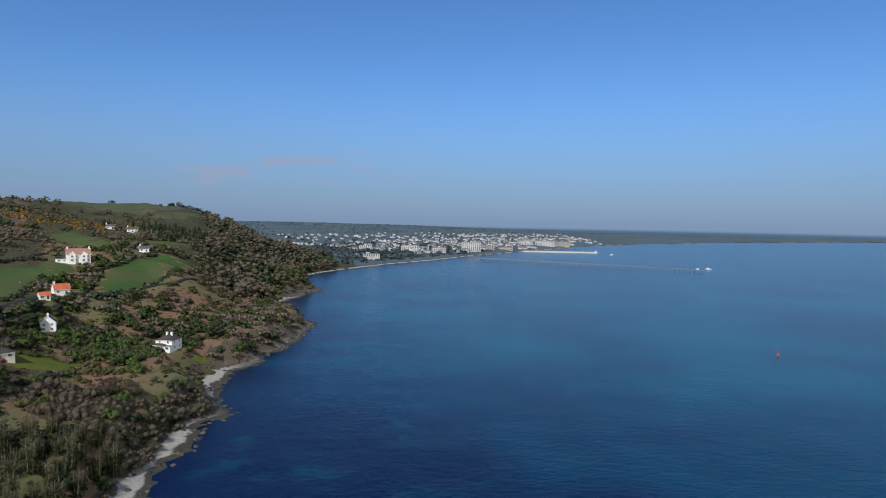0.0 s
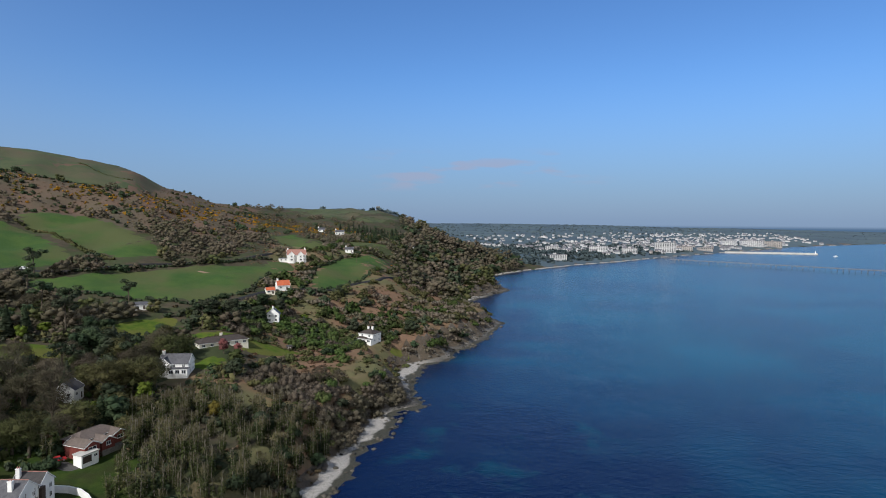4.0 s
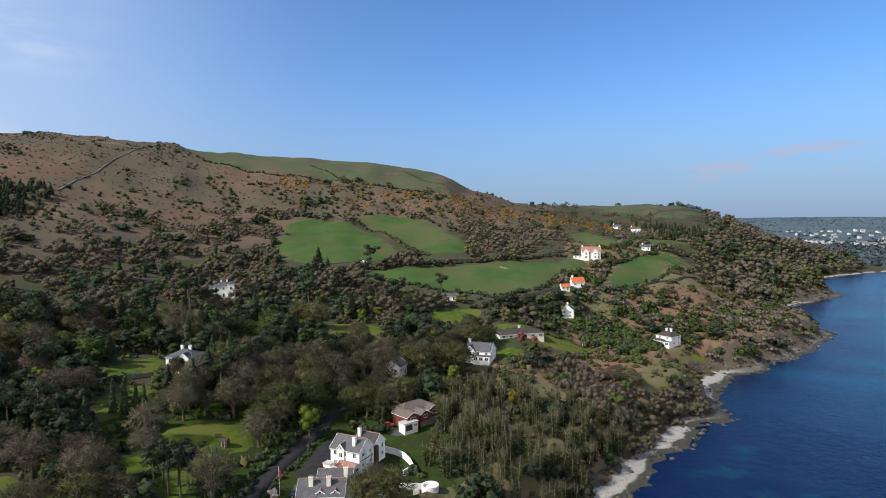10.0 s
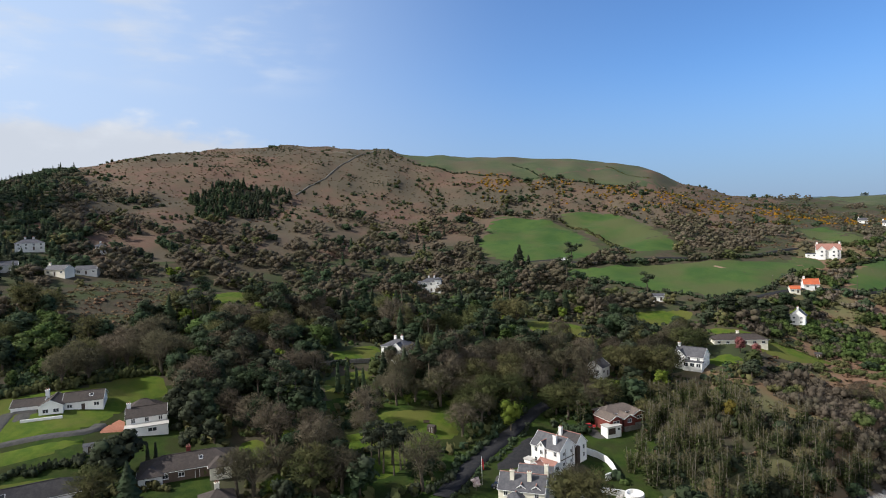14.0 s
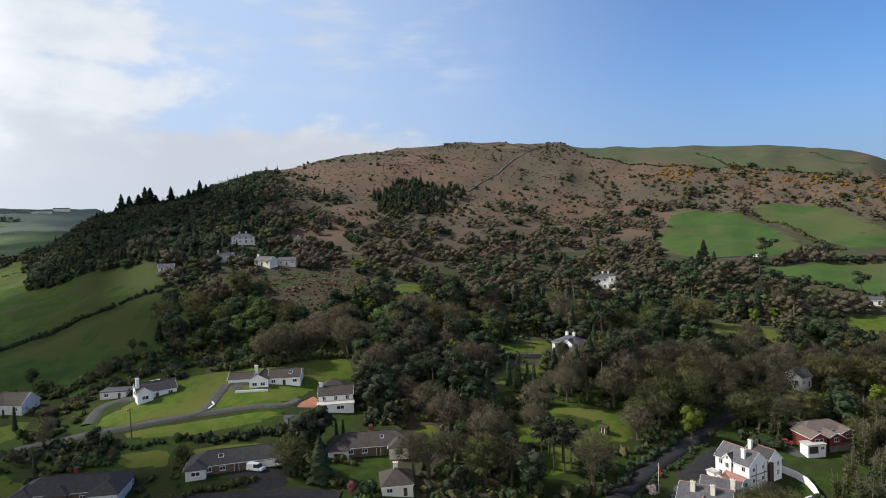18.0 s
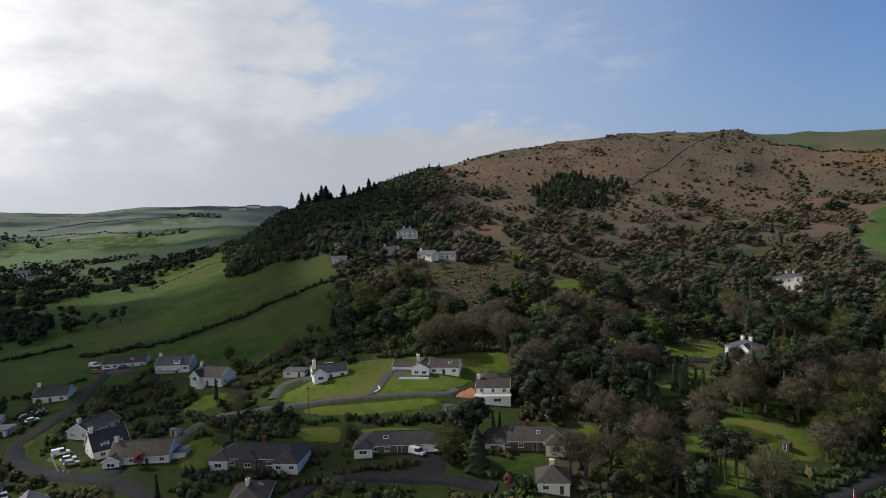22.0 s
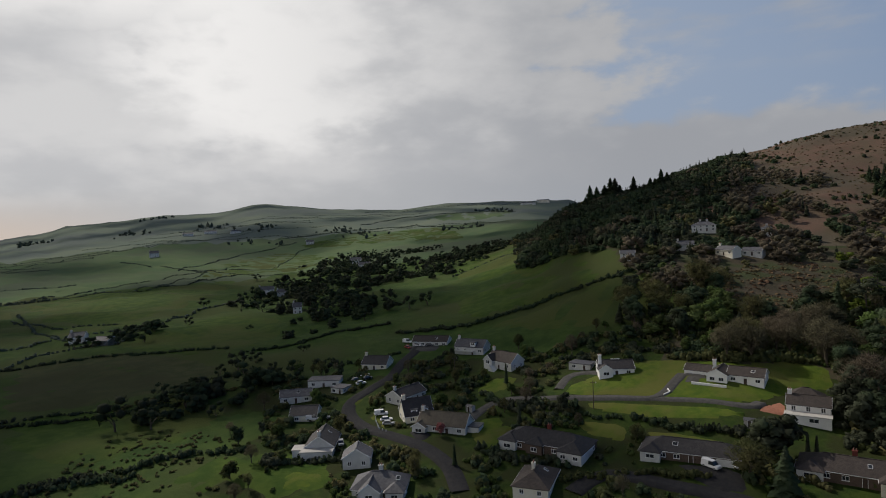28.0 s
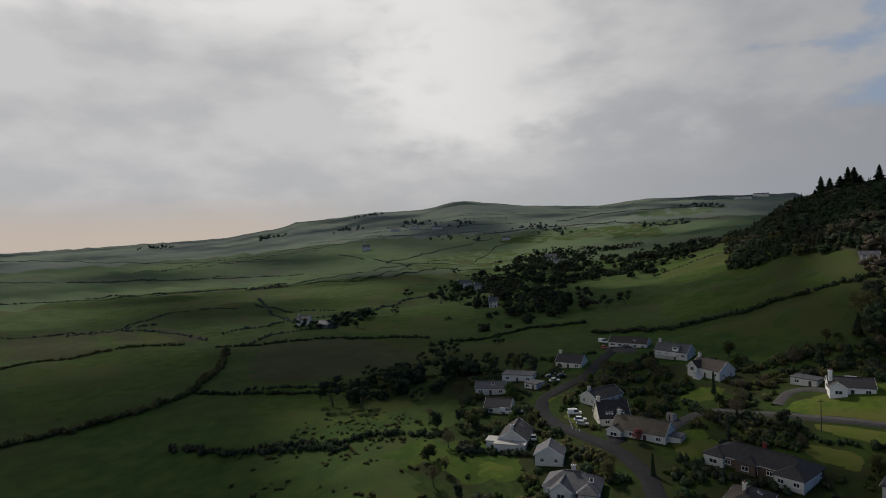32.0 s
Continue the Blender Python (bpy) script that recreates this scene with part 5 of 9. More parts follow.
def bare_tree(seed, fine):
    """A leafless deciduous tree about 10 m high: (trunk and limbs, domed crown of twigs)."""
    rng = np.random.RandomState(seed)
    t, c = Soup(), Soup()
    stem(t, (0, 0, -0.6), (0.2, 0.1, 3.4), 0.3, 0.2, 6, 0)
    near = fine > 0.6
    lumps = 15 if near else 7 if fine > 0.12 else 5
    for k in range(lumps):
        # lumps all over a dome, the last at its top
        up = 0.05 + 0.92 * (k + rng.uniform(0, 0.6)) / lumps
        a = k * 2.4 + rng.uniform(-0.3, 0.3)
        r = 2.5 * math.sqrt(max(0.02, 1 - up * up)) * rng.uniform(0.8, 1.15)
        centre = np.array((math.cos(a) * r, math.sin(a) * r, 4.3 + 4.0 * up * rng.uniform(0.88, 1.1)))
        rad = np.array((1.35, 1.35, 1.2)) * rng.uniform(0.75, 1.2) * (1.0 if near else 1.2)
        if near or k % 3 == 0:
            z = rng.uniform(2.0, 3.4)
            elbow = np.array((0.1, 0.05, z)) * 0.5 + centre * (0.5, 0.5, 0.62)
            stem(t, (0.05 * z, 0.03 * z, z), elbow, 0.13, 0.07, 4 if near else 3, 0)
            if near:
                stem(t, elbow, centre, 0.07, 0.025, 3, 0)
        if not near:
            core(c, rng, centre, rad * 0.72, 0)
        twigs(c, rng, centre, rad, int((150 if near else 120) * fine) + 3, 0.75 if near else 1.15, (0.034 if near else 0.05) / fine ** 0.7, 0, 0.25)
    twigs(c, rng, np.array((0, 0, 5.6)), np.array((3.2, 3.2, 3.5)), int((340 if near else 240) * fine), 0.8 if near else 1.2, (0.036 if near else 0.05) / fine ** 0.7, 0, 0.8)
    return t, c


def leafy_tree(seed, fine, tall=9.0, wide=3.4, lumps=7, size=0.42, trunk=True):
    """A tree in leaf, its crown built of uneven lumps."""
    rng = np.random.RandomState(seed)
    t, c = Soup(), Soup()
    if trunk:
        stem(t, (0, 0, -0.6), (0.1, 0.15, tall * 0.55), 0.3, 0.16, 6, 0)
        for k in range(4 if fine > 0.6 else 2):
            a = k * 1.7 + rng.uniform(0, 1)
            stem(t, (0, 0, tall * 0.3), (math.cos(a) * wide * 0.6, math.sin(a) * wide * 0.6, tall * 0.65), 0.12, 0.04, 4, 0)
    for k in range(lumps if fine > 0.3 else lumps - 2):
        a = k * 2.4 + rng.uniform(-0.5, 0.5)
        h = 0.32 + 0.52 * (k + rng.uniform(0, 0.8)) / lumps
        r = wide * (0.62 - 0.5 * max(0, h - 0.45)) * rng.uniform(0.35, 1.0)
        centre = np.array((math.cos(a) * r, math.sin(a) * r, h * tall))
        rad = np.array((1, 1, 0.85)) * wide * rng.uniform(0.36, 0.55)
        core(c, rng, centre, rad * 0.74, 0)
        leaves(c, rng, centre, rad, int(84 * fine), size * 0.88 / fine ** 0.42, 0)
    return t, c


def conifer(seed, fine, tall=14.0, wide=2.7):
    """A spruce or cypress: drooping boughs all round a straight stem, thick and uneven, with a ragged outline."""
    rng = np.random.RandomState(seed)
    t, c = Soup(), Soup()
    stem(t, (0, 0, -0.6), (0, 0, tall * 0.93), 0.26, 0.03, 5, 0)
    n = int(26 + 150 * fine)
    for k in range(n):
        u = ((k + rng.uniform(0, 1)) / n) ** 1.15
        a = k * 2.4 + rng.uniform(-0.5, 0.5)
        z = tall * (0.08 + 0.9 * u)
        rr = (wide * (1 - u) ** 0.75 + 0.12) * rng.uniform(0.55, 1.2)
        out = np.array((math.cos(a), math.sin(a), 0.0))
        side = np.array((-math.sin(a), math.cos(a), 0)) * (0.35 + rr * 0.34) * rng.uniform(0.7, 1.2)
        tip = out * rr + (0, 0, z - rng.uniform(0.05, 0.35) * rr)
        mid = out * rr * 0.5 + (0, 0, z + 0.12)
        c.add([out * 0.05 + (0, 0, z + 0.5), mid + side, tip, mid - side], [(2, 1, 0), (3, 2, 0)], 0,
              [out * 0.3 + (0, 0, 0.9), out + side * 0.5 + (0, 0, 0.5), out + (0, 0, 0.2), out - side * 0.5 + (0, 0, 0.5)])
    for k in range(3):
        core(c, rng, np.array((0, 0, tall * (0.22 + 0.2 * k))), np.array((wide * (0.62 - 0.16 * k), wide * (0.62 - 0.16 * k), tall * 0.15)), 0)
    return t, c


def shrub(seed, fine, wide=1.6, tall=1.8, size=0.34):
    rng = np.random.RandomState(seed)
    c = Soup()
    for k in range(3 if fine > 0.4 else 2 if fine > 0.13 else 1):
        a = k * 2.3 + rng.uniform(0, 1)
        centre = np.array((math.cos(a) * wide * 0.4, math.sin(a) * wide * 0.4, tall * rng.uniform(0.3, 0.45)))
        rad = np.array((wide, wide, tall)) * rng.uniform(0.42, 0.62)
        core(c, rng, centre, rad * 0.8, 0)
        leaves(c, rng, centre, rad, int(44 * fine), size / fine ** 0.45, 0)
    return c


def scatter_mesh(name, templates, places, mats):
    """Joins many copies of templates (points, triangles, materials, facings) at places (x, y, z, turn, scale, height scale, template)."""
    V, F, M, N, n = [], [], [], [], 0
    places = np.asarray(places, float)
    for k, (tv, tf, tm, to) in enumerate(templates):
        p = places[places[:, 6].astype(int) % len(templates) == k]
        if not len(p):
            continue
        c, s = np.cos(p[:, 3])[:, None], np.sin(p[:, 3])[:, None]
        x = (tv[:, 0] * c - tv[:, 1] * s) * p[:, 4:5] + p[:, 0:1]
        y = (tv[:, 0] * s + tv[:, 1] * c) * p[:, 4:5] + p[:, 1:2]
        z = tv[:, 2] * (p[:, 4:5] * p[:, 5:6]) + p[:, 2:3]
        V.append(np.stack([x, y, z], 2).reshape(-1, 3))
        N.append(np.stack([to[:, 0] * c - to[:, 1] * s, to[:, 0] * s + to[:, 1] * c, np.broadcast_to(to[:, 2], x.shape)], 2).reshape(-1, 3))
        F.append((tf[None] + (np.arange(len(p)) * len(tv))[:, None, None]).reshape(-1, 3) + n)
        M.append(np.tile(tm, len(p)))
        n += len(p) * len(tv)
    return mesh_of(name, np.concatenate(V), np.concatenate(F), mats, np.concatenate(M), faces_to=np.concatenate(N))


def soup_mesh(name, soup, mats):
    """One soup as a mesh of its own."""
    v, f, m, o = soup.arrays()
    return mesh_of(name, v, f, mats, faces_to=o)


def one(t, c):
    """Trunk (material 0) and crown (material 1) in one template."""
    s = Soup()
    for k, soup in enumerate((t, c)):
        if soup is not None:
            v, f, _, o = soup.arrays()
            s.add(v, f, k, o)
    return s.arrays()


KEEP_CLEAR = [p for p in FIELDS.values()] + [p for p in LAWNS.values()]
CLEAR_SPOTS = []      # x, y, radius: houses and yards
CLEAR_LINES = []      # polyline, half width: roads and drives


def is_clear(x, y):
    """True where nothing tall may grow."""
    out = np.zeros(np.shape(x), bool)
    for p in KEEP_CLEAR:
        out |= in_poly(x, y, p)
    for cx, cy, r in CLEAR_SPOTS:
        out |= (x - cx) ** 2 + (y - cy) ** 2 < r * r
    for line, half in CLEAR_LINES:
        for (ax, ay), (bx, by) in zip(line[:-1], line[1:]):
            ex, ey = bx - ax, by - ay
            t = np.clip(((x - ax) * ex + (y - ay) * ey) / (ex * ex + ey * ey), 0, 1)
            out |= (x - ax - t * ex) ** 2 + (y - ay - t * ey) ** 2 < half * half
    return out


def spots(seed, box, gap, want, shore=14):
    """Jittered spots gap apart inside box = x0, x1, y0, y1 that want(x, y) accepts (a chance from 0 to 1)."""
    rng = np.random.RandomState(seed)
    x, y = np.meshgrid(np.arange(box[0], box[1], gap), np.arange(box[2], box[3], gap), indexing="ij")
    x = (x + rng.uniform(-0.45, 0.45, x.shape) * gap).ravel()
    y = (y + rng.uniform(-0.45, 0.45, y.shape) * gap).ravel()
    ok = rng.uniform(0, 1, x.shape) < want(x, y)
    x, y = x[ok], y[ok]
    ok = ~is_clear(x, y) & (inland(x, y) > shore)
    return x[ok], y[ok]


def placed(seed, x, y, lo, hi, tall=(0.85, 1.2), sink=0.0):
    rng = np.random.RandomState(seed)
    n = len(x)
    return np.column_stack([x, y, ground(x, y) - sink, rng.uniform(0, 6.28, n), rng.uniform(lo, hi, n), rng.uniform(*tall, n), rng.randint(0, 1000, n)])

# ---- houses ----


def part(name, bm, mat, parent, label="", smooth_faces=False):
    """Links a bmesh as one mesh object under a thing or a part."""
    me = bpy.data.meshes.new(name)
    bm.to_mesh(me)
    bm.free()
    for m in (mat if isinstance(mat, (list, tuple)) else [mat]):
        me.materials.append(m)
    if smooth_faces:
        me.polygons.foreach_set("use_smooth", [True] * len(me.polygons))
    ob = new(name, me)
    ob.parent = parent
    if label:
        ob["label"] = label
    return ob


def thing(name, at, turn=0.0, label="", category="", group="", kind=""):
    ob = new(name)
    ob.empty_display_size = 0.3
    ob.matrix_basis = pose(*at, 0, 0, turn)
    return tagged(ob, label, category, group, kind)


def solid(points, faces, bm=None):
    bm = bm or bmesh.new()
    v = [bm.verts.new(p) for p in points]
    for f in faces:
        bm.faces.new([v[i] for i in f])
    return bm


def box(x0, x1, y0, y1, z0, z1, bm=None):
    return solid([(x, y, z) for z in (z0, z1) for x, y in ((x0, y0), (x1, y0), (x1, y1), (x0, y1))],
                 [(3, 2, 1, 0), (4, 5, 6, 7), (0, 1, 5, 4), (1, 2, 6, 5), (2, 3, 7, 6), (3, 0, 4, 7)], bm)


def gable_wall(L, W, h, rise):
    """Walls with gable ends at both ends of the length, reaching down into the slope."""
    x, y = L / 2, W / 2
    pts = [(-x, -y, -2.5), (x, -y, -2.5), (x, y, -2.5), (-x, y, -2.5), (-x, -y, h), (x, -y, h), (x, y, h), (-x, y, h), (-x, 0, h + rise), (x, 0, h + rise)]
    return solid(pts, [(3, 2, 1, 0), (0, 1, 5, 4), (2, 3, 7, 6), (1, 2, 6, 9, 5), (3, 0, 4, 8, 7), (4, 5, 9, 8), (6, 7, 8, 9)])


def gable_roof(L, W, h, rise, over=0.35, t=0.16):
    x, y = L / 2 + over * 0.7, W / 2 + over
    s = rise / (W / 2)
    lo = h - over * s + 0.03
    top = h + rise + 0.03
    pts = []
    for sx in (-x, x):
        pts += [(sx, -y, lo), (sx, 0, top), (sx, y, lo), (sx, y, lo + t), (sx, 0, top + t), (sx, -y, lo + t)]
    f = [(0, 1, 4, 5), (1, 2, 3, 4), (11, 10, 7, 6), (10, 9, 8, 7)]
    f += [(0, 6, 7, 1), (1, 7, 8, 2), (2, 8, 9, 3), (3, 9, 10, 4), (4, 10, 11, 5), (5, 11, 6, 0)]
    return solid(pts, f)


def hip_roof(L, W, h, rise, over=0.45, t=0.14):
    x, y, k = L / 2 + over, W / 2 + over, max(0.15, L / 2 - W / 2)
    lo, top = h - over * rise / (W / 2) + 0.03, h + rise + 0.03
    pts = [(-x, -y, lo), (x, -y, lo), (x, y, lo), (-x, y, lo), (-x, -y, lo + t), (x, -y, lo + t), (x, y, lo + t), (-x, y, lo + t), (-k, 0, top + t), (k, 0, top + t)]
    return solid(pts, [(3, 2, 1, 0), (0, 1, 5, 4), (1, 2, 6, 5), (2, 3, 7, 6), (3, 0, 4, 7), (4, 5, 9, 8), (5, 6, 9), (6, 7, 8, 9), (7, 4, 8)])


def window_at(house, x, y, z, w, h, facing, mullions=2):
    """A window: a frame that stands a little proud of the wall, with its panes set back, and a sill."""
    c, s = math.cos(facing), math.sin(facing)

    def turn(bm):
        bmesh.ops.transform(bm, matrix=Matrix.Translation((x, y, z)) @ Matrix.Rotation(facing, 4, "Z"), verts=bm.verts)
        return bm
    bm = bmesh.new()
    e = 0.09
    box(-w / 2, w / 2, -0.07, 0.03, -h / 2, -h / 2 + e, bm)
    box(-w / 2, w / 2, -0.07, 0.03, h / 2 - e, h / 2, bm)
    for k in range(mullions + 1):
        u = -w / 2 + (w - e) * k / mullions
        box(u, u + e, -0.065, 0.03, -h / 2 + e, h / 2 - e, bm)
    fr = part("window", turn(bm), FRAME, house)
    for k in range(mullions):
        u0 = -w / 2 + (w - e) * k / mullions + e
        u1 = -w / 2 + (w - e) * (k + 1) / mullions
        part("pane", turn(box(u0, u1, -0.02, 0.0, -h / 2 + e, h / 2 - e)), GLASS, fr)
    part("sill", turn(box(-w / 2 - 0.08, w / 2 + 0.08, -0.16, 0.0, -h / 2 - 0.09, -h / 2 - 0.002)), FRAME, fr)
    return fr


def door_at(house, x, y, z, w, h, facing, mat):
    bm = box(-w / 2, w / 2, -0.06, 0.02, 0, h)
    bmesh.ops.transform(bm, matrix=Matrix.Translation((x, y, z)) @ Matrix.Rotation(facing, 4, "Z"), verts=bm.verts)
    d = part("door", bm, mat, house)
    for sx in (-1, 1):
        bm = box(sx * (w / 2 + 0.05) - 0.05, sx * (w / 2 + 0.05) + 0.05, -0.09, 0.02, 0, h + 0.1)
        bmesh.ops.transform(bm, matrix=Matrix.Translation((x, y, z)) @ Matrix.Rotation(facing, 4, "Z"), verts=bm.verts)
        part("jamb", bm, FRAME, d)
    return d


def chimney_at(house, x, y, z0, z1, mat, pots=2):
    ch = part("chimney", box(x - 0.55, x + 0.55, y - 0.4, y + 0.4, z0, z1), mat, house)
    part("cap", box(x - 0.65, x + 0.65, y - 0.5, y + 0.5, z1 + 0.002, z1 + 0.18), mat, ch)
    for k in range(pots):
        bm = bmesh.new()
        bmesh.ops.create_cone(bm, cap_ends=True, segments=8, radius1=0.16, radius2=0.12, depth=0.55,
                              matrix=Matrix.Translation((x - 0.28 + 0.56 * k / max(1, pots - 1), y, z1 + 0.45)))
        part("chimney_pot", bm, PINKTILES, ch)
    return ch


def roof_parts(house, L, W, h, roof, pitch, tile, at=(0, 0, 0), turn=0.0):
    """A roof with its ridge tiles and gutters, at a place and turn within the house."""
    m = Matrix.Translation(at) @ Matrix.Rotation(turn, 4, "Z")
    rise = math.tan(radians(pitch)) * W / 2

    def put(name, bm, mat, parent):
        bmesh.ops.transform(bm, matrix=m, verts=bm.verts)
        return part(name, bm, mat, parent)
    if roof == "gable":
        r = put("roof", gable_roof(L, W, h, rise), tile, house)
        put("ridge", box(-L / 2 - 0.2, L / 2 + 0.2, -0.14, 0.14, h + rise + 0.14, h + rise + 0.28), tile, r)
        for sx in (-1, 1):
            x = sx * (L / 2 + 0.26)
            s = math.tan(radians(pitch))
            y = W / 2 + 0.36
            lo = h - 0.35 * s - 0.08
            bm = solid([(x - 0.03, -y, lo), (x - 0.03, 0, lo + s * y), (x - 0.03, y, lo), (x - 0.03, y, lo + 0.3), (x - 0.03, 0, lo + s * y + 0.3), (x - 0.03, -y, lo + 0.3),
                        (x + 0.03, -y, lo), (x + 0.03, 0, lo + s * y), (x + 0.03, y, lo), (x + 0.03, y, lo + 0.3), (x + 0.03, 0, lo + s * y + 0.3), (x + 0.03, -y, lo + 0.3)],
                       [(5, 4, 1, 0), (4, 3, 2, 1), (6, 7, 10, 11), (7, 8, 9, 10), (0, 1, 7, 6), (1, 2, 8, 7), (2, 3, 9, 8), (3, 4, 10, 9), (4, 5, 11, 10), (5, 0, 6, 11)])
            put("bargeboard", bm, FRAME, r)
    elif roof == "hip":
        r = put("roof", hip_roof(L, W, h, rise), tile, house)
        k = max(0.15, L / 2 - W / 2)
        put("ridge", box(-k, k, -0.13, 0.13, h + rise + 0.1, h + rise + 0.26), tile, r)
    else:
        r = put("roof", box(-L / 2 - 0.25, L / 2 + 0.25, -W / 2 - 0.25, W / 2 + 0.25, h + 0.002, h + 0.25), tile, house)
        return r
    for sy in (-1, 1):
        y = sy * (W / 2 + (0.36 if roof == "gable" else 0.46))
        z = h - 0.40 * math.tan(radians(pitch))
        put("gutter", box(-L / 2 - 0.2, L / 2 + 0.2, y - 0.07, y + 0.07, z - 0.06, z + 0.06), FRAME, r)
    return r


def house(name, x, y, turn, L, W, h, roof, pitch, wall, tile, chimneys, storeys, label, far=False, sunk=0.0):
    corners = [(x + dx * math.cos(radians(turn)) - dy * math.sin(radians(turn)), y + dx * math.sin(radians(turn)) + dy * math.cos(radians(turn)))
               for dx in (-L / 2, L / 2) for dy in (-W / 2, W / 2)]
    z = float(np.mean([ground(*c) for c in corners])) + 0.25 - sunk
    ob = thing(name, (x, y, z), turn, label, "house")
    rise = math.tan(radians(pitch)) * W / 2
    part("wall", gable_wall(L, W, h, rise) if roof == "gable" else box(-L / 2, L / 2, -W / 2, W / 2, -2.5, h), wall, ob)
    roof_parts(ob, L, W, h, roof, pitch, tile)
    step = h / storeys
    for s in range(storeys):
        zc = step * s + step * 0.56
        n = max(2, int(L / 3.4))
        for k in range(n):
            u = -L / 2 + L * (k + 0.5) / n
            if s == 0 and k == n // 2:
                door_at(ob, u, -W / 2, 0.0, 1.0, 2.05, 0.0, TIMBER)
            else:
                window_at(ob, u, -W / 2, zc, 1.5 if storeys == 1 else 1.15, 1.15 if storeys == 1 else 1.45, 0.0)
        if not far:
            for facing, ux in ((math.pi / 2, L / 2), (-math.pi / 2, -L / 2)):
                for v in (-W / 4, W / 4):
                    window_at(ob, ux, v, zc, 1.1, 1.2, facing)
            for k in range(max(2, n - 1)):
                window_at(ob, -L / 2 + L * (k + 0.5) / max(2, n - 1), W / 2, zc, 1.2, 1.1, math.pi)
    for k in range(chimneys):
        u = 0.0 if chimneys == 1 and roof == "hip" else (-1 if k % 2 == 0 else 1) * (L / 2 - 0.7 if roof == "gable" else L * 0.14)
        if chimneys == 3 and k == 2:
            u = 0.0
        chimney_at(ob, u, 0.0 if roof == "gable" else 0.6, h, h + rise + 1.3, wall if wall not in (DARKBRICK, BRICK) else BRICK)
    return ob


def wing(ob, x, y, turn, L, W, h, roof, pitch, wall, tile, windows=(), lift=0.0):
    """A further block of a house, in the house's own measures. windows: (along, height, width, tall) on its front."""
    m = Matrix.Translation((x, y, lift)) @ Matrix.Rotation(radians(turn), 4, "Z")
    rise = math.tan(radians(pitch)) * W / 2
    bm = gable_wall(L, W, h, rise) if roof == "gable" else box(-L / 2, L / 2, -W / 2, W / 2, -2.5, h)
    bmesh.ops.transform(bm, matrix=m, verts=bm.verts)
    part("wall", bm, wall, ob)
    roof_parts(ob, L, W, h, roof, pitch, tile, (x, y, lift), radians(turn))
    for facing_end, u, z, w, t in windows:
        # facing_end: 0 front, 1 right end, -1 left end
        p = m @ Vector((u, -W / 2, z)) if facing_end == 0 else m @ Vector((facing_end * L / 2, u, z))
        window_at(ob, p.x, p.y, p.z, w, t, radians(turn) + facing_end * math.pi / 2)


BUILT = {}
SUNLIT = ("paved_house", "long_bungalow", "lawn_bungalow")       # stand in the sun, so they keep the lighter white
for row in HOUSES_NORTH:
    BUILT[row[0]] = house(*row)
BUILT["gabled_villa"].scale = (0.93, 0.93, 0.93)
# other white estate houses get the render with shade in its colour
for row in HOUSES_ESTATE:
    BUILT[row[0]] = house(*[SHADEWHITE if c is WHITE and row[0] not in SUNLIT else c for c in row], sunk=0.95)
# far white houses to the south get the shade-darkened render too
for row in HOUSES_FAR:
    BUILT[row[0]] = house(*[SHADEWHITE if c is WHITE and row[2] < 0 else c for c in row], far=True)

# ---- further blocks of the houses that show more shape ----
v = BUILT["gabled_villa"]
wing(v, 1.6, 7.4, 0, 7.8, 6.6, 5.7, "gable", 40, WHITE, DARKTILES, [(1, -1.8, 1.8, 1.1, 1.5), (1, 1.6, 1.8, 1.1, 1.5), (1, -1.8, 4.4, 1.1, 1.4), (1, 1.6, 4.4, 1.1, 1.4)])
wing(v, -1.2, -3.2, 90, 2.6, 2.4, 6.7, "gable", 46, WHITE, SLATE, [(-1, 0, 6.9, 0.8, 1.1), (-1, 0, 4.6, 1.2, 1.5)])
wing(v, 2.4, -5.6, 0, 6.2, 3.2, 2.5, "gable", 26, WHITE, PINKTILES, [(0, -1.9, 1.4, 1.2, 1.3), (0, 0, 1.4, 1.2, 1.3), (0, 1.9, 1.4, 1.2, 1.3), (1, 0, 1.4, 1.6, 1.3)])
wing(v, 0.2, -8.3, 90, 2.2, 3.4, 2.2, "gable", 30, WHITE, PINKTILES, [(-1, 0, 1.3, 1.6, 1.2)])
wing(v, -5.4, -5.2, 0, 2.6, 2.4, 1.6, "flat", 4, WHITE, CONCRETE)
chimney_at(v, 2.6, -2.4, 6.4, 10.0, WHITE)
chimney_at(v, -1.2, 6.0, 6.4, 9.8, WHITE)
for u in (-1.0, 2.6):
    part("timbering", box(5.51, 5.56, u - 0.09, u + 0.09, 0.2, 6.2), TIMBER, v)
part("timbering", box(5.505, 5.57, -3.6, 3.6, 3.1, 3.35), TIMBER, v)
part("stair_tower", box(5.51, 6.4, 4.05, 5.6, -1.0, 5.6), TIMBER, v, "dark half-timbered stair bay")
c = BUILT["cream_villa"]
wing(c, 2.4, 7.2, 0, 9.5, 7.0, 6.4, "gable", 38, CREAM, SLATE)
wing(c, -1.2, -5.0, 90, 4.2, 3.6, 4.8, "hip", 36, CREAM, SLATE, [(-1, 0, 1.5, 1.4, 1.4), (-1, 0, 3.7, 1.2, 1.2)])
chimney_at(c, -2.8, -1.6, 6.6, 10.8, CREAM)
chimney_at(c, 1.9, -1.6, 6.6, 10.8, CREAM)
chimney_at(c, 5.6, 4.0, 6.6, 10.9, CREAM)
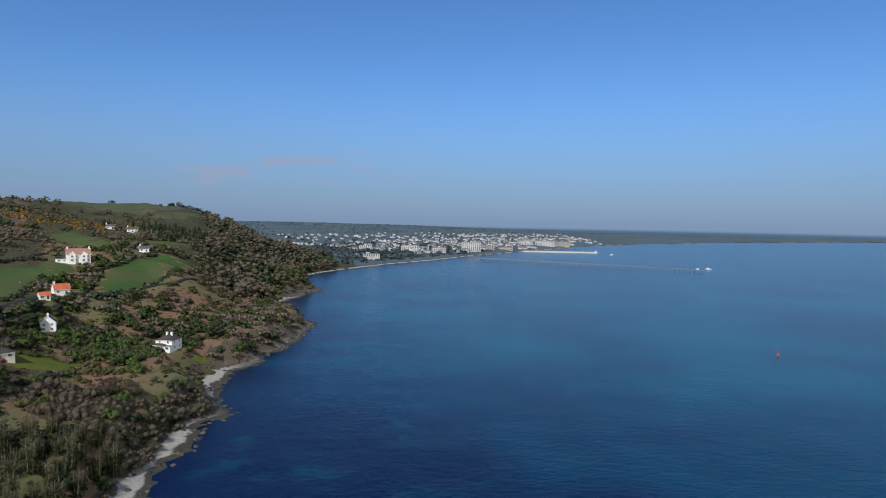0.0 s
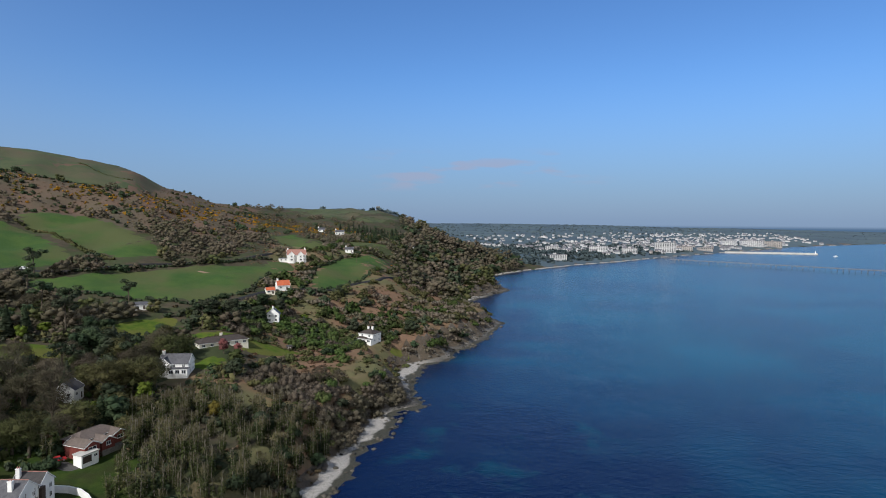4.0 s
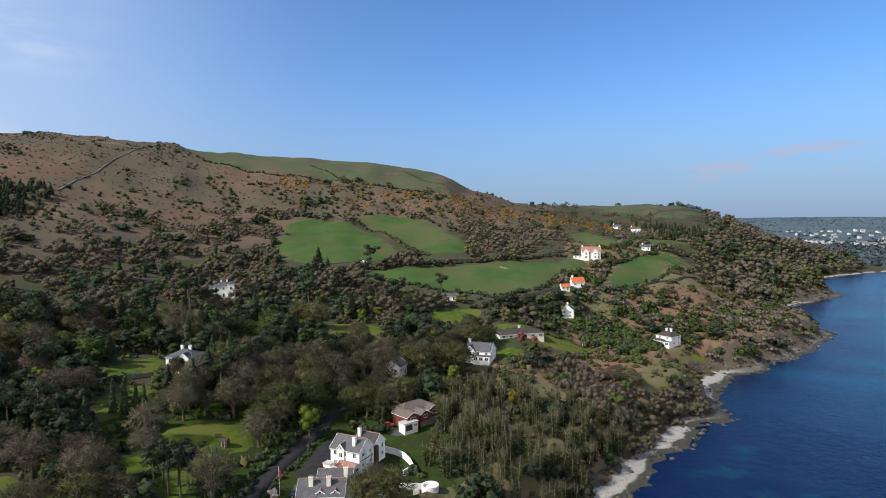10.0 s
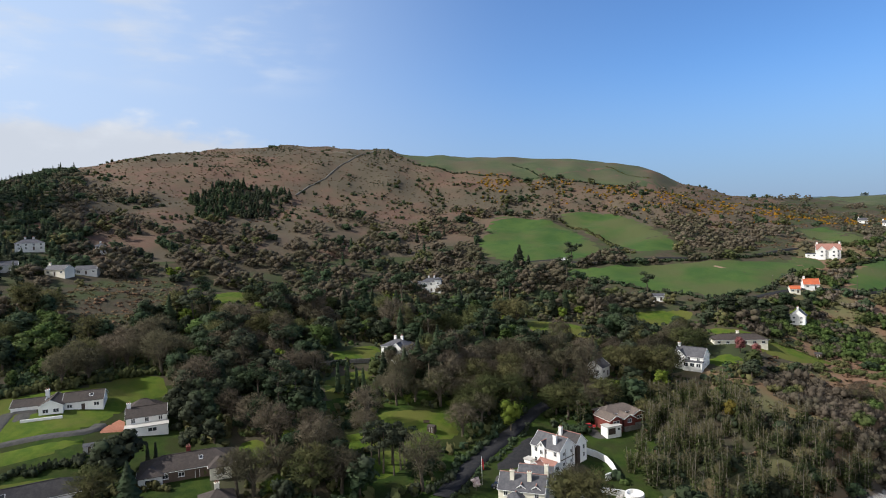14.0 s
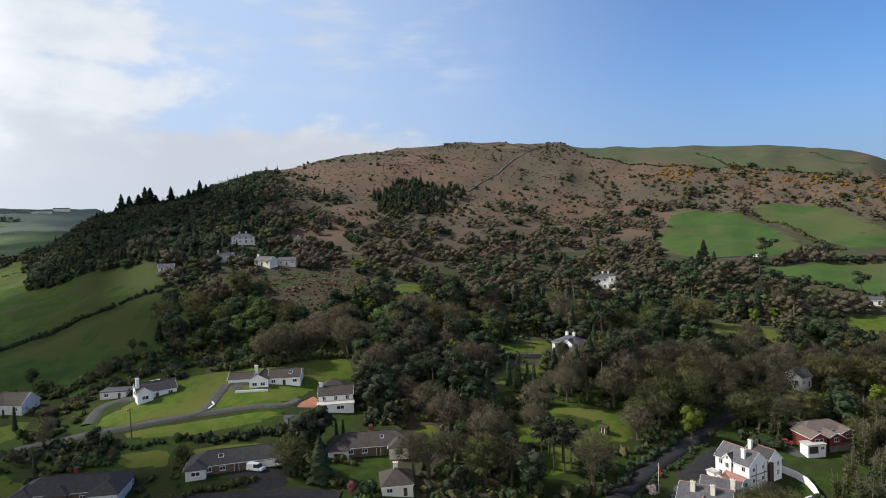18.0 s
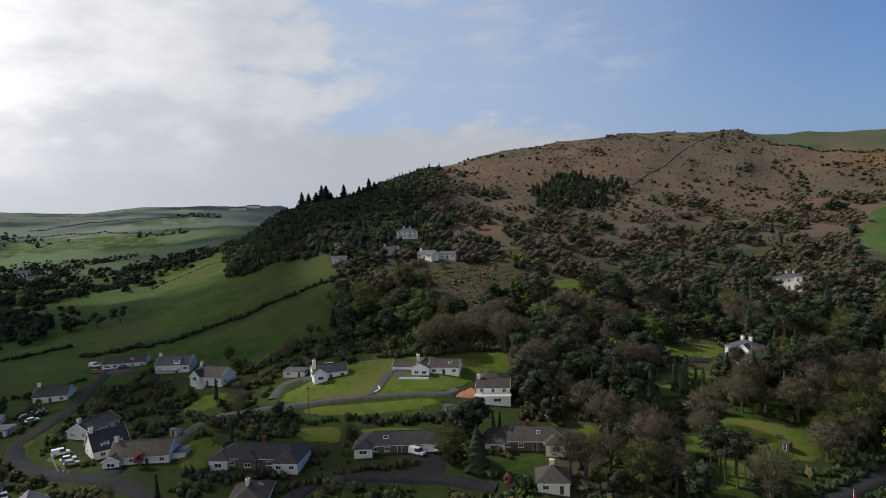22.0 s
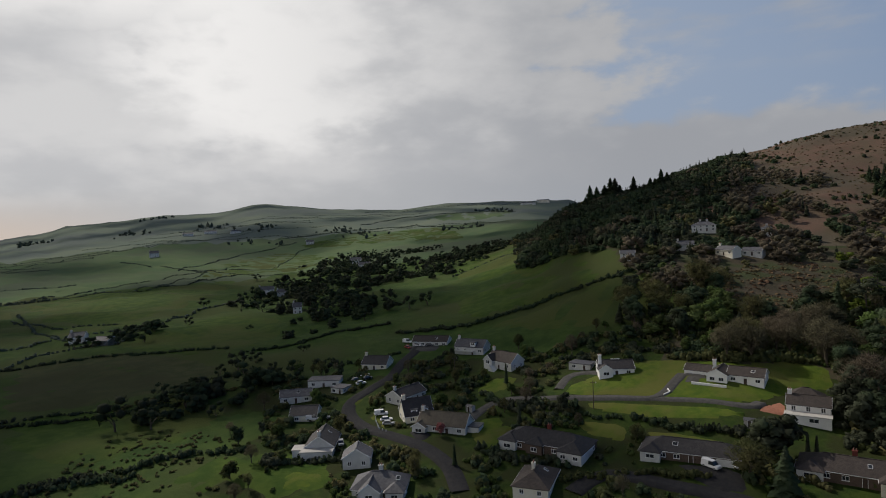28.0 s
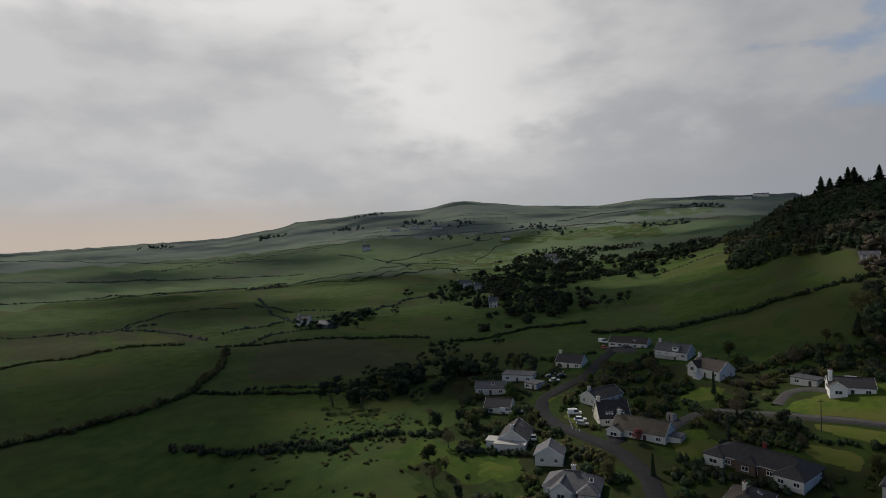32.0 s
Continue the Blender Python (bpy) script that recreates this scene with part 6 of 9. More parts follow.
for q in (-0.1, 3.9):
    wing(c, q, -2.0, 90, 3.0, 1.8, 6.9, "gable", 40, CREAM, SLATE, [(-1, 0, 7.1, 0.8, 0.9)])
b = BUILT["brick_house"]
wing(b, -6.4, -4.2, 90, 8.4, 5.0, 3.5, "gable", 27, BRICK, FADEDTILES, [(-1, 0, 2.6, 2.6, 1.1), (0, -1.5, 2.4, 1.4, 1.0)])
wing(b, -0.8, -5.0, 90, 6.6, 4.4, 3.2, "gable", 27, BRICK, FADEDTILES, [(-1, 0, 2.4, 1.6, 1.2)])
wing(b, 5.0, -3.8, 90, 5.4, 5.2, 3.4, "gable", 24, BRICK, FADEDTILES, [(-1, 0, 2.4, 2.4, 1.1)])
wing(b, -8.8, -8.7, 0, 5.6, 3.4, 2.2, "flat", 4, WHITE, CONCRETE, [(0, 1.8, 1.2, 1.2, 0.9)])
# no opening is cut: a dark panel imitates the shade inside the garage
part("garage_door", box(-11.2, -8.4, -10.48, -10.41, -0.2, 1.8), TIMBER, b, "dark panel standing in for the shaded garage opening")
part("plinth", box(-3.0, 7.7, -8.4, -6.55, -1.5, 0.6), STONEWALL, b, "grey stone basement wall")
part("balcony_rail", box(-8.0, -4.8, -9.3, -9.2, 1.75, 2.0), FRAME, b)
q = BUILT["veranda_house"]
wing(q, 2.2, -5.2, 0, 8.0, 2.4, 2.7, "flat", 4, WHITE, SLATE, [(0, -2.6, 1.5, 1.8, 1.6), (0, 0, 1.5, 1.8, 1.6), (0, 2.6, 1.5, 1.8, 1.6)])
wing(q, -3.6, -2.8, 90, 5.0, 5.0, 4.6, "gable", 42, WHITE, SLATE, [(-1, 0, 3.4, 1.6, 1.4)])
q = BUILT["gabled_house"]
for u in (-4.4, 3.2):
    wing(q, u, -3.6, 90, 5.0, 4.6, 6.0, "gable", 46, WHITE, PINKTILES, [(-1, 0, 4.4, 1.4, 1.4), (-1, 0, 1.6, 1.8, 1.4)])
wing(q, -11.0, -0.5, 0, 7.5, 5.5, 2.7, "flat", 4, WHITE, SLATE, [(0, -1.8, 1.5, 1.4, 1.1), (0, 1.8, 1.5, 1.4, 1.1)])
q = BUILT["square_villa"]
wing(q, 3.2, -5.4, 0, 3.4, 2.0, 2.6, "flat", 4, WHITE, SLATE, [(0, 0, 1.5, 2.0, 1.4)])
wing(q, -1.8, -5.4, 0, 6.2, 2.2, 3.0, "hip", 28, WHITE, TILES, [(0, -2, 1.6, 1.2, 1.4), (0, 2, 1.6, 1.2, 1.4)])
q = BUILT["tower_manor"]
wing(q, -12.5, 0.8, 0, 12.5, 7.5, 4.2, "gable", 32, STONEWALL, SLATE, [(0, -3, 1.8, 1.3, 1.2), (0, 2, 1.8, 1.3, 1.2)])
wing(q, 4.5, -3.6, 90, 4.0, 4.0, 8.2, "hip", 30, WHITE, SLATE, [(-1, 0, 5.4, 1.3, 1.5), (-1, 0, 2.0, 1.3, 1.5)])
q = BUILT["garden_house"]
wing(q, 2.6, -4.6, 90, 3.6, 4.2, 6.0, "gable", 38, WHITE, SLATE, [(-1, 0, 4.4, 1.5, 1.4), (-1, 0, 1.6, 1.5, 1.4)])
q = BUILT["paved_house"]
wing(q, -1.0, 7.0, 0, 9.5, 7.5, 4.6, "hip", 32, WHITE, TILES)
wing(q, 0.0, -6.2, 0, 11.6, 3.4, 2.3, "flat", 4, WHITE, CONCRETE, [(0, 1.5, 1.3, 2.4, 1.2)])
q = BUILT["long_bungalow"]
wing(q, -15.4, 1.0, 0, 8.6, 6.6, 2.7, "gable", 24, WHITE, TILES)
wing(q, -8.3, -1.2, 90, 10.0, 6.4, 2.9, "gable", 28, WHITE, TILES, [(-1, -1.4, 1.5, 1.6, 1.2), (-1, 1.4, 1.5, 1.6, 1.2)])
part("terrace_wall", box(-15.5, -4.6, -9.6, -9.2, -1.2, 0.5), WHITE, q)
chimney_at(q, -10.6, 1.5, 3.0, 6.2, WHITE)
part("garage_door", box(-18.0, -13.2, -2.40, -2.31, 0.0, 2.1), FRAME, q)
q = BUILT["lawn_bungalow"]
wing(q, -4.0, -3.4, 90, 5.0, 4.8, 2.9, "gable", 35, WHITE, DARKTILES, [(-1, 0, 1.5, 2.0, 1.2)])
chimney_at(q, -5.6, -1.8, 2.9, 7.4, WHITE)
part("skylight", box(-1.5, 1.8, -0.2, 0.1, 5.45, 5.62), FRAME, q)
q = BUILT["split_bungalow"]
wing(q, 9.3, -3.4, 90, 9.0, 7.0, 3.4, "hip", 26, SHADEWHITE, DARKTILES, [(-1, -1.8, 2.0, 1.5, 1.1), (-1, 1.8, 2.0, 1.5, 1.1)])
part("garage_door", box(7.6, 11.0, -8.02, -7.93, -1.9, 0.2), TIMBER, q)
wing(q, -10.6, -2.2, 90, 8.0, 5.4, 3.2, "hip", 26, SHADEWHITE, DARKTILES, [(-1, 0, 1.6, 2.2, 1.2)])
wing(q, -2.0, -3.8, 90, 5.0, 5.0, 3.4, "hip", 26, DARKBRICK, DARKTILES, [(-1, 0, 1.9, 1.8, 1.2)])
q = BUILT["brown_bungalow"]
wing(q, 7.6, -4.4, 90, 6.4, 5.4, 2.9, "hip", 28, CREAM, TILES, [(-1, 0, 1.5, 2.0, 1.5)])
wing(q, -9.2, -3.6, 90, 6.4, 5.6, 2.9, "hip", 26, SHADEWHITE, TILES, [(-1, 0, 1.6, 2.6, 1.2)])
q = BUILT["dark_bungalow"]
wing(q, -10.0, -3.4, 90, 6.4, 5.0, 2.8, "hip", 26, SHADEWHITE, DARKTILES, [(-1, 0, 1.6, 2.2, 1.1)])
part("garage_door", box(6.0, 11.5, -4.62, -4.53, 0.0, 2.2), FRAME, q)
q = BUILT["dormer_house"]
for u in (-1.6, 2.2):
    wing(q, u, -2.2, 90, 3.2, 2.2, 4.6, "flat", 4, FRAME, SLATE, [(-1, 0, 3.9, 1.5, 1.0)])
q = BUILT["balcony_house"]
part("balcony", box(-6.5, 3.0, -5.8, -4.05, 1.5, 1.7), CONCRETE, q)
part("balcony_rail", box(-6.5, 3.0, -5.8, -5.7, 1.71, 2.5), SHADEWHITE, q)
wing(q, 2.0, -2.4, 90, 3.0, 2.6, 5.6, "flat", 4, FRAME, SLATE, [(-1, 0, 4.9, 1.8, 1.0)])
q = BUILT["stepped_house"]
wing(q, -4.4, -3.2, 90, 5.4, 4.6, 3.8, "gable", 42, SHADEWHITE, TILES, [(-1, 0, 3.0, 1.8, 1.5)])
part("outside_steps", solid([(-3, -7.2, -2), (2.2, -7.2, -2), (2.2, -4.55, -2), (-3, -4.55, -2), (-3, -7.2, 2.2), (-3, -4.55, 2.2)],
                            [(3, 2, 1, 0), (0, 1, 4), (1, 2, 5, 4), (2, 3, 5), (3, 0, 4, 5)]), SHADEWHITE, q)
q = BUILT["slate_house"]
wing(q, -2.0, -4.0, 90, 6.0, 5.4, 3.0, "gable", 38, SHADEWHITE, SLATE, [(-1, 0, 1.6, 2.0, 1.4)])
wing(q, 4.6, -4.2, 90, 5.0, 4.6, 3.0, "hip", 32, SHADEWHITE, SLATE, [(-1, 0, 1.6, 1.8, 1.3)])
q = BUILT["porch_bungalow"]
wing(q, -7.9, 0.2, 90, 9.6, 3.6, 2.4, "flat", 4, SHADEWHITE, CONCRETE, [(0, -2.2, 1.3, 1.8, 1.1), (0, 2.0, 1.3, 1.4, 1.1)])
wing(q, -5.0, 6.4, 0, 4.4, 3.4, 2.3, "flat", 4, FRAME, CONCRETE)
q = BUILT["thatched_cottage"]
wing(q, -7.0, -3.0, 90, 6.0, 4.6, 2.4, "gable", 30, SHADEWHITE, THATCH, [(-1, 0, 1.3, 2.2, 1.2)])
wing(q, 8.6, 0.6, 0, 7.0, 4.6, 2.4, "flat", 4, SHADEWHITE, SLATE)

# red ridge tiles on both villas
for q in (BUILT["gabled_villa"], BUILT["cream_villa"]):
    for r in q.children:
        for e in r.children:
            if e.name.startswith("ridge"):
                e.data.materials[0] = PINKTILES
for title, size, dx, dy in (("cream_villa", (0.95, 0.95, 0.84), 2.0, -1.4),):
    BUILT[title].scale = size
    BUILT[title].location.x += dx
    BUILT[title].location.y += dy

# roof lights, dormers and lean-tos of the bungalows
for title, x, y, pitch, w in (("porch_bungalow", 2.4, -2.0, 30, 1.0), ("slate_house", 5.0, -2.0, 32, 1.1), ("long_bungalow", 2.0, -2.0, 27, 1.2), ("dark_bungalow", -4.0, -2.2, 26, 1.4),
                              ("brown_bungalow", 3.0, -2.4, 26, 1.0), ("hill_house", 3.0, -2.0, 28, 1.2), ("corner_bungalow", 2.0, -2.2, 27, 1.0), ("verge_bungalow", 1.0, -1.8, 30, 1.2)):
    if title not in BUILT:
        continue
    q = BUILT[title]
    row = [r for r in HOUSES_ESTATE if r[0] == title]
    if not row:
        continue
    depth, high, slope = row[0][5], row[0][6], math.tan(radians(row[0][8]))
    z = high + (depth / 2 + y) * slope + 0.2
    bm = box(-w / 2, w / 2, -0.65, 0.65, 0.0, 0.1)
    bmesh.ops.transform(bm, matrix=Matrix.Translation((x, y, z)) @ Matrix.Rotation(math.atan(slope), 4, "X"), verts=bm.verts)
    light = part("roof_light", bm, FRAME, q)
    bm = box(-w / 2 + 0.09, w / 2 - 0.09, -0.56, 0.56, 0.102, 0.112)
    bmesh.ops.transform(bm, matrix=Matrix.Translation((x, y, z)) @ Matrix.Rotation(math.atan(slope), 4, "X"), verts=bm.verts)
    part("pane", bm, GLASS, light)
# ---- the town across the bay, its pier and harbour mole ----
# town colours have the bay's haze in them: duller walls, paler roofs
HAZEWALL = material("hazed_town_render", [(0.44, 0.44, 0.45), (0.56, 0.55, 0.54)], (0.05, 0.01), 0.85)
HAZEBRICK = material("hazed_buff_brick", [(0.36, 0.33, 0.31), (0.42, 0.38, 0.35)], (0.05, 0.01), 0.85)
TOWNROOF = material("hazed_town_roof", [(0.12, 0.125, 0.145), (0.16, 0.15, 0.16)], (0.05, 0.01), 0.8)


def block(name, x, y, turn, L, W, h, floors, columns, wall, label):
    """A large flat-roofed building with rows of windows on its seaward side and ends."""
    ob = thing(name, (x, y, float(ground(x, y))), turn, label, "building")
    part("wall", box(-L / 2, L / 2, -W / 2, W / 2, -2, h), wall, ob)
    part("roof", box(-L / 2 - 0.3, L / 2 + 0.3, -W / 2 - 0.3, W / 2 + 0.3, h + 0.01, h + 0.8), TOWNROOF, ob)
    part("lift_house", box(-3, 3, -2.5, 2.5, h + 0.82, h + 3.4), wall, ob)
    for f in range(floors):
        z = h * (f + 0.5) / floors
        for c in range(columns):
            u = -L / 2 + L * (c + 0.5) / columns
            part("window", box(u - L / columns * 0.30, u + L / columns * 0.30, -W / 2 - 0.12, -W / 2 - 0.02, z - h / floors * 0.22, z + h / floors * 0.25), GLASS, ob)
    return ob


BLOCKS = [
    ("apartment_block", 78, 1700, 6, 52, 16, 25, 8, 9, HAZEWALL, "tall white apartment block on the town seafront"),
    ("apartment_block", 130, 1790, 10, 42, 14, 12, 4, 8, HAZEBRICK, "buff brick flats behind the seafront"),
    ("promenade_terrace", 365, 2200, 12, 72, 14, 19, 6, 12, HAZEWALL, "long white terrace on the promenade"),
    ("promenade_terrace", 290, 2150, 12, 46, 14, 15, 5, 8, HAZEWALL, "white promenade hotel by the beach"),
    ("promenade_terrace", 440, 2280, 14, 60, 14, 18, 5, 10, HAZEBRICK, "cream promenade terrace by the beach"),
    ("seafront_hotel", -155, 1268, 20, 48, 13, 10, 4, 10, HAZEWALL, "cream seafront terrace above the south beach"),
    ("seafront_hotel", -190, 1500, 10, 30, 12, 10, 4, 6, HAZEWALL, "white seafront guest houses"),
    ("seafront_terrace", -80, 1500, -2, 42, 12, 13, 4, 8, HAZEWALL, "white seafront terrace of tall houses"),
    ("seafront_terrace", -10, 1560, 2, 36, 12, 12, 4, 7, HAZEWALL, "pale seafront terrace of tall houses"),
    ("harbour_store", 190, 1860, 10, 40, 16, 9, 2, 8, HAZEBRICK, "low buff harbour warehouse"),
]
for row in BLOCKS:
    block(*row)


def town_house_model(k):
    L, W, h = ((8, 7, 4.6), (12, 7, 5.0), (7, 7, 6.0), (18, 8, 5.4))[k]
    ob = thing("town_house", (0, 0, 0), 0, "white rendered house with grey roof in the distant town", "house", "houses of the distant town")
    part("wall", gable_wall(L, W, h, 2.8), HAZEWALL if k != 2 else HAZEBRICK, ob)
    part("roof", gable_roof(L, W, h, 2.8), TOWNROOF, ob)
    n = max(2, int(L / 4))
    for s in range(2):
        for c in range(n):
            u = -L / 2 + L * (c + 0.5) / n
            part("window", box(u - 0.6, u + 0.6, -W / 2 - 0.06, -W / 2 - 0.01, h * (0.25 + 0.5 * s) - 0.6, h * (0.25 + 0.5 * s) + 0.7), GLASS, ob)
    return ob


def build_town():
    rng = np.random.RandomState(17)
    models = [town_house_model(k) for k in range(4)]
    px, py = [], []
    while len(px) < 125:
        v = rng.uniform(0, 1)
        y = 1440 + 1150 * v
        along = float(np.interp(y, [p[1] for p in COAST if 1100 < p[1] < 3500], [p[0] for p in COAST if 1100 < p[1] < 3500]))
        back = abs(rng.normal(0, 230)) + 34
        x = along - back
        if ripple(np.array(x), np.array(y), 260, 51) < -0.35:
            continue
        if any((x - a) ** 2 + (y - b) ** 2 < 14 ** 2 for a, b in zip(px, py)):
            continue
        px.append(x)
        py.append(y)
    used = set()
    for x, y in zip(px, py):
        k = int(rng.randint(0, 4))
        m = pose(x, y, float(ground(x, y)) - 0.1, 0, 0, rng.uniform(-30, 40))
        if k not in used:
            models[k].matrix_basis = m
            used.add(k)
        else:
            copy_thing(models[k], m)
    # the rest of the town, further back
    V, F = [], []
    corner = np.array([(-5, -4, -1), (5, -4, -1), (5, 4, -1), (-5, 4, -1), (-5, -4, 5), (5, -4, 5), (5, 4, 5), (-5, 4, 5), (-5, 0, 8), (5, 0, 8)], float)
    tf = np.array([(0, 1, 5), (0, 5, 4), (2, 3, 7), (2, 7, 6), (1, 2, 6), (1, 6, 5), (5, 6, 9), (3, 0, 4), (3, 4, 7), (4, 8, 7), (4, 5, 9), (4, 9, 8), (6, 7, 8), (6, 8, 9)])
    tm = np.array([0] * 10 + [1] * 4)
    x = rng.uniform(-900, 700, 5200)
    y = rng.uniform(1480, 3600, 5200)
    s = inland(x, y)
    ok = (s > 90) & (s < 900) & (rng.uniform(0, 1, 5200) < np.exp(-s / 460)) & (ripple(x, y, 330, 52) > -0.3) & (np.degrees(np.arctan2(-x, y)) < 15)
    P = placed(18, x[ok], y[ok], 0.55, 1.1, (0.8, 1.1))
    tagged(new("town_backs", scatter_mesh("town_backs", [(corner[tf].reshape(-1, 3), np.arange(tf.size).reshape(-1, 3), tm, np.repeat(np.cross(corner[tf[:, 1]] - corner[tf[:, 0]], corner[tf[:, 2]] - corner[tf[:, 0]]), 3, axis=0))], P, [HAZEWALL, TOWNROOF])), "many small pale houses of the town beyond the bay", "town", kind="stuff")
    # low trees between and behind
    x = rng.uniform(-1900, 2600, 9000)
    y = rng.uniform(1080, 4700, 9000)
    s = inland(x, y)
    ok = (s > 34) & (rng.uniform(0, 1, 9000) < np.where(y < 1480, 0.9, np.where(s < 300, 0.5, 0.8) * smooth(-0.7, 0.3, ripple(x, y, 240, 53))))
    ok &= (np.hypot(x, y) > 1150)
    ex, ey = rng.uniform(-480, 150, 4200), rng.uniform(1080, 1900, 4200)
    more = (inland(ex, ey) > 30) & (inland(ex, ey) < 420) & (np.hypot(ex, ey) > 1100) & (rng.uniform(0, 1, 4200) < np.where(ey < 1480, 0.85, 0.4))
    x, y, ok = np.concatenate([x[ok], ex[more]]), np.concatenate([y[ok], ey[more]]), slice(None)
    t = [shrub(900 + v, 0.1, 5.5, 4.6, 1.8).arrays() for v in range(3)]
    P = placed(19, x[ok], y[ok], 0.7, 1.5, (0.7, 1.1), 0.3)
    P[:, 4] *= np.where(P[:, 0] > 450, 0.6, 1.0) * np.where(P[:, 1] > 2300, 0.7, 1.0)
    tagged(new("plain_trees", scatter_mesh("plain_trees", t, P, [FARLEAF])), "far trees and hedges of the plain, coloured bluish for haze", "woodland", kind="stuff")


# leaf colour carries the bluish haze of the distance
FARLEAF = material("hazed_foliage", [(0.062, 0.086, 0.094), (0.080, 0.104, 0.106)], (0.02, 0.005), 0.95, leaf=0.1)
build_town()


def build_pier():
    a, b = np.array((110.0, 1380.0)), np.array((473.0, 1161.0))
    L = float(np.hypot(*(b - a)))
    turn = math.degrees(math.atan2(b[1] - a[1], b[0] - a[0]))
    ob = thing("pier", (a[0], a[1], 0), turn, "long dark iron pier on trestles over the sea", "pier")
    part("deck", box(-40, L, -2.6, 2.6, 5.2, 6.0), RUST, ob, "weathered plank deck")
    for s in (-2.5, 2.5):
        part("railing", box(-40, L, s - 0.05, s + 0.05, 6.95, 7.1), RUST, ob)
    part("pier_head", box(L + 0.01, L + 22, -9, 9, 5.4, 6.0), RUST, ob)
    part("shelter", box(L + 8, L + 12, -2, 2, 6.01, 8.4), HAZEWALL, ob, "small pale shelter on the pier head")
    for k in range(52):
        x = -30 + (L + 44) * k / 51
        bm = bmesh.new()
        for s in (-2.3, 2.3):
            box(x - 0.22, x + 0.22, s - 0.22, s + 0.22, -6, 5.19, bm)
        box(x - 0.15, x + 0.15, -2.4, 2.4, 3.7, 4.1, bm)
        part("trestle", bm, RUST, ob)


build_pier()


def build_mole():
    ob = thing("harbour_mole", (301, 1852, 0), -1.0, "pale concrete harbour mole with a beacon", "breakwater")
    part("mole_wall", box(-60, 165, -4, 4, -5, 3.2), CONCRETE, ob)
    part("parapet", box(-60, 165, 3.0, 4.0, 3.21, 4.4), CONCRETE, ob)
    bm = bmesh.new()
    bmesh.ops.create_cone(bm, cap_ends=True, segments=10, radius1=1.2, radius2=0.8, depth=6, matrix=Matrix.Translation((160, 0, 6.2)))
    part("beacon", bm, WHITE, ob)


build_mole()


def build_boat(x, y, turn):
    ob = thing("small_boat", (x, y, 0), turn, "small white boat under way in the bay", "boat")
    bm = solid([(-5, -1.6, -0.4), (3, -1.6, -0.4), (6.5, 0, 0), (3, 1.6, -0.4), (-5, 1.6, -0.4), (-5, -2, 1.2), (3.2, -2, 1.3), (7.2, 0, 1.7), (3.2, 2, 1.3), (-5, 2, 1.2)],
               [(4, 3, 2, 1, 0), (5, 6, 7, 8, 9), (0, 1, 6, 5), (1, 2, 7, 6), (2, 3, 8, 7), (3, 4, 9, 8), (4, 0, 5, 9)])
    part("hull", bm, CAR_WHITE, ob)
    part("wheelhouse", box(-1.5, 1.8, -1.1, 1.1, 1.3, 3.2), CAR_WHITE, ob)
    part("mast", box(-0.2, 0.0, -0.1, 0.1, 3.21, 5.2), RUST, ob)


build_boat(484, 1761, 20)
build_boat(544, 1256, -30)


def build_buoy(x, y):
    ob = thing("channel_buoy", (x, y, 0), 0, "slender rust-red channel buoy in open water", "buoy")
    bm = bmesh.new()
    bmesh.ops.create_cone(bm, cap_ends=True, segments=12, radius1=1.1, radius2=1.0, depth=1.0, matrix=Matrix.Translation((0, 0, 0.2)))
    part("float", bm, RUST, ob)
    bm = bmesh.new()
    bmesh.ops.create_cone(bm, cap_ends=True, segments=8, radius1=0.5, radius2=0.15, depth=3.2, matrix=Matrix.Translation((0, 0, 2.3)))
    part("topmark", bm, CAR_RED, ob)


build_buoy(232, 419)

# ---- planting ----
for row in HOUSES_NORTH + HOUSES_ESTATE + HOUSES_FAR:
    CLEAR_SPOTS.append((row[1], row[2], max(row[4], row[5]) * 0.58 + 1.0))
    r = math.hypot(row[1], row[2])
    CLEAR_SPOTS.append((row[1] * (1 - 11 / r), row[2] * (1 - 11 / r), max(row[4] * 0.5, 5)))
for line, width, _ in ROADS.values():
    CLEAR_LINES.append((line, width / 2 + (2.6 if width == 4.5 else 2.0)))
KEEP_CLEAR += list(ESTATE_LAWNS.values()) + [p for p, _ in YARDS.values()]
for poly in list(ESTATE_LAWNS.values()):
    mx, my = np.mean(poly, axis=0)
    r = math.hypot(mx, my)
    KEEP_CLEAR.append([((x - mx) * 1.05 + mx * (1 - 7 / r), (y - my) * 1.05 + my * (1 - 7 / r)) for x, y in poly])
KEEP_CLEAR.append([(-134, 98), (-126, 111), (-117, 110), (-116, 98), (-126, 90)])
KEEP_CLEAR.append([(-138, 72), (-158, 98), (-168, 114), (-172, 126), (-150, 124), (-140, 102)])
CLEAR_SPOTS += [(-117, 114, 7), (-112, 109, 7), (-122, 108, 6), (-228, 95, 8), (-232, 87, 7), (-222, 92, 6), (-128, 101, 7), (-134, 99, 6), (-122, 112, 6), (-150, 128, 7), (-196, 1, 11), (-190, -3, 9), (-149, 130, 9), (-143, 128, 9), (-137, 114, 7), (-131, 112, 6), (-146, 98, 7), (-139, 101, 7), (-133, 78, 8), (-137, 120, 6), (-126, 110, 6)]
MB, MR = [p[0] for p in MOORLINE], [p[1] for p in MOORLINE]


def moorward(x, y):
    """Above 1 on the open moor, below 1 in the woods."""
    return np.hypot(x, y) * (1 + 0.05 * ripple(x, y, 90, 6)) / np.interp(bearing(x, y), MB, MR)


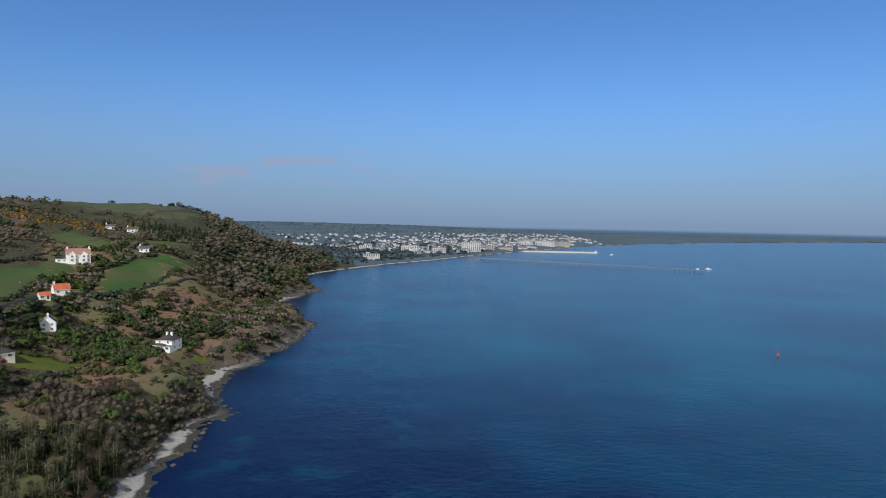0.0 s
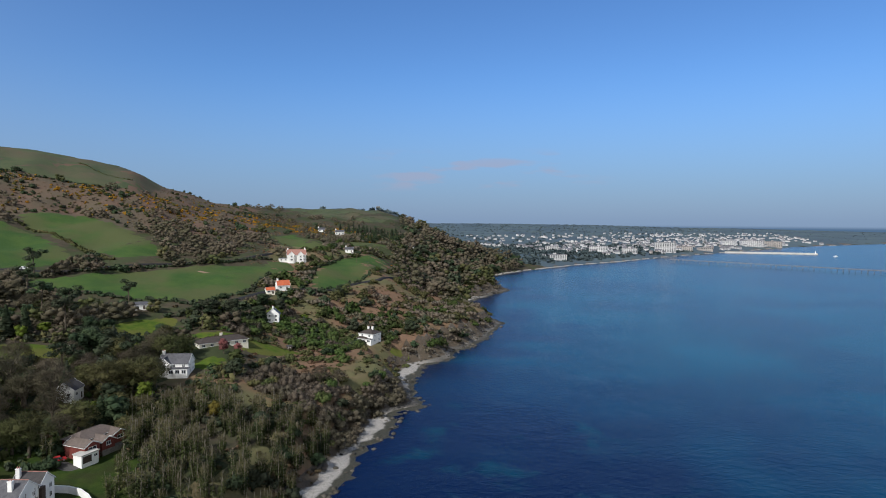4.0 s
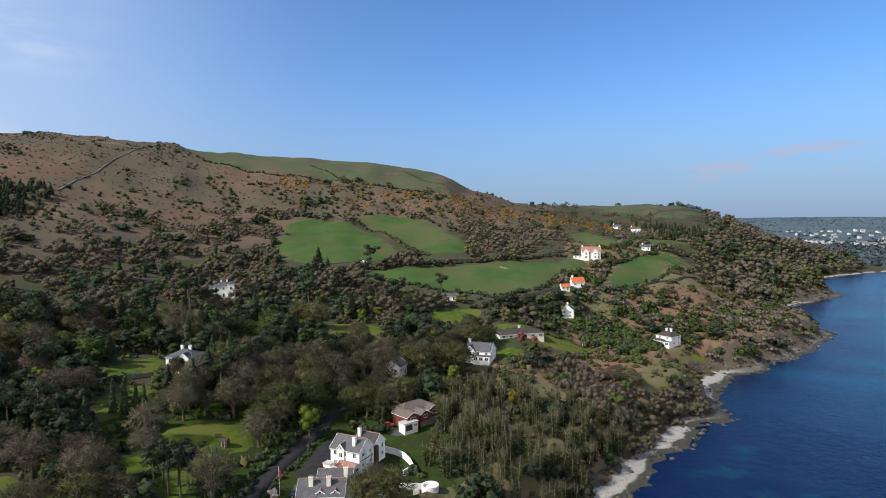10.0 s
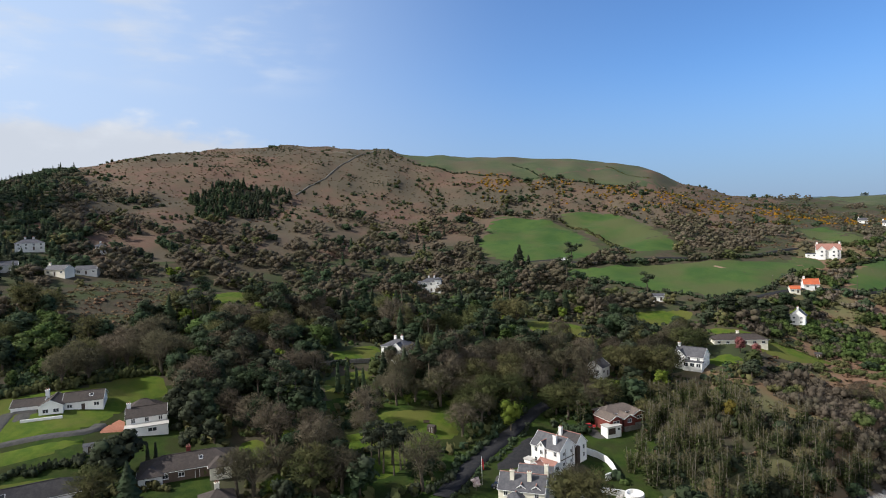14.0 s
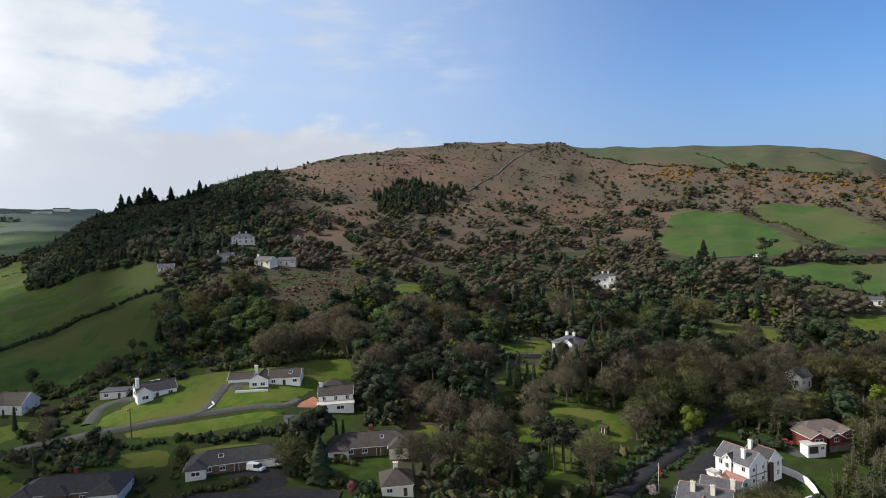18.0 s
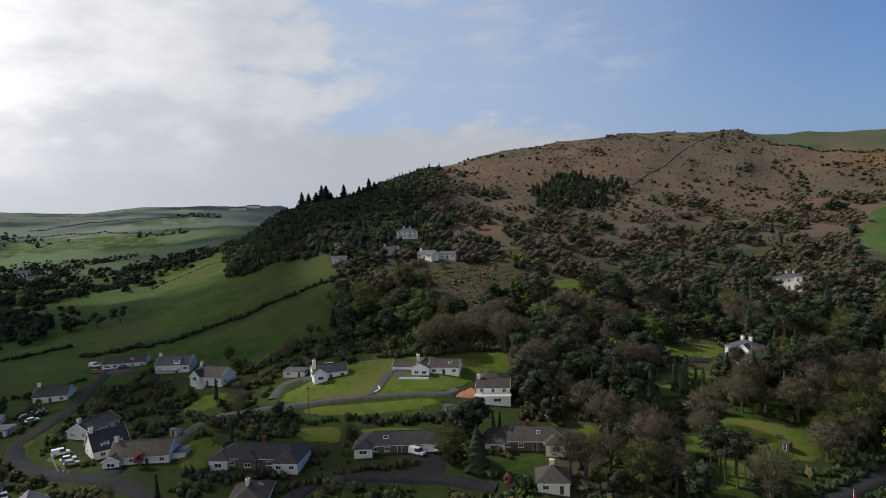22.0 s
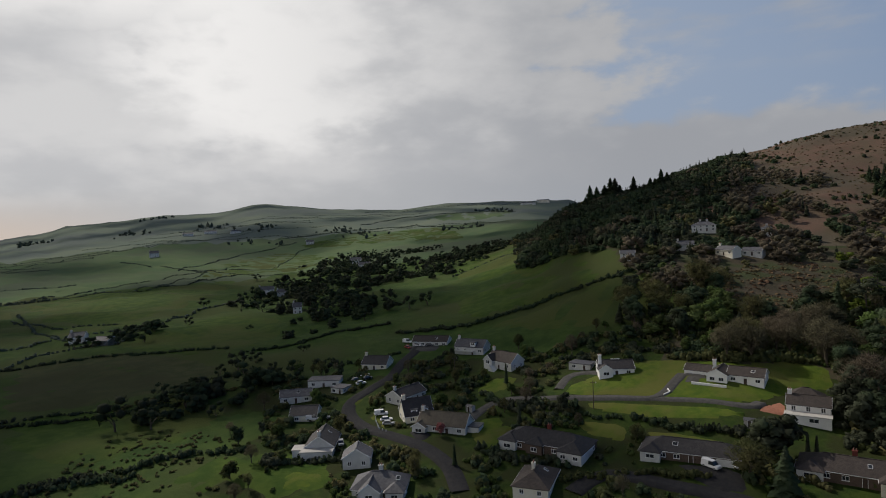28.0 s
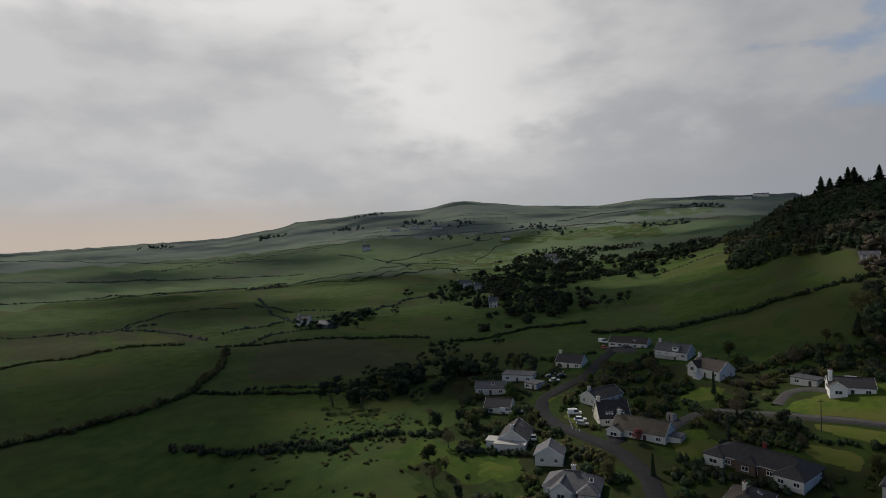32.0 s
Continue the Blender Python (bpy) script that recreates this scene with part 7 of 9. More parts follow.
BROWN_WOOD = [(-446, 462), (-340, 395), (-298, 448), (-310, 520), (-334, 548), (-427, 579), (-465, 530)]
BLUFF_WOOD = [(-172, 131), (-150, 152), (-168, 172), (-158, 200), (-128, 206), (-106, 204), (-98, 168), (-97, 134), (-112, 122), (-128, 119), (-146, 130)]


LANE_TREES = [(-186, 66), (-212, 96), (-222, 150), (-182, 168), (-150, 126), (-138, 70)]


def wooded(x, y):
    b, r, m = bearing(x, y), np.hypot(x, y), moorward(x, y)
    out = np.zeros(x.shape)
    out[(b > 36) & (b < 97) & (m < 1.0) & (r > 150)] = 0.92
    out = np.where((b > 36) & (b < 93) & (m > 0.72), out * smooth(-0.95 + 1.9 * (m - 0.72), -0.35 + 1.9 * (m - 0.72), ripple(x, y, 60, 58) + 0.4 * ripple(x, y, 22, 59)), out)
    out[(b > 93) & (b < 104) & (r > 262) & (r < 420)] = 0.8
    out[(b > 88) & (b <= 95) & (r > 400) & (r < 640)] = 0.9 * smooth(-0.6, 0.3, ripple(x, y, 80, 58))[(b > 88) & (b <= 95) & (r > 400) & (r < 640)]
    out[(b > 93) & (b < 113) & (r > 400 + 8 * np.maximum(b - 104, 0)) & (r < 830)] = 0.95
    out[(b > 10) & (b <= 21) & (r > 560) & (r < 1250)] = 0.62
    out[(b > 19) & (b <= 36) & (r > 560) & (r < 1150)] = 0.16
    out[(b > 19) & (b <= 33) & (r > 560) & (r < 760) & (x > -330)] = 0.4
    out[in_poly(x, y, [(-370, 720), (-335, 860), (-285, 760), (-300, 650)])] = 0.95
    out[in_poly(x, y, BROWN_WOOD)] = 0.97
    out[(b > 24) & (b <= 36) & (r > 300) & (r < 700) & (x < -185)] = 0.20
    out[(b > 26) & (b <= 36) & (r < 300)] = 0.12
    out[(b > 36) & (b < 55) & (m >= 1.0) & (r < 780)] = 0.14
    out[in_poly(x, y, BLUFF_WOOD)] *= 0.12
    return out


def wood_kind(x, y, seed):
    """0 bare, 1 ivy and buds, 2 dark evergreen, 3 mid green, 4 fresh green, 5 conifer."""
    rng = np.random.RandomState(seed)
    b, r = bearing(x, y), np.hypot(x, y)
    u = 0.2 + 0.6 * rng.uniform(0, 1, x.shape) + 0.34 * ripple(x, y, 38, 31) + 0.30 * ripple(x, y, 120, 32)
    k = np.select([u < 0.30, u < 0.50, u < 1.0], [0, 1, 2], 3)
    k = np.where((b > 52) & (b < 92) & (r < 265), np.select([u < 0.36, u < 0.54, u < 1.0], [0, 1, 2], 4), k)
    k = np.where((r > 390) & (b < 95), np.where(ripple(x, y, 70, 34) + 0.8 * rng.uniform(-1, 1, x.shape) > 0.72, 2, np.select([u < 0.78, u < 0.90], [0, 1], 2)), k)
    k = np.where((b > 95) & (r > 400), np.select([u < 0.05, u < 0.15], [0, 1], 2), k)
    k = np.where((b < 36) & (r > 400), np.select([u < 0.66, u < 0.74], [0, 1], 2), k)
    k = np.where((x > -185) & (y > 130), np.select([u < 0.4, u < 0.85, u < 1.1], [0, 1, 2], 3), k)
    k = np.where(in_poly(x, y, [(-370, 720), (-335, 860), (-285, 760), (-300, 650)]), 5, k)
    k = np.where(in_poly(x, y, BROWN_WOOD), 0, k)
    k = np.where((b < 37) & (r > 270) & (r < 520) & (x < -140), np.select([u < 0.20, u < 0.36, u < 0.72], [0, 1, 2], 3), k)
    k = np.where((b > 69) & (b < 92) & (r < 300) & (u > 0.38), 2, k)
    k = np.where(in_poly(x, y, LANE_TREES), np.where(u < 0.6, 0, 1), k)
    w = rng.uniform(0, 1, x.shape)
    k = np.where((k == 2) & (w < np.where((b > 95) & (r > 400), 0.4, 0.12)), 5, k)
    k = np.where((k == 1) & (w < 0.10) & (r < 420) & (r > 235), 4, k)
    k = np.where((k == 2) & (w > 0.82) & (r < 420), 3, k)
    return k


NAMES = ["bare_tree", "ivy_tree", "evergreen_tree", "green_tree", "leafing_tree", "conifer"]
LABELS = ["leafless brown-grey deciduous tree in the wood", "olive tree with ivy and opening buds", "dark evergreen tree with a dense crown",
          "mid-green broadleaf evergreen tree", "fresh yellow-green tree in spring leaf", "tall dark conifer with drooping boughs"]
CROWN = [TWIGS, IVY, EVERGREEN, LAUREL, SPRING, EVERGREEN]


def make(kind, seed, fine):
    if kind == 0:
        return bare_tree(seed, fine)
    if kind == 1:
        t, c = bare_tree(seed, fine * 0.8)
        _, c2 = leafy_tree(seed + 3, fine * 0.6, 8.5, 2.6, 6, 0.26, False)
        v, f, m, o = c2.arrays()
        c.add(v, f, 0, o)
        return t, c
    if kind == 2:
        return leafy_tree(seed, fine, 9.5, 3.5, 8, 0.42)
    if kind == 3:
        return leafy_tree(seed, fine, 7.0, 3.4, 7, 0.40)
    if kind == 4:
        return leafy_tree(seed, fine, 9.0, 3.4, 9, 0.36)
    return conifer(seed, fine, 13.0, 3.3)


NO_TALL = [[(x * (1 - k / math.hypot(x, y)), y * (1 - k / math.hypot(x, y))) for x, y in poly] for poly in LAWNS.values() for k in (7, 14, 21)]
NO_TALL += [[(x * (1 - k / math.hypot(x, y)), y * (1 - k / math.hypot(x, y))) for x, y in poly] for name, poly in FIELDS.items() if name != "skyline_pasture" for k in (9, 20)]
NO_TALL += [[(x * (1 - k / math.hypot(x, y)), y * (1 - k / math.hypot(x, y))) for x, y in poly] for name, poly in OPEN_SLOPE.items() if name != "bracken_bank" for k in (0, 9, 18)]
TX, TY = spots(5, (-860, 60, -330, 1150), 8.2, lambda x, y: np.where((np.hypot(x, y) > 345) & (bearing(x, y) > 36), 0.0, wooded(x, y)))
FX, FY = spots(3, (-720, -150, -330, 600), 8.6, lambda x, y: np.where((np.hypot(x, y) > 345) & (bearing(x, y) > 36), wooded(x, y), 0.0))
TX, TY = np.concatenate([TX, FX]), np.concatenate([TY, FY])
low = np.zeros(len(TX), bool)
for poly in NO_TALL:
    low |= in_poly(TX, TY, poly)
TX, TY = TX[~low], TY[~low]
TK = wood_kind(TX, TY, 6)
TR = np.hypot(TX, TY)
RX, RY = spots(7, (-830, -330, -330, 60), 6.5, lambda x, y: np.where((wooded(x, y) > 0.9) & (np.hypot(x, y) > 395), 0.9 * smooth(90, 98, bearing(x, y) + 4 * ripple(x, y, 90, 57)), 0))
TX, TY, TK = np.concatenate([TX, RX]), np.concatenate([TY, RY]), np.concatenate([TK, np.where(np.arange(len(RX)) % 3 == 0, 5, 2)])
TR = np.hypot(TX, TY)
gap_ok = (TR < 330) | (bearing(TX, TY) > 96) | (np.random.RandomState(9).uniform(0, 1, len(TX)) < np.where(TR < 520, 0.96, 0.9))
TX, TY, TK, TR = TX[gap_ok], TY[gap_ok], TK[gap_ok], TR[gap_ok]
order = np.argsort(TR)
TX, TY, TK, TR = TX[order], TY[order], TK[order], TR[order]

# the nearest trees stand singly
single = np.zeros(len(TX), bool)
for k in range(6):
    mine = np.nonzero((TK == k) & (TR < 330))[0][:{0: 125, 1: 82, 2: 108, 3: 52, 4: 28, 5: 45}[k]]
    single[mine] = True
    models = []
    for v in range(3):
        t, c = make(k, 40 + 7 * k + v, 0.8)
        models.append((soup_mesh("trunk", t, [BARK]), soup_mesh("crown", c, [CROWN[k]])))
    P = placed(60 + k, TX[mine], TY[mine], *((0.8, 1.3) if k == 5 else (1.2, 2.2) if k < 2 else (1.0, 1.8)), (0.62, 0.92))
    for row in P:
        ob = thing(NAMES[k], row[:3], math.degrees(row[3]), LABELS[k], "tree", "trees of the near wood")
        ob.scale = (row[4], row[4], row[4] * row[5])
        tr, cr = models[int(row[6]) % 3]
        for nm, me in (("trunk", tr), ("crown", cr)):
            o = new(nm, me)
            o.parent = ob

for k in range(6):
    for band, (lo, hi, fine) in {"near": (0, 330, 0.3), "middle": (330, 520, 0.15), "upper": (520, 1300, 0.09)}.items():
        mine = np.nonzero((TK == k) & ~single & (TR >= lo) & (TR < hi))[0]
        if not len(mine):
            continue
        temps = [one(*make(k, 70 + 7 * k + v, fine)) for v in range(4)]
        size = (0.55, 1.0) if k == 5 else (0.7, 2.1)
        P = placed(80 + k, TX[mine], TY[mine], *size, (0.7, 1.0) if k == 5 else (0.55, 0.82), 0.3)
        if k < 5 and band != "near":
            P[:, 2] -= 2.6 * P[:, 4] * P[:, 5]
        P[:, 4] *= np.where((bearing(P[:, 0], P[:, 1]) < 36) & (TR[mine] > 520) & (k != 5) & ~in_poly(P[:, 0], P[:, 1], BROWN_WOOD), np.where(bearing(P[:, 0], P[:, 1]) < 21, 1.6, 0.9), 1.0)
        me = scatter_mesh("woodland", temps, P, [BARK, CROWN[k]])
        tagged(new(NAMES[k].replace("_tree", "") + "_woodland", me), LABELS[k].replace("tree", "trees") + " covering the slope", "woodland", kind="stuff")


def brush(name, label, seed, box_, gap, want, mat, lo, hi, fine, tall=(0.8, 1.2), wide=1.6, high=1.8, size=0.34):
    x, y = spots(seed, box_, gap, want, 8 if name.startswith("coast") else 14)
    if not len(x):
        return
    temps = []
    for v in range(4):
        temps.append(shrub(seed + v, fine, wide, high, size).arrays())
    tagged(new(name, scatter_mesh(name, temps, placed(seed, x, y, lo, hi, tall, 0.1), [mat])), label, "shrubs", kind="stuff")


def clumps(x, y, size, seed, a=0.0, b=0.6):
    return smooth(a, b, ripple(x, y, size, seed))


def moor_shrubs(x, y):
    b, m = bearing(x, y), moorward(x, y)
    return np.where((b > 34) & (b < 97) & (m > 0.98), 0.012 + 0.75 * np.exp(-((m - 1) / 0.15) ** 2) * clumps(x, y, 60, 41, -0.1) + 0.4 * clumps(x, y, 55, 48, 0.5, 1.0), 0) * (np.hypot(x, y) < 1000)


def gorse_band(x, y):
    b, r = bearing(x, y), np.hypot(x, y)
    band = np.exp(-((r - np.interp(b, [22, 26, 31, 34, 37, 41, 45, 53, 64], [560, 800, 796, 780, 758, 734, 744, 770, 760])) / 55) ** 2)
    return np.where((b > 24) & (b < 60), band * clumps(x, y, 44, 43, -0.25, 0.25) * 0.95, 0) + np.where((x < -218) & (x > -250) & (y > 505) & (y < 600), 0.5 * clumps(x, y, 20, 44), 0)


GREEN_BANK = [(-240, 286), (-212, 300), (-203, 334), (-172, 348), (-148, 332), (-150, 288), (-165, 297), (-180, 299), (-206, 284), (-222, 268)]
BARE_BANK = [(-160, 228), (-158, 246), (-134, 248), (-118, 252), (-116, 284), (-100, 280), (-96, 240), (-100, 205), (-120, 208), (-138, 214)]


def on_slope(x, y):
    """The coastal slope north of the bluff wood, without its open banks."""
    b = bearing(x, y)
    out = (b < 37.5 + 3 * ripple(x, y, 40, 61)) & (y > 185) & (y < 960) & (x > -330) & (inland(x, y) < 170)
    for poly in OPEN_SLOPE.values():
        out &= ~in_poly(x, y, poly)
    return out


def green_bushes(x, y):
    near = np.where(y < 400, 0.42, 0.22)
    return np.where(in_poly(x, y, GREEN_BANK), 0.95, near * on_slope(x, y) * clumps(x, y, 50, 62, 0.05, 0.5))


def bare_bushes(x, y):
    return np.where(in_poly(x, y, BARE_BANK), 0.92, 0.5 * on_slope(x, y) * clumps(x, y, 60, 63, -0.1, 0.5))


def olive_bushes(x, y):
    few = np.where(in_poly(x, y, OPEN_SLOPE["bracken_bank"]) | in_poly(x, y, OPEN_SLOPE["veranda_clearing"]), np.where(y > 230, 0.25, 0.07), 0.0)
    return np.where(in_poly(x, y, GREEN_BANK) | in_poly(x, y, BARE_BANK), 0.16, 0.55 * on_slope(x, y) * clumps(x, y, 42, 64, -0.3, 0.6) + few)


def dark_bushes(x, y):
    return np.where(in_poly(x, y, GREEN_BANK), 0.22, 0.12 * on_slope(x, y) * (y < 420)) + np.where(in_poly(x, y, BLUFF_WOOD), 0.35, 0.0)


def coast_scrub(x, y):
    b, s = bearing(x, y), inland(x, y)
    return np.where((b < 38) & (y < 900) & (s > 7), 0.05 + 0.4 * (s < 30) * (y > 330) + 0.6 * clumps(x, y, 45, 45, -0.1, 0.7), 0)


def heath(x, y):
    b, s = bearing(x, y), inland(x, y)
    return np.where((b < 36) & (y < 800) & (s > 14), 0.85 * clumps(x, y, 40, 46, -1.0, 0.1), 0) + np.where((b > 36) & (b < 95) & (moorward(x, y) > 0.97) & (np.hypot(x, y) < 930), 0.45, 0)


def garden(x, y):
    b, r = bearing(x, y), np.hypot(x, y)
    return np.where((b > 84) & (b < 137) & (r > 140) & (r < 272), 0.85 * clumps(x, y, 22, 47, -0.55, 0.5), 0)


def valley_copse(x, y):
    out = np.zeros(np.shape(x))
    for cx, cy, r in [(-420, -400, 45), (-370, -330, 40), (-330, -270, 35), (-470, -360, 40), (-520, -330, 45), (-176, -214, 26), (-196, -203, 24), (-150, -205, 22), (-150, -172, 16), (-140, -160, 12), (-600, -480, 60), (-640, -330, 60), (-233, -370, 14), (-560, -430, 42), (-500, -440, 34), (-255, -372, 14), (-210, -372, 10), (-700, -540, 40), (-780, -480, 50)]:
        out = np.maximum(out, np.exp(-((x - cx) ** 2 + (y - cy) ** 2) / (2 * (r * 0.6) ** 2)))
    return out * 0.8


def under_wood(x, y):
    return np.where((wooded(x, y) > 0.4) & (np.hypot(x, y) < 340), 0.85, 0)


brush("undergrowth", "tangled olive undergrowth between the trees", 104, (-345, -90, -60, 345), 4.0, under_wood, IVY, 0.7, 1.5, 0.13, (0.7, 1.4))
brush("holly", "dark evergreen undergrowth between the trees", 107, (-345, -90, -60, 345), 5.0, under_wood, EVERGREEN, 0.6, 1.4, 0.3, (0.8, 1.5))
brush("laurels", "mid-green evergreen undergrowth between the trees", 109, (-345, -90, -60, 345), 7.0, under_wood, LAUREL, 0.5, 1.2, 0.4, (0.8, 1.4))
LAND = (-1000, 60, -330, 1000)
brush("moor_scrub", "dark low bushes scattered over the bracken moor", 101, LAND, 8.0, moor_shrubs, EVERGREEN, 0.9, 2.1, 0.4)
brush("moor_thorn", "grey-brown thorn bushes on the moor edge", 111, LAND, 9.0, moor_shrubs, IVY, 0.8, 2.0, 0.4)
brush("gorse", "gorse bushes in orange-yellow flower", 121, LAND, 5.0, gorse_band, GORSE, 0.7, 1.5, 0.3)


def wide_bush(seed, fine, leafy):
    """A low spreading bush of many lumps, about 6 m across and 3.5 m high."""
    rng = np.random.RandomState(seed)
    c = Soup()
    lumps = 9 if fine > 0.5 else 6
    for k in range(lumps):
        a, r = k * 2.4 + rng.uniform(-0.4, 0.4), 2.3 * math.sqrt(k / lumps)
        centre = np.array((math.cos(a) * r, math.sin(a) * r, rng.uniform(0.9, 2.3) * (1.15 - 0.2 * r)))
        rad = np.array((1.25, 1.25, 1.15)) * rng.uniform(0.75, 1.25)
        core(c, rng, centre, rad * (0.72 if leafy else 0.6), 0)
        if leafy:
            leaves(c, rng, centre, rad, int(62 * fine) + 6, 0.22 / fine ** 0.5, 0, 0.72)
        else:
            twigs(c, rng, centre, rad * 1.08, int(100 * fine) + 8, 0.85, 0.045 / fine ** 0.6, 0, 0.4)
    return c


for k, (title, label, want, gap, leafy, mat, lo, hi) in enumerate((
        ("bare_bushes", "grey-brown leafless bushes massed on the coastal slope", bare_bushes, 5.2, False, PALETWIGS, 0.8, 1.5),
        ("green_bushes", "rounded mid-green evergreen bushes on the coastal slope", green_bushes, 5.0, True, LAUREL, 0.7, 1.4),
        ("olive_bushes", "olive-green scrub bushes on the coastal slope", olive_bushes, 5.6, True, IVY, 0.5, 1.15),
        ("dark_bushes", "dark evergreen bushes on the coastal slope", dark_bushes, 6.4, True, EVERGREEN, 0.7, 1.5))):
    x, y = spots(950 + k, (-330, -85, 110, 960), gap, want, 7)
    P = placed(955 + k, x, y, lo, hi, (0.75, 1.2), 0.3)
    P[:, 4] *= np.where(y > 352, 1.25, np.where(in_poly(x, y, BARE_BANK) & (k == 0), 1.35, 1.0))
    for band, part_, fine in (("near", y < 352, 0.7), ("far", y >= 352, 0.16)):
        temps = [wide_bush(960 + 11 * k + v, fine, leafy).arrays() for v in range(4)]
        tagged(new(title, scatter_mesh(title, temps, P[part_], [mat])), label, "shrubs", kind="stuff")
brush("coast_bramble", "brown bramble and bracken on the coastal slope", 141, (-330, -90, 100, 950), 4.2, lambda x, y: np.where(y < 352, np.minimum(0.8, coast_scrub(x, y) + 0.12), 0.0), HEATHER, 0.7, 1.5, 0.12, (0.35, 0.6))
brush("bracken_tufts", "dead brown bracken in low tufts", 151, (-900, -90, -100, 900), 5.2, heath, HEATHER, 0.7, 1.4, 0.12, (0.5, 0.9), 1.5, 0.9)
brush("garden_shrubs", "clipped and rambling garden shrubs round the bungalows", 161, (-290, -90, -230, 40), 2.6, garden, LAUREL, 0.45, 1.1, 0.35)
brush("garden_conifers", "dark garden bushes round the bungalows", 171, (-290, -90, -230, 40), 3.6, garden, EVERGREEN, 0.6, 1.7, 0.6)
brush("garden_twigs", "leafless olive garden bushes", 181, (-290, -90, -230, 40), 4.2, garden, IVY, 0.6, 1.6, 0.5)


def estate_trees(x, y):
    b, r = bearing(x, y), np.hypot(x, y)
    return np.where((b > 84) & (b < 140) & (r > 145) & (r < 285), 0.55, 0)


EX, EY = spots(185, (-290, -80, -240, 60), 9.0, estate_trees)
for k, mat in ((0, TWIGS), (2, EVERGREEN), (3, LAUREL), (1, IVY)):
    mine = np.arange(len(EX)) % 4 == (0, 2, 3, 1).index(k)
    t, c = make(k, 640 + k, 1.0)
    pair = (soup_mesh("trunk", t, [BARK]), soup_mesh("crown", c, [mat]))
    for row in placed(186 + k, EX[mine], EY[mine], 0.4, 0.85):
        ob = thing("garden_tree", row[:3], math.degrees(row[3]), LABELS[k].replace(" in the wood", "").replace(" with a dense crown", "") + " in a bungalow garden", "tree", "garden trees")
        ob.scale = (row[4], row[4], row[4] * row[5])
        for nm, me in zip(("trunk", "crown"), pair):
            o = new(nm, me)
            o.parent = ob

CX, CY = spots(191, (-760, -60, -620, -180), 6.6, valley_copse)
P = placed(192, CX, CY, 0.8, 1.8, (0.6, 1.0), 2.4)
temps = [one(*make((2, 0, 2, 3, 0)[v], 300 + v, 0.09)) for v in range(5)]
tagged(new("valley_copse", scatter_mesh("valley_copse", temps, P, [BARK, EVERGREEN])), "dark clumps of trees round the valley hamlet", "woodland", kind="stuff")

# foliage lightened in its base colour to imitate haze on far slopes
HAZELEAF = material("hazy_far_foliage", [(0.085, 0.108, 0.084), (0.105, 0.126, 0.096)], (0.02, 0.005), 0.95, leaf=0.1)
HEDGE_SHRUBS = [shrub(400 + v, 0.16, 1.3, 1.7, 0.32).arrays() for v in range(4)]
NEAR_SHRUBS = [shrub(410 + v, 0.36, 1.5, 1.6, 0.24).arrays() for v in range(4)]
for k, (line, tall) in enumerate(HEDGES):
    p = np.array(line)
    d = np.concatenate([[0], np.cumsum(np.hypot(*np.diff(p, axis=0).T))])
    far = np.hypot(*p.mean(0)) > 420
    t = np.arange(0, d[-1], 2.6 if far else 1.5)
    x, y = np.interp(t, d, p[:, 0]), np.interp(t, d, p[:, 1])
    x, y = x + 1.2 * ripple(x, y, 9, k), y + 1.2 * ripple(x, y, 9, k + 1)
    P = placed(200 + k, x, y, tall * (0.45 if far else 0.55), tall * 0.8, (0.7, 1.1) if far else (0.8, 1.3), 0.15)
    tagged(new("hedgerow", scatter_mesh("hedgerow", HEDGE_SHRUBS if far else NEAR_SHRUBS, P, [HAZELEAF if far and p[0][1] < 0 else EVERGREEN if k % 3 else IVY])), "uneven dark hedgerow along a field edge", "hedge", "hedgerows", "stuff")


HEATH_SPOTS = [(-826, 106, 20), (-746, 98, 16), (-763, 142, 18), (-830, 187, 22), (-762, 297, 20), (-792, 333, 24), (-778, 279, 20), (-700, 240, 14), (-668, 262, 12), (-690, 190, 10), (-650, 232, 9), (-720, 320, 14)]


def heather(x, y):
    out = np.zeros(np.shape(x))
    for cx, cy, r in HEATH_SPOTS:
        out = np.maximum(out, np.exp(-(((x - cx) ** 2 + (y - cy) ** 2) / (r * r)) ** 2))
    return 0.85 * out


brush("heather", "dark patches of heather on the moor top", 176, (-870, -620, 70, 370), 3.6, heather, EVERGREEN, 0.7, 1.3, 0.1, (0.4, 0.7), 1.6, 1.0)


# conifers that stand up from the ridge, and a dark plantation on the moor's edge
for k, (b, r, size) in enumerate([(99.6, 640, 0.9), (100.1, 635, 1.0), (100.6, 640, 0.95), (101.0, 645, 0.8), (102.4, 640, 0.95), (103.6, 640, 1.0), (104.0, 632, 1.15), (104.4, 640, 1.05),
                                  (104.9, 636, 1.1), (105.6, 630, 0.85), (106.2, 628, 0.9), (106.6, 622, 0.7), (108.0, 610, 0.6)]):
    x, y = -r * math.sin(radians(b)), r * math.cos(radians(b))
    if k < 3:
        t, c = conifer(500 + k, 0.9, 12, 3.4)
        models = (models if k else []) + [(soup_mesh("trunk", t, [BARK]), soup_mesh("crown", c, [EVERGREEN]))]
    ob = thing("ridge_conifer", (x, y, float(ground(x, y))), 40 * k, "tall dark conifer standing above the ridge wood", "tree", "conifers on the ridge")
    ob.scale = (size * 2.2, size * 2.2, size * (1.35 + 0.35 * math.sin(2.1 * k)))
    for nm, me in zip(("trunk", "crown"), models[k % 3]):
        o = new(nm, me)
        o.parent = ob


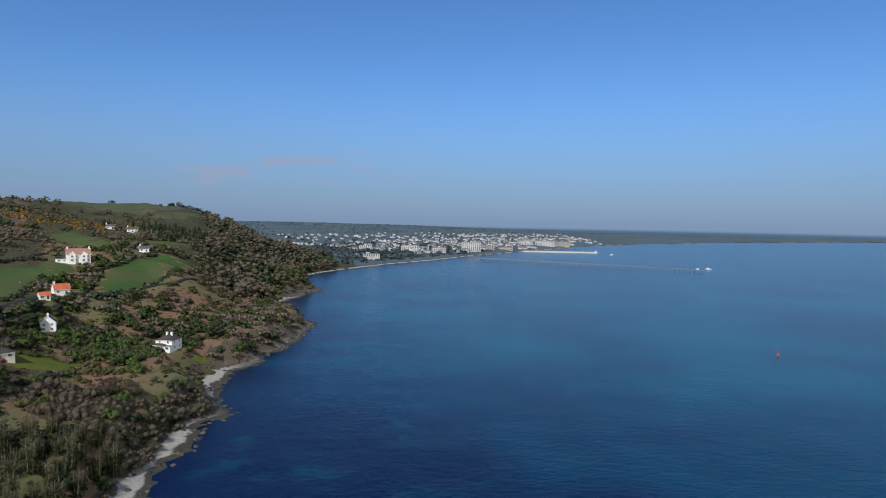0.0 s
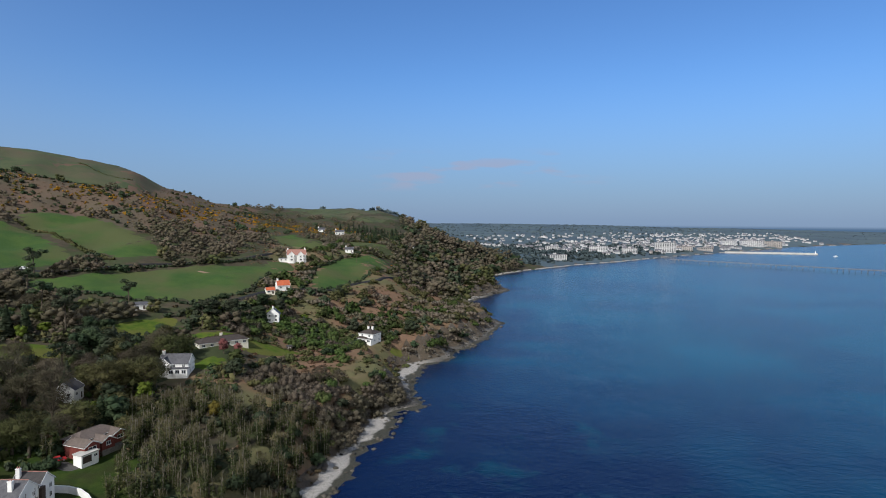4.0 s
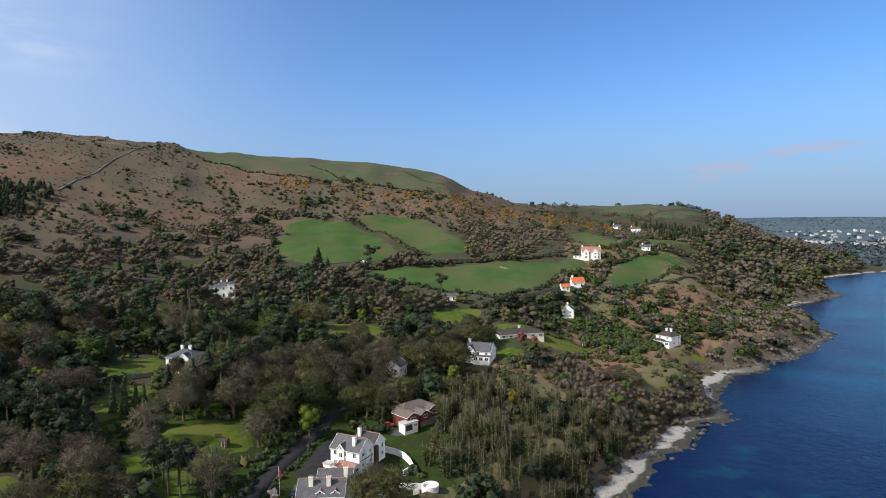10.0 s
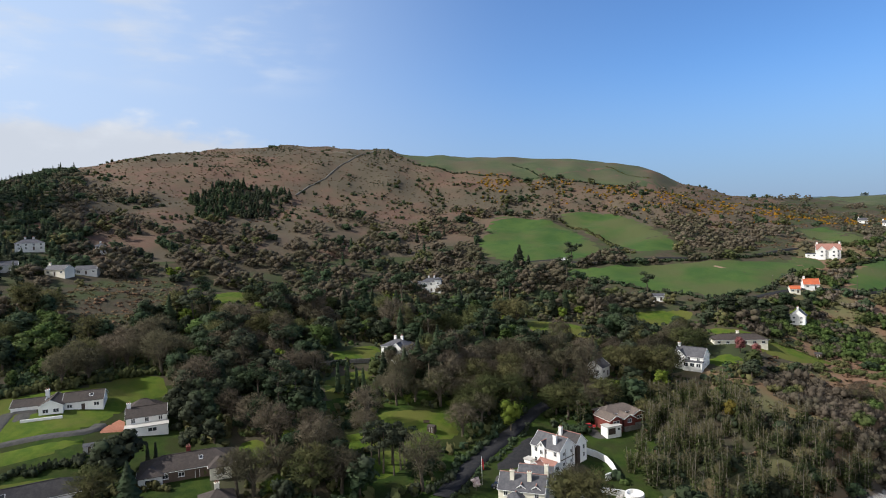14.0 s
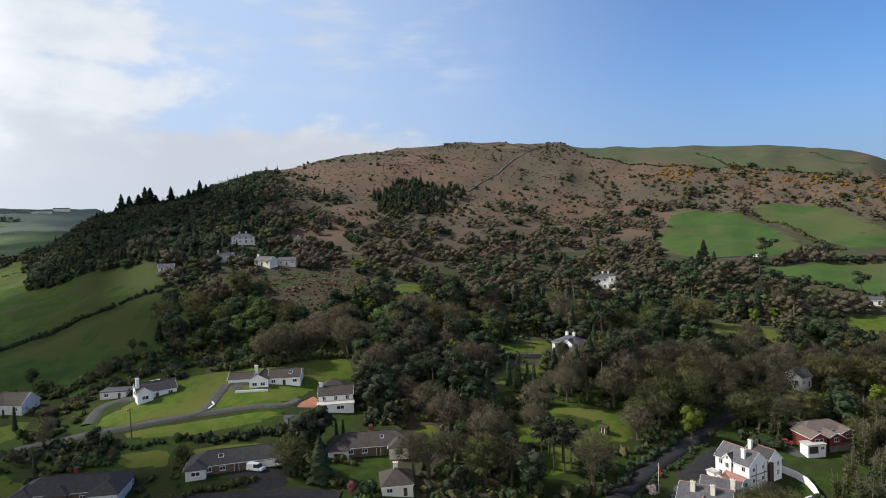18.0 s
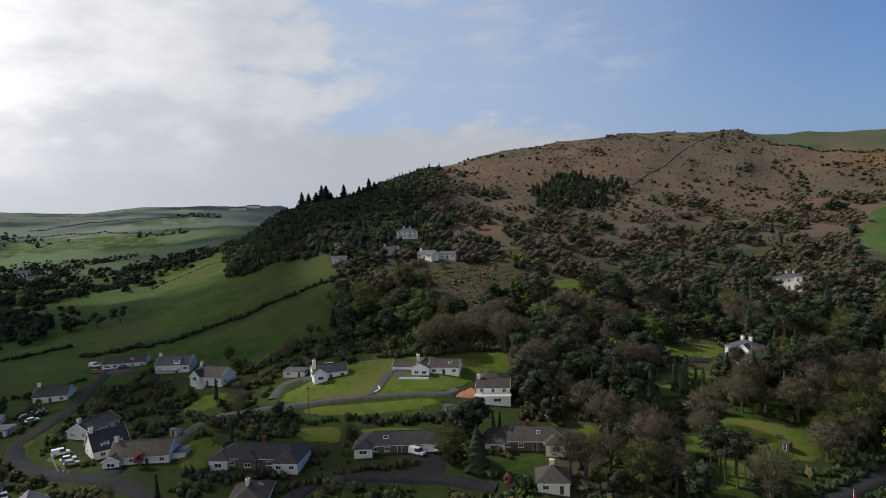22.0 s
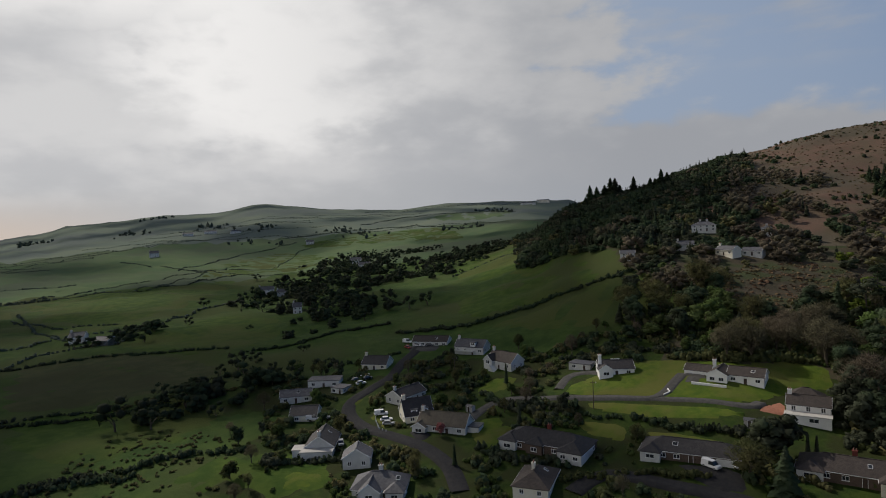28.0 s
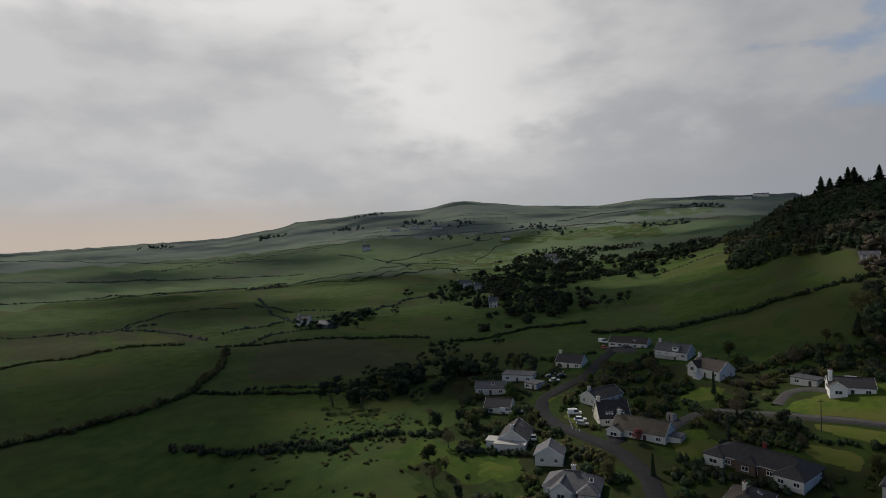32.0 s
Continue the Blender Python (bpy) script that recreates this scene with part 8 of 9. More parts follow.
def plantation(x, y):
    return np.where(in_poly(x, y, [(-619, 52), (-686, 90), (-648, 150), (-622, 150), (-556, 104), (-546, 52)]), 0.95 * clumps(x, y, 40, 49, -1.2, -0.3), 0)


CX, CY = spots(195, (-700, -530, 40, 160), 6.0, plantation)
temps = [one(*conifer(320 + v, 0.25, 10.0, 4.2)) for v in range(2)] + [one(*make(2, 323 + v, 0.2)) for v in range(2)]
tagged(new("plantation", scatter_mesh("plantation", temps, placed(196, CX, CY, 0.6, 1.0), [BARK, EVERGREEN])), "dark conifer plantation on the edge of the moor", "woodland", kind="stuff")

# hedges, copses and lone trees of the far hills
rng = np.random.RandomState(210)
rows = []
for k in range(18):
    b0, r0 = 107 + 61 * ((k * 0.618) % 1), 950 + 1200 * ((k * 0.381 + 0.1) % 1)
    x0, y0 = -r0 * math.sin(radians(b0)), r0 * math.cos(radians(b0))
    a = radians(b0 + rng.uniform(-14, 14))
    t = np.arange(0, rng.uniform(200, 520), 4.0)
    x, y = x0 + t * math.cos(a), y0 + t * math.sin(a)
    rows.append(placed(211 + k, x, y, 0.7, 1.3, (0.6, 1.0), 0.2))
for k in range(14):
    b0, r0 = rng.uniform(107, 170), rng.uniform(1000, 2000)
    n = rng.randint(8, 26)
    x = -r0 * math.sin(radians(b0)) + rng.normal(0, 22, n)
    y = r0 * math.cos(radians(b0)) + rng.normal(0, 28, n)
    rows.append(placed(290 + k, x, y, 1.8, 3.4, (0.9, 1.4), 0.3))
FARTEMPS = [shrub(930 + v, 0.1, 1.6, 1.9, 0.5).arrays() for v in range(3)]
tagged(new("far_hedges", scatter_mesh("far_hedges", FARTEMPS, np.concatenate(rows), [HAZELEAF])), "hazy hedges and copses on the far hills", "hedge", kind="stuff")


def rushes(x, y):
    near = np.hypot(x + 118, y + 178) < 22
    d = np.abs((x + 118) * 0.83 - (y + 178) * -0.55)
    return np.where((bearing(x, y) > 128) & (bearing(x, y) < 158) & (np.hypot(x, y) < 215), 0.35 * clumps(x, y, 18, 55, 0.0, 0.6), 0) + np.where(near, 0.3, 0)


brush("rush_tussocks", "dark rush tussocks and gorse clumps in rough pasture", 225, (-150, -40, -215, -110), 2.0, rushes, IVY, 0.3, 0.75, 0.2, (0.5, 0.9))

# dead bracken in the clearings
def in_clearing(x, y):
    return in_poly(x, y, FIELDS["bracken_clearing"])


rng = np.random.RandomState(240)
BX, BY = rng.uniform(-392, -300, 2600), rng.uniform(-40, 36, 2600)
keep = in_clearing(BX, BY) & (rng.uniform(0, 1, 2600) < 0.25 + 0.6 * clumps(BX, BY, 16, 59, -0.3, 0.5))
BTEMPS = [shrub(950 + v, 0.12, 1.5, 0.9, 0.34).arrays() for v in range(3)]
tagged(new("clearing_bracken", scatter_mesh("clearing_bracken", BTEMPS, placed(241, BX[keep], BY[keep], 0.5, 1.3, (0.5, 0.9), 0.0), [HEATHER])), "dead brown bracken in a woodland clearing", "shrubs", kind="stuff")
# ---- cars, walls and small things ----


def car_model(paint, label, van=False):
    ob = thing("van" if van else "car", (0, 0, 0), 0, label, "van" if van else "car", "parked vehicles")
    L, W, h = (4.9, 1.9, 1.05) if van else (4.2, 1.75, 0.82)
    bm = box(-L / 2, L / 2, -W / 2, W / 2, 0.28, h)
    bmesh.ops.bevel(bm, geom=list(bm.edges), offset=0.12, segments=2, affect="EDGES")
    part("body", bm, paint, ob)
    top = 1.95 if van else 1.42
    x0, x1, t0, t1 = (-2.35, 1.55, -2.25, 0.85) if van else (-1.75, 1.05, -1.25, 0.45)
    w0, w1 = W / 2 - 0.06, W / 2 - 0.2
    pts = [(x0, -w0, h - 0.02), (x1, -w0, h - 0.02), (x1, w0, h - 0.02), (x0, w0, h - 0.02), (t0, -w1, top), (t1, -w1, top), (t1, w1, top), (t0, w1, top)]
    part("cabin", solid(pts, [(3, 2, 1, 0), (4, 5, 6, 7), (0, 1, 5, 4), (1, 2, 6, 5), (2, 3, 7, 6), (3, 0, 4, 7)]), GLASS, ob, "dark window glass")
    part("roof", box(t0 - 0.05, t1 + 0.05, -w1 - 0.02, w1 + 0.02, top - 0.02, top + 0.05), paint, ob)
    if van:
        part("side_panel", box(t0 - 0.02, -0.2, -w0 - 0.02, w0 + 0.02, h - 0.1, top - 0.01), paint, ob)
    for sx in (-1, 1):
        for sy in (-1, 1):
            bm = bmesh.new()
            bmesh.ops.create_cone(bm, cap_ends=True, segments=12, radius1=0.32, radius2=0.32, depth=0.22,
                                  matrix=Matrix.Translation((sx * L * 0.31, sy * (W / 2 - 0.08), 0.32)) @ Matrix.Rotation(math.pi / 2, 4, "X"))
            w = part("wheel", bm, RUBBER, ob)
            bm = bmesh.new()
            bmesh.ops.create_cone(bm, cap_ends=True, segments=10, radius1=0.19, radius2=0.19, depth=0.24,
                                  matrix=Matrix.Translation((sx * L * 0.31, sy * (W / 2 - 0.075), 0.32)) @ Matrix.Rotation(math.pi / 2, 4, "X"))
            part("rim", bm, CAR_SILVER, w)
    for sy in (-1, 1):
        part("headlight", box(L / 2 - 0.06, L / 2 + 0.015, sy * W * 0.34 - 0.15, sy * W * 0.34 + 0.15, 0.58, 0.72), FRAME, ob)
    return ob


MODELS = {
    "white": car_model(CAR_WHITE, "white hatchback parked outside a house"),
    "silver": car_model(CAR_SILVER, "silver hatchback parked outside a house"),
    "dark": car_model(CAR_DARK, "dark saloon parked outside a house"),
    "red": car_model(CAR_RED, "red hatchback parked outside a house"),
    "van": car_model(CAR_WHITE, "white van parked on a drive", True),
}
PARKED = [("van", -167, -19.5, 60), ("white", -169.5, -14.0, 15), ("dark", -170.2, -25.0, 70), ("van", -174.2, -127.8, 130), ("white", -170.4, -122.8, 130), ("silver", -167.5, -119.9, 115),
          ("white", -256.2, -163.6, 80), ("dark", -255.9, -156.6, 100), ("van", -261.8, -173.4, 90), ("van", -163.6, -150.0, 120), ("silver", -165.9, -146.5, 115), ("silver", -150.0, -126.2, 40),
          ("white", -198.6, -155.1, 150), ("dark", -202.2, -160.2, 150), ("white", -209.2, -161.1, 140), ("red", -160.0, 135.5, 60), ("dark", -139.5, 86.5, 50), ("van", -373.2, 295.4, 45),
          ("red", -252.5, -167.0, 60), ("dark", -205.8, -157.0, 150)]
used = set()
for kind, x, y, turn in PARKED:
    m = pose(x, y, float(ground(x, y)) + 0.3, 0, 0, turn)
    if kind in used:
        copy_thing(MODELS[kind], m)
    else:
        MODELS[kind].matrix_basis = m
        used.add(kind)


def wall_along(name, line, tall, thick, mat, label, category="wall"):
    """A free-standing wall that steps with the ground."""
    p = np.array(line, float)
    d = np.concatenate([[0], np.cumsum(np.hypot(*np.diff(p, axis=0).T))])
    t = np.unique(np.concatenate([d, np.arange(0, d[-1], 4.0)]))
    x, y = np.interp(t, d, p[:, 0]), np.interp(t, d, p[:, 1])
    tx, ty = np.gradient(x), np.gradient(y)
    n = np.hypot(tx, ty)
    nx, ny = -ty / n * thick / 2, tx / n * thick / 2
    z = ground(x, y)
    rows = [(x + nx, y + ny, z - 0.6), (x + nx, y + ny, z + tall), (x - nx, y - ny, z + tall), (x - nx, y - ny, z - 0.6)]
    V = np.concatenate([np.stack(r, 1) for r in rows])
    k, a = len(t), np.arange(len(t) - 1)
    F = np.concatenate([np.stack([a + i * k, a + 1 + i * k, a + 1 + j * k, a + j * k], 1) for i, j in ((0, 1), (1, 2), (2, 3))])
    F = np.vstack([F, [(0, k, 2 * k, 3 * k), (k - 1, 4 * k - 1, 3 * k - 1, 2 * k - 1)]])
    return tagged(new(name, mesh_of(name, V, F, [mat])), label, category)


wall_along("garden_wall", [(-146.7, 122.2), (-142.5, 123.6), (-138.5, 123.6), (-134.5, 122.2), (-130.6, 120.0), (-129.6, 115.2)], 1.9, 0.4, WHITE, "white rendered garden wall of a villa")
wall_along("garden_wall", [(-126.5, 104.5), (-124.0, 109.5), (-121.8, 113.6), (-119.8, 115.6)], 1.6, 0.4, WHITE, "white curved terrace wall above the beach")
wall_along("hill_wall", [(-640.8, 157.9), (-675.9, 181.9), (-696, 206.7), (-728.4, 230.4), (-759.1, 258.7), (-778.3, 276.8)], 0.9, 0.9, STONEWALL, "dark dry-stone wall climbing the moor")
wall_along("hill_wall", [(-835, 330), (-800, 300), (-778, 277), (-812, 250), (-850, 215)], 0.9, 0.9, STONEWALL, "dry-stone wall along the crest of the moor")
wall_along("terrace_wall", [(-236, 65), (-239, 77), (-240, 88)], 1.6, 0.5, STONEWALL, "low stone terrace wall below a lawn")
wall_along("kerb_wall", [(-207.5, -38.0), (-210.0, -36.5), (-212.0, -37.5)], 0.7, 0.35, WHITE, "low white wall at the drive fork")


FLAGRED = material("dull_red_bunting", [(0.20, 0.018, 0.022), (0.16, 0.014, 0.018)], (2.0, 0.4), 0.9)


def flagpole(x, y):
    ob = thing("flagpole", (x, y, float(ground(x, y))), 20, "white flagpole with a red flag", "flagpole")
    bm = bmesh.new()
    bmesh.ops.create_cone(bm, cap_ends=True, segments=8, radius1=0.07, radius2=0.05, depth=8.0, matrix=Matrix.Translation((0, 0, 4.0)))
    part("pole", bm, FRAME, ob)
    bm = bmesh.new()
    for k in range(5):
        box(0.06 + 0.13 * k, 0.06 + 0.13 * (k + 1), 0.05 * math.sin(k * 1.3), 0.05 * math.sin(k * 1.3) + 0.03, 5.2 - 0.2 * k, 7.6 - 0.2 * k, bm)
    part("flag", bm, FLAGRED, ob, "limp red flag")


flagpole(-143.5, 83.5)


def turret(x, y):
    """A round white lookout terrace with a parapet and steps."""
    ob = thing("lookout_terrace", (x, y, float(ground(x, y))), 35, "round white rendered lookout terrace above the beach", "terrace")
    for name, radius, inner, z0, z1, mat in (("drum", 2.3, 0.0, -2.5, 0.9, WHITE), ("parapet", 2.4, 2.05, 0.901, 1.8, WHITE)):
        bm = bmesh.new()
        ring = [[bm.verts.new((r * math.cos(a), r * math.sin(a), z)) for a in [math.tau * k / 24 for k in range(24)]] for r, z in ((radius, z0), (radius, z1), (inner or 0.01, z1), (inner or 0.01, z0))]
        for k in range(24):
            for p, q in ((0, 1), (1, 2), (2, 3), (3, 0)):
                bm.faces.new((ring[p][k], ring[p][(k + 1) % 24], ring[q][(k + 1) % 24], ring[q][k]))
        part(name, bm, mat, ob)
    for k in range(4):
        part("step", box(-3.4 - 0.4 * k, -3.0 - 0.4 * k, -0.8, 0.8, -1.5, 0.6 - 0.18 * k), CONCRETE, ob)


turret(-117.2, 113.8)


def stone_tower(x, y):
    ob = thing("stone_tower", (x, y, float(ground(x, y)) - 0.5), 15, "square grey stone tower on the headland top", "tower")
    part("tower_wall", box(-3, 3, -3, 3, -1, 12), STONEWALL, ob)
    for k in range(4):
        for s in (-1, 1):
            part("merlon", box(-3 + 1.6 * k, -2.1 + 1.6 * k, s * 2.75 - 0.25, s * 2.75 + 0.25, 12.01, 13.2), STONEWALL, ob)
    window_at(ob, 0, -3, 8, 1.0, 2.0, 0.0, 1)


stone_tower(-1235 * math.sin(radians(23.3)), 1235 * math.cos(radians(23.3)))


def shed(x, y, turn, L, W, h, wall, roof, label):
    ob = thing("garden_shed", (x, y, float(ground(x, y))), turn, label, "shed")
    part("wall", gable_wall(L, W, h, W * 0.22), wall, ob)
    part("roof", gable_roof(L, W, h, W * 0.22, 0.15, 0.06), roof, ob)
    door_at(ob, 0, -W / 2, 0, 0.8, h - 0.15, 0, TIMBER)


shed(-175.5, 84.0, 40, 2.4, 2.0, 2.0, TIMBER, TILES, "small brown timber shed on the grass")
shed(-186.5, -98.5, 80, 2.6, 2.0, 1.9, CONCRETE, SLATE, "pale garden shed beside a lawn")
shed(-174.0, 285.0, 30, 3.0, 2.4, 2.0, TIMBER, DARKTILES, "dark timber shed at the lawn edge")
shed(-193.0, -12.0, 90, 3.0, 2.4, 2.0, CONCRETE, SLATE, "pale greenhouse-like shed in a hedge")


def greenhouse(x, y, turn):
    ob = thing("greenhouse", (x, y, float(ground(x, y))), turn, "small white-framed greenhouse in a villa garden", "greenhouse")
    part("base_wall", box(-2.6, 2.6, -1.4, 1.4, -0.6, 0.7), WHITE, ob)
    part("glazing", gable_wall(5.1, 2.7, 1.9, 0.8), GLASS, ob)
    for k in range(7):
        u = -2.6 + 5.2 * k / 6
        for side in (-1, 1):
            part("glazing_bar", solid([(u - 0.04, side * 1.42, 0.7), (u + 0.04, side * 1.42, 0.7), (u + 0.04, side * 1.42, 1.95), (u - 0.04, side * 1.42, 1.95), (u - 0.04, 0, 2.8), (u + 0.04, 0, 2.8)],
                                      [(0, 1, 2, 3), (3, 2, 5, 4)]), FRAME, ob)
    part("ridge", box(-2.65, 2.65, -0.06, 0.06, 2.76, 2.86), FRAME, ob)


greenhouse(-121.5, 99.5, 60)


def bench(x, y, turn):
    ob = thing("garden_bench", (x, y, float(ground(x, y)) + 0.1), turn, "rustic timber bench on the lawn", "bench")
    part("seat", box(-1.0, 1.0, -0.3, 0.3, 0.42, 0.5), TIMBER, ob)
    part("backrest", box(-1.0, 1.0, 0.24, 0.3, 0.55, 1.0), TIMBER, ob)
    for sx in (-0.9, 0.9):
        for sy in (-0.25, 0.25):
            part("leg", box(sx - 0.05, sx + 0.05, sy - 0.05, sy + 0.05, -0.2, 0.419), TIMBER, ob)


bench(-180.5, 84.5, 60)


def fence(line, label):
    p = np.array(line, float)
    d = np.concatenate([[0], np.cumsum(np.hypot(*np.diff(p, axis=0).T))])
    t = np.arange(0, d[-1], 1.8)
    x, y = np.interp(t, d, p[:, 0]), np.interp(t, d, p[:, 1])
    ob = thing("post_fence", (x[0], y[0], float(ground(x[0], y[0]))), 0, label, "fence")
    for a, b in zip(x, y):
        dz = float(ground(a, b)) - ob.matrix_basis.translation.z
        part("post", box(a - x[0] - 0.09, a - x[0] + 0.09, b - y[0] - 0.09, b - y[0] + 0.09, dz - 0.3, dz + 0.9), FRAME, ob)


fence([(-178, -131), (-171, -128), (-163.5, -121), (-162, -116)], "row of short white posts round a verge")

# ---- single garden trees that stand out ----
YELLOWLEAF = material("yellow_olive_buds", [(0.17, 0.140, 0.030), (0.205, 0.165, 0.040)], (0.4, 0.1), 0.9, leaf=0.35)
SPECIAL = [("blossom_tree", BLOSSOM, "pale pink blossom tree on a lawn", [(-236, 207, 0.55), (-141.5, 80.5, 0.5)]),
           ("pink_tree", PINKTREE, "small tree with dusky pink buds by a bungalow", [(-182, 241, 0.95), (-178, 246, 0.85), (-152, 5, 0.5), (-165, -98, 0.6)]),
           ("willow", SPRING, "yellow-green willow coming into leaf", [(-169, 110, 1.35), (-262, 205, 0.9), (-155, 122, 0.4), (-178, 39, 0.8), (-156, 30, 0.75), (-194, 84, 0.5)]),
           ("sallow", YELLOWLEAF, "yellow-olive sallow in bud on the bluff", [(-142, 183, 1.0), (-166, 166, 0.5)])]
for k, (title, mat, label, at) in enumerate(SPECIAL):
    t, c = leafy_tree(700 + k, 1.3, 8.0, 3.3, 9, 0.30)
    tm, cm = soup_mesh("trunk", t, [BARK]), soup_mesh("crown", c, [mat])
    for x, y, size in at:
        ob = thing(title, (x, y, float(ground(x, y))), 50 * x, label, "tree")
        ob.scale = (size, size, size)
        for nm, me in (("trunk", tm), ("crown", cm)):
            o = new(nm, me)
            o.parent = ob
t, c = conifer(760, 1.0, 9.0, 1.1)
tm, cm = soup_mesh("trunk", t, [BARK]), soup_mesh("crown", c, [EVERGREEN])
for x, y, size in [(-208.6, 63.7, 1.25), (-207.7, 66.9, 1.3), (-206.7, 70.0, 1.1), (-205.5, 72.0, 1.15), (-214, -97, 0.9), (-181, -78, 0.8), (-183, 2, 0.7), (-182, 4, 0.7), (-150, -85, 0.7)]:
    ob = thing("cypress", (x, y, float(ground(x, y))), 70 * y, "slim dark cypress in a garden", "tree")
    ob.scale = (size, size, size)
    for nm, me in (("trunk", tm), ("crown", cm)):
        o = new(nm, me)
        o.parent = ob

def slender_tree(seed):
    """Several tall thin stems close together, ivy up to half their height and a narrow top of twigs: (stems, twigs, ivy)."""
    rng = np.random.RandomState(seed)
    t, c, v = Soup(), Soup(), Soup()
    for k in range(rng.randint(3, 6)):
        a, r = k * 1.9 + rng.uniform(0, 1), rng.uniform(0.2, 1.3)
        foot = np.array((math.cos(a) * r, math.sin(a) * r, -0.6))
        high = rng.uniform(8.0, 11.5)
        head = foot * (1.7, 1.7, 0) + (rng.uniform(-0.5, 0.5), rng.uniform(-0.5, 0.5), high)
        stem(t, foot, head, 0.14, 0.04, 5, 0)
        for q in range(5):
            at = foot + (head - foot) * rng.uniform(0.55, 0.95)
            stem(t, at, at + (rng.uniform(-1.2, 1.2), rng.uniform(-1.2, 1.2), rng.uniform(0.5, 1.5)), 0.05, 0.015, 3, 0)
        twigs(c, rng, foot + (head - foot) * 0.8, np.array((1.35, 1.35, 2.0)), 70, 0.9, 0.05, 0, 0.2)
        for q in range(4):
            leaves(v, rng, foot + (head - foot) * (0.12 + 0.17 * q), np.array((0.85, 0.85, 1.1)) * rng.uniform(0.6, 1.4), 34, 0.27, 0)
    return soup_mesh("trunk", t, [PALEBARK]), soup_mesh("crown", c, [BUDS]), soup_mesh("ivy", v, [DARKIVY])


DARKIVY = material("dark_ivy_leaves", [(0.060, 0.074, 0.028), (0.086, 0.094, 0.036), (0.052, 0.064, 0.026)], (0.3, 0.05), 0.9, leaf=0.3)
PALEBARK = material("pale_grey_bark", [(0.17, 0.15, 0.115), (0.23, 0.205, 0.16)], (2.0, 0.3), 0.95, 0.6, 6.0)
BUDS = material("olive_budding_twigs", [(0.150, 0.134, 0.068), (0.180, 0.154, 0.080), (0.132, 0.126, 0.058)], (0.15, 0.03), 0.95, leaf=0.4)
SLENDER = [slender_tree(870 + k) for k in range(5)]
SX, SY = spots(871, (-175, -92, 112, 212), 5.8, lambda x, y: np.where(in_poly(x, y, BLUFF_WOOD) & ~in_poly(x, y, OPEN_SLOPE["russet_bank"]), 0.85, 0.0), 7)
for k, row in enumerate(placed(872, SX, SY, 0.65, 1.3, (0.7, 1.0))):
    ob = thing("slender_tree", row[:3], math.degrees(row[3]), "slim ivy-grown tree with tall pale stems and bare top", "tree", "slim trees of the bluff")
    ob.scale = (row[4], row[4], row[4] * row[5])
    for nm, me in zip(("trunk", "crown", "ivy"), SLENDER[k % 5]):
        o = new(nm, me)
        o.parent = ob


def plant(name, label, meshes, at):
    """Single trees of one kind: x, y, width scale, height scale."""
    for k, (x, y, w, h) in enumerate(at):
        ob = thing(name, (x, y, float(ground(x, y))), 77 * k, label, "tree")
        ob.scale = (w, w, h)
        for nm, me in zip(("trunk", "crown"), meshes[k % len(meshes)]):
            o = new(nm, me)
            o.parent = ob


FIRS = [tuple(soup_mesh(n, p, [m]) for n, p, m in zip(("trunk", "crown"), conifer(880 + k, 1.2, 14.0, 3.6), (BARK, EVERGREEN))) for k in range(2)]
plant("fir_tree", "tall dark fir with drooping boughs in a garden", FIRS,
      [(-379, 258, 1.7, 1.25), (-370, 248, 1.4, 1.0), (-365, 256, 1.3, 0.9), (-262, 111, 1.1, 1.15), (-285, 155, 1.3, 1.2), (-276, 155, 1.1, 1.0), (-233, 108, 1.0, 1.1),
       (-226, 112, 1.1, 1.25), (-210, 90, 1.1, 1.0), (-213, 97, 1.2, 1.15), (-207, 99, 1.1, 1.0), (-206, 110, 1.1, 1.0), (-215, 106, 1.2, 1.1), (-258, 131, 1.2, 1.2), (-272, 206, 1.3, 1.05), (-268, 212, 1.2, 0.95), (-300, 125, 1.3, 1.2), (-310, 100, 1.2, 1.1), (-330, 118, 1.3, 1.1), (-296, 60, 1.2, 1.0), (-318, 66, 1.3, 1.1), (-250, 148, 1.1, 1.0)])
OAKS = [tuple(soup_mesh(n, p, [m]) for n, p, m in zip(("trunk", "crown"), leafy_tree(884 + k, 2.0, 12.0, 4.2, 12, 0.36), (BARK, EVERGREEN))) for k in range(2)]
plant("holm_oak", "large dark evergreen oak with a dense rounded crown", OAKS,
      [(-186, 198, 0.9, 0.7), (-234.8, 94.6, 0.75, 0.75), (-217, 15, 1.2, 1.2), (-221, 282, 1.6, 1.0), (-213, 290, 1.5, 1.0), (-205, 304, 1.3, 0.85), (-139, 374, 1.1, 0.8), (-121, 180, 0.9, 0.75), (-216, 240, 1.2, 0.9), (-232, 214, 1.3, 1.0), (-222, 24, 1.3, 1.25), (-205, 24, 1.1, 1.05), (-212, 32, 1.2, 1.15), (-235, 14, 1.2, 1.1), (-192, 33, 0.9, 0.9), (-230, 30, 1.3, 1.2), (-245, 226, 1.2, 0.95), (-240, 231, 1.1, 0.85),
       (-205, 160, 1.1, 0.9), (-212, 152, 1.1, 0.9), (-246, 40, 1.2, 1.1), (-258, 26, 1.2, 1.05), (-330, 190, 1.3, 1.0), (-320, 205, 1.2, 0.9), (-208, 330, 1.1, 0.8), (-215, 322, 1.1, 0.8), (-168, 352, 0.9, 0.7)])
BROAD = [tuple(soup_mesh(n, p, [m]) for n, p, m in zip(("trunk", "crown"), bare_tree(888 + k, 2.2), (PALEBARK, TWIGS))) for k in range(2)]
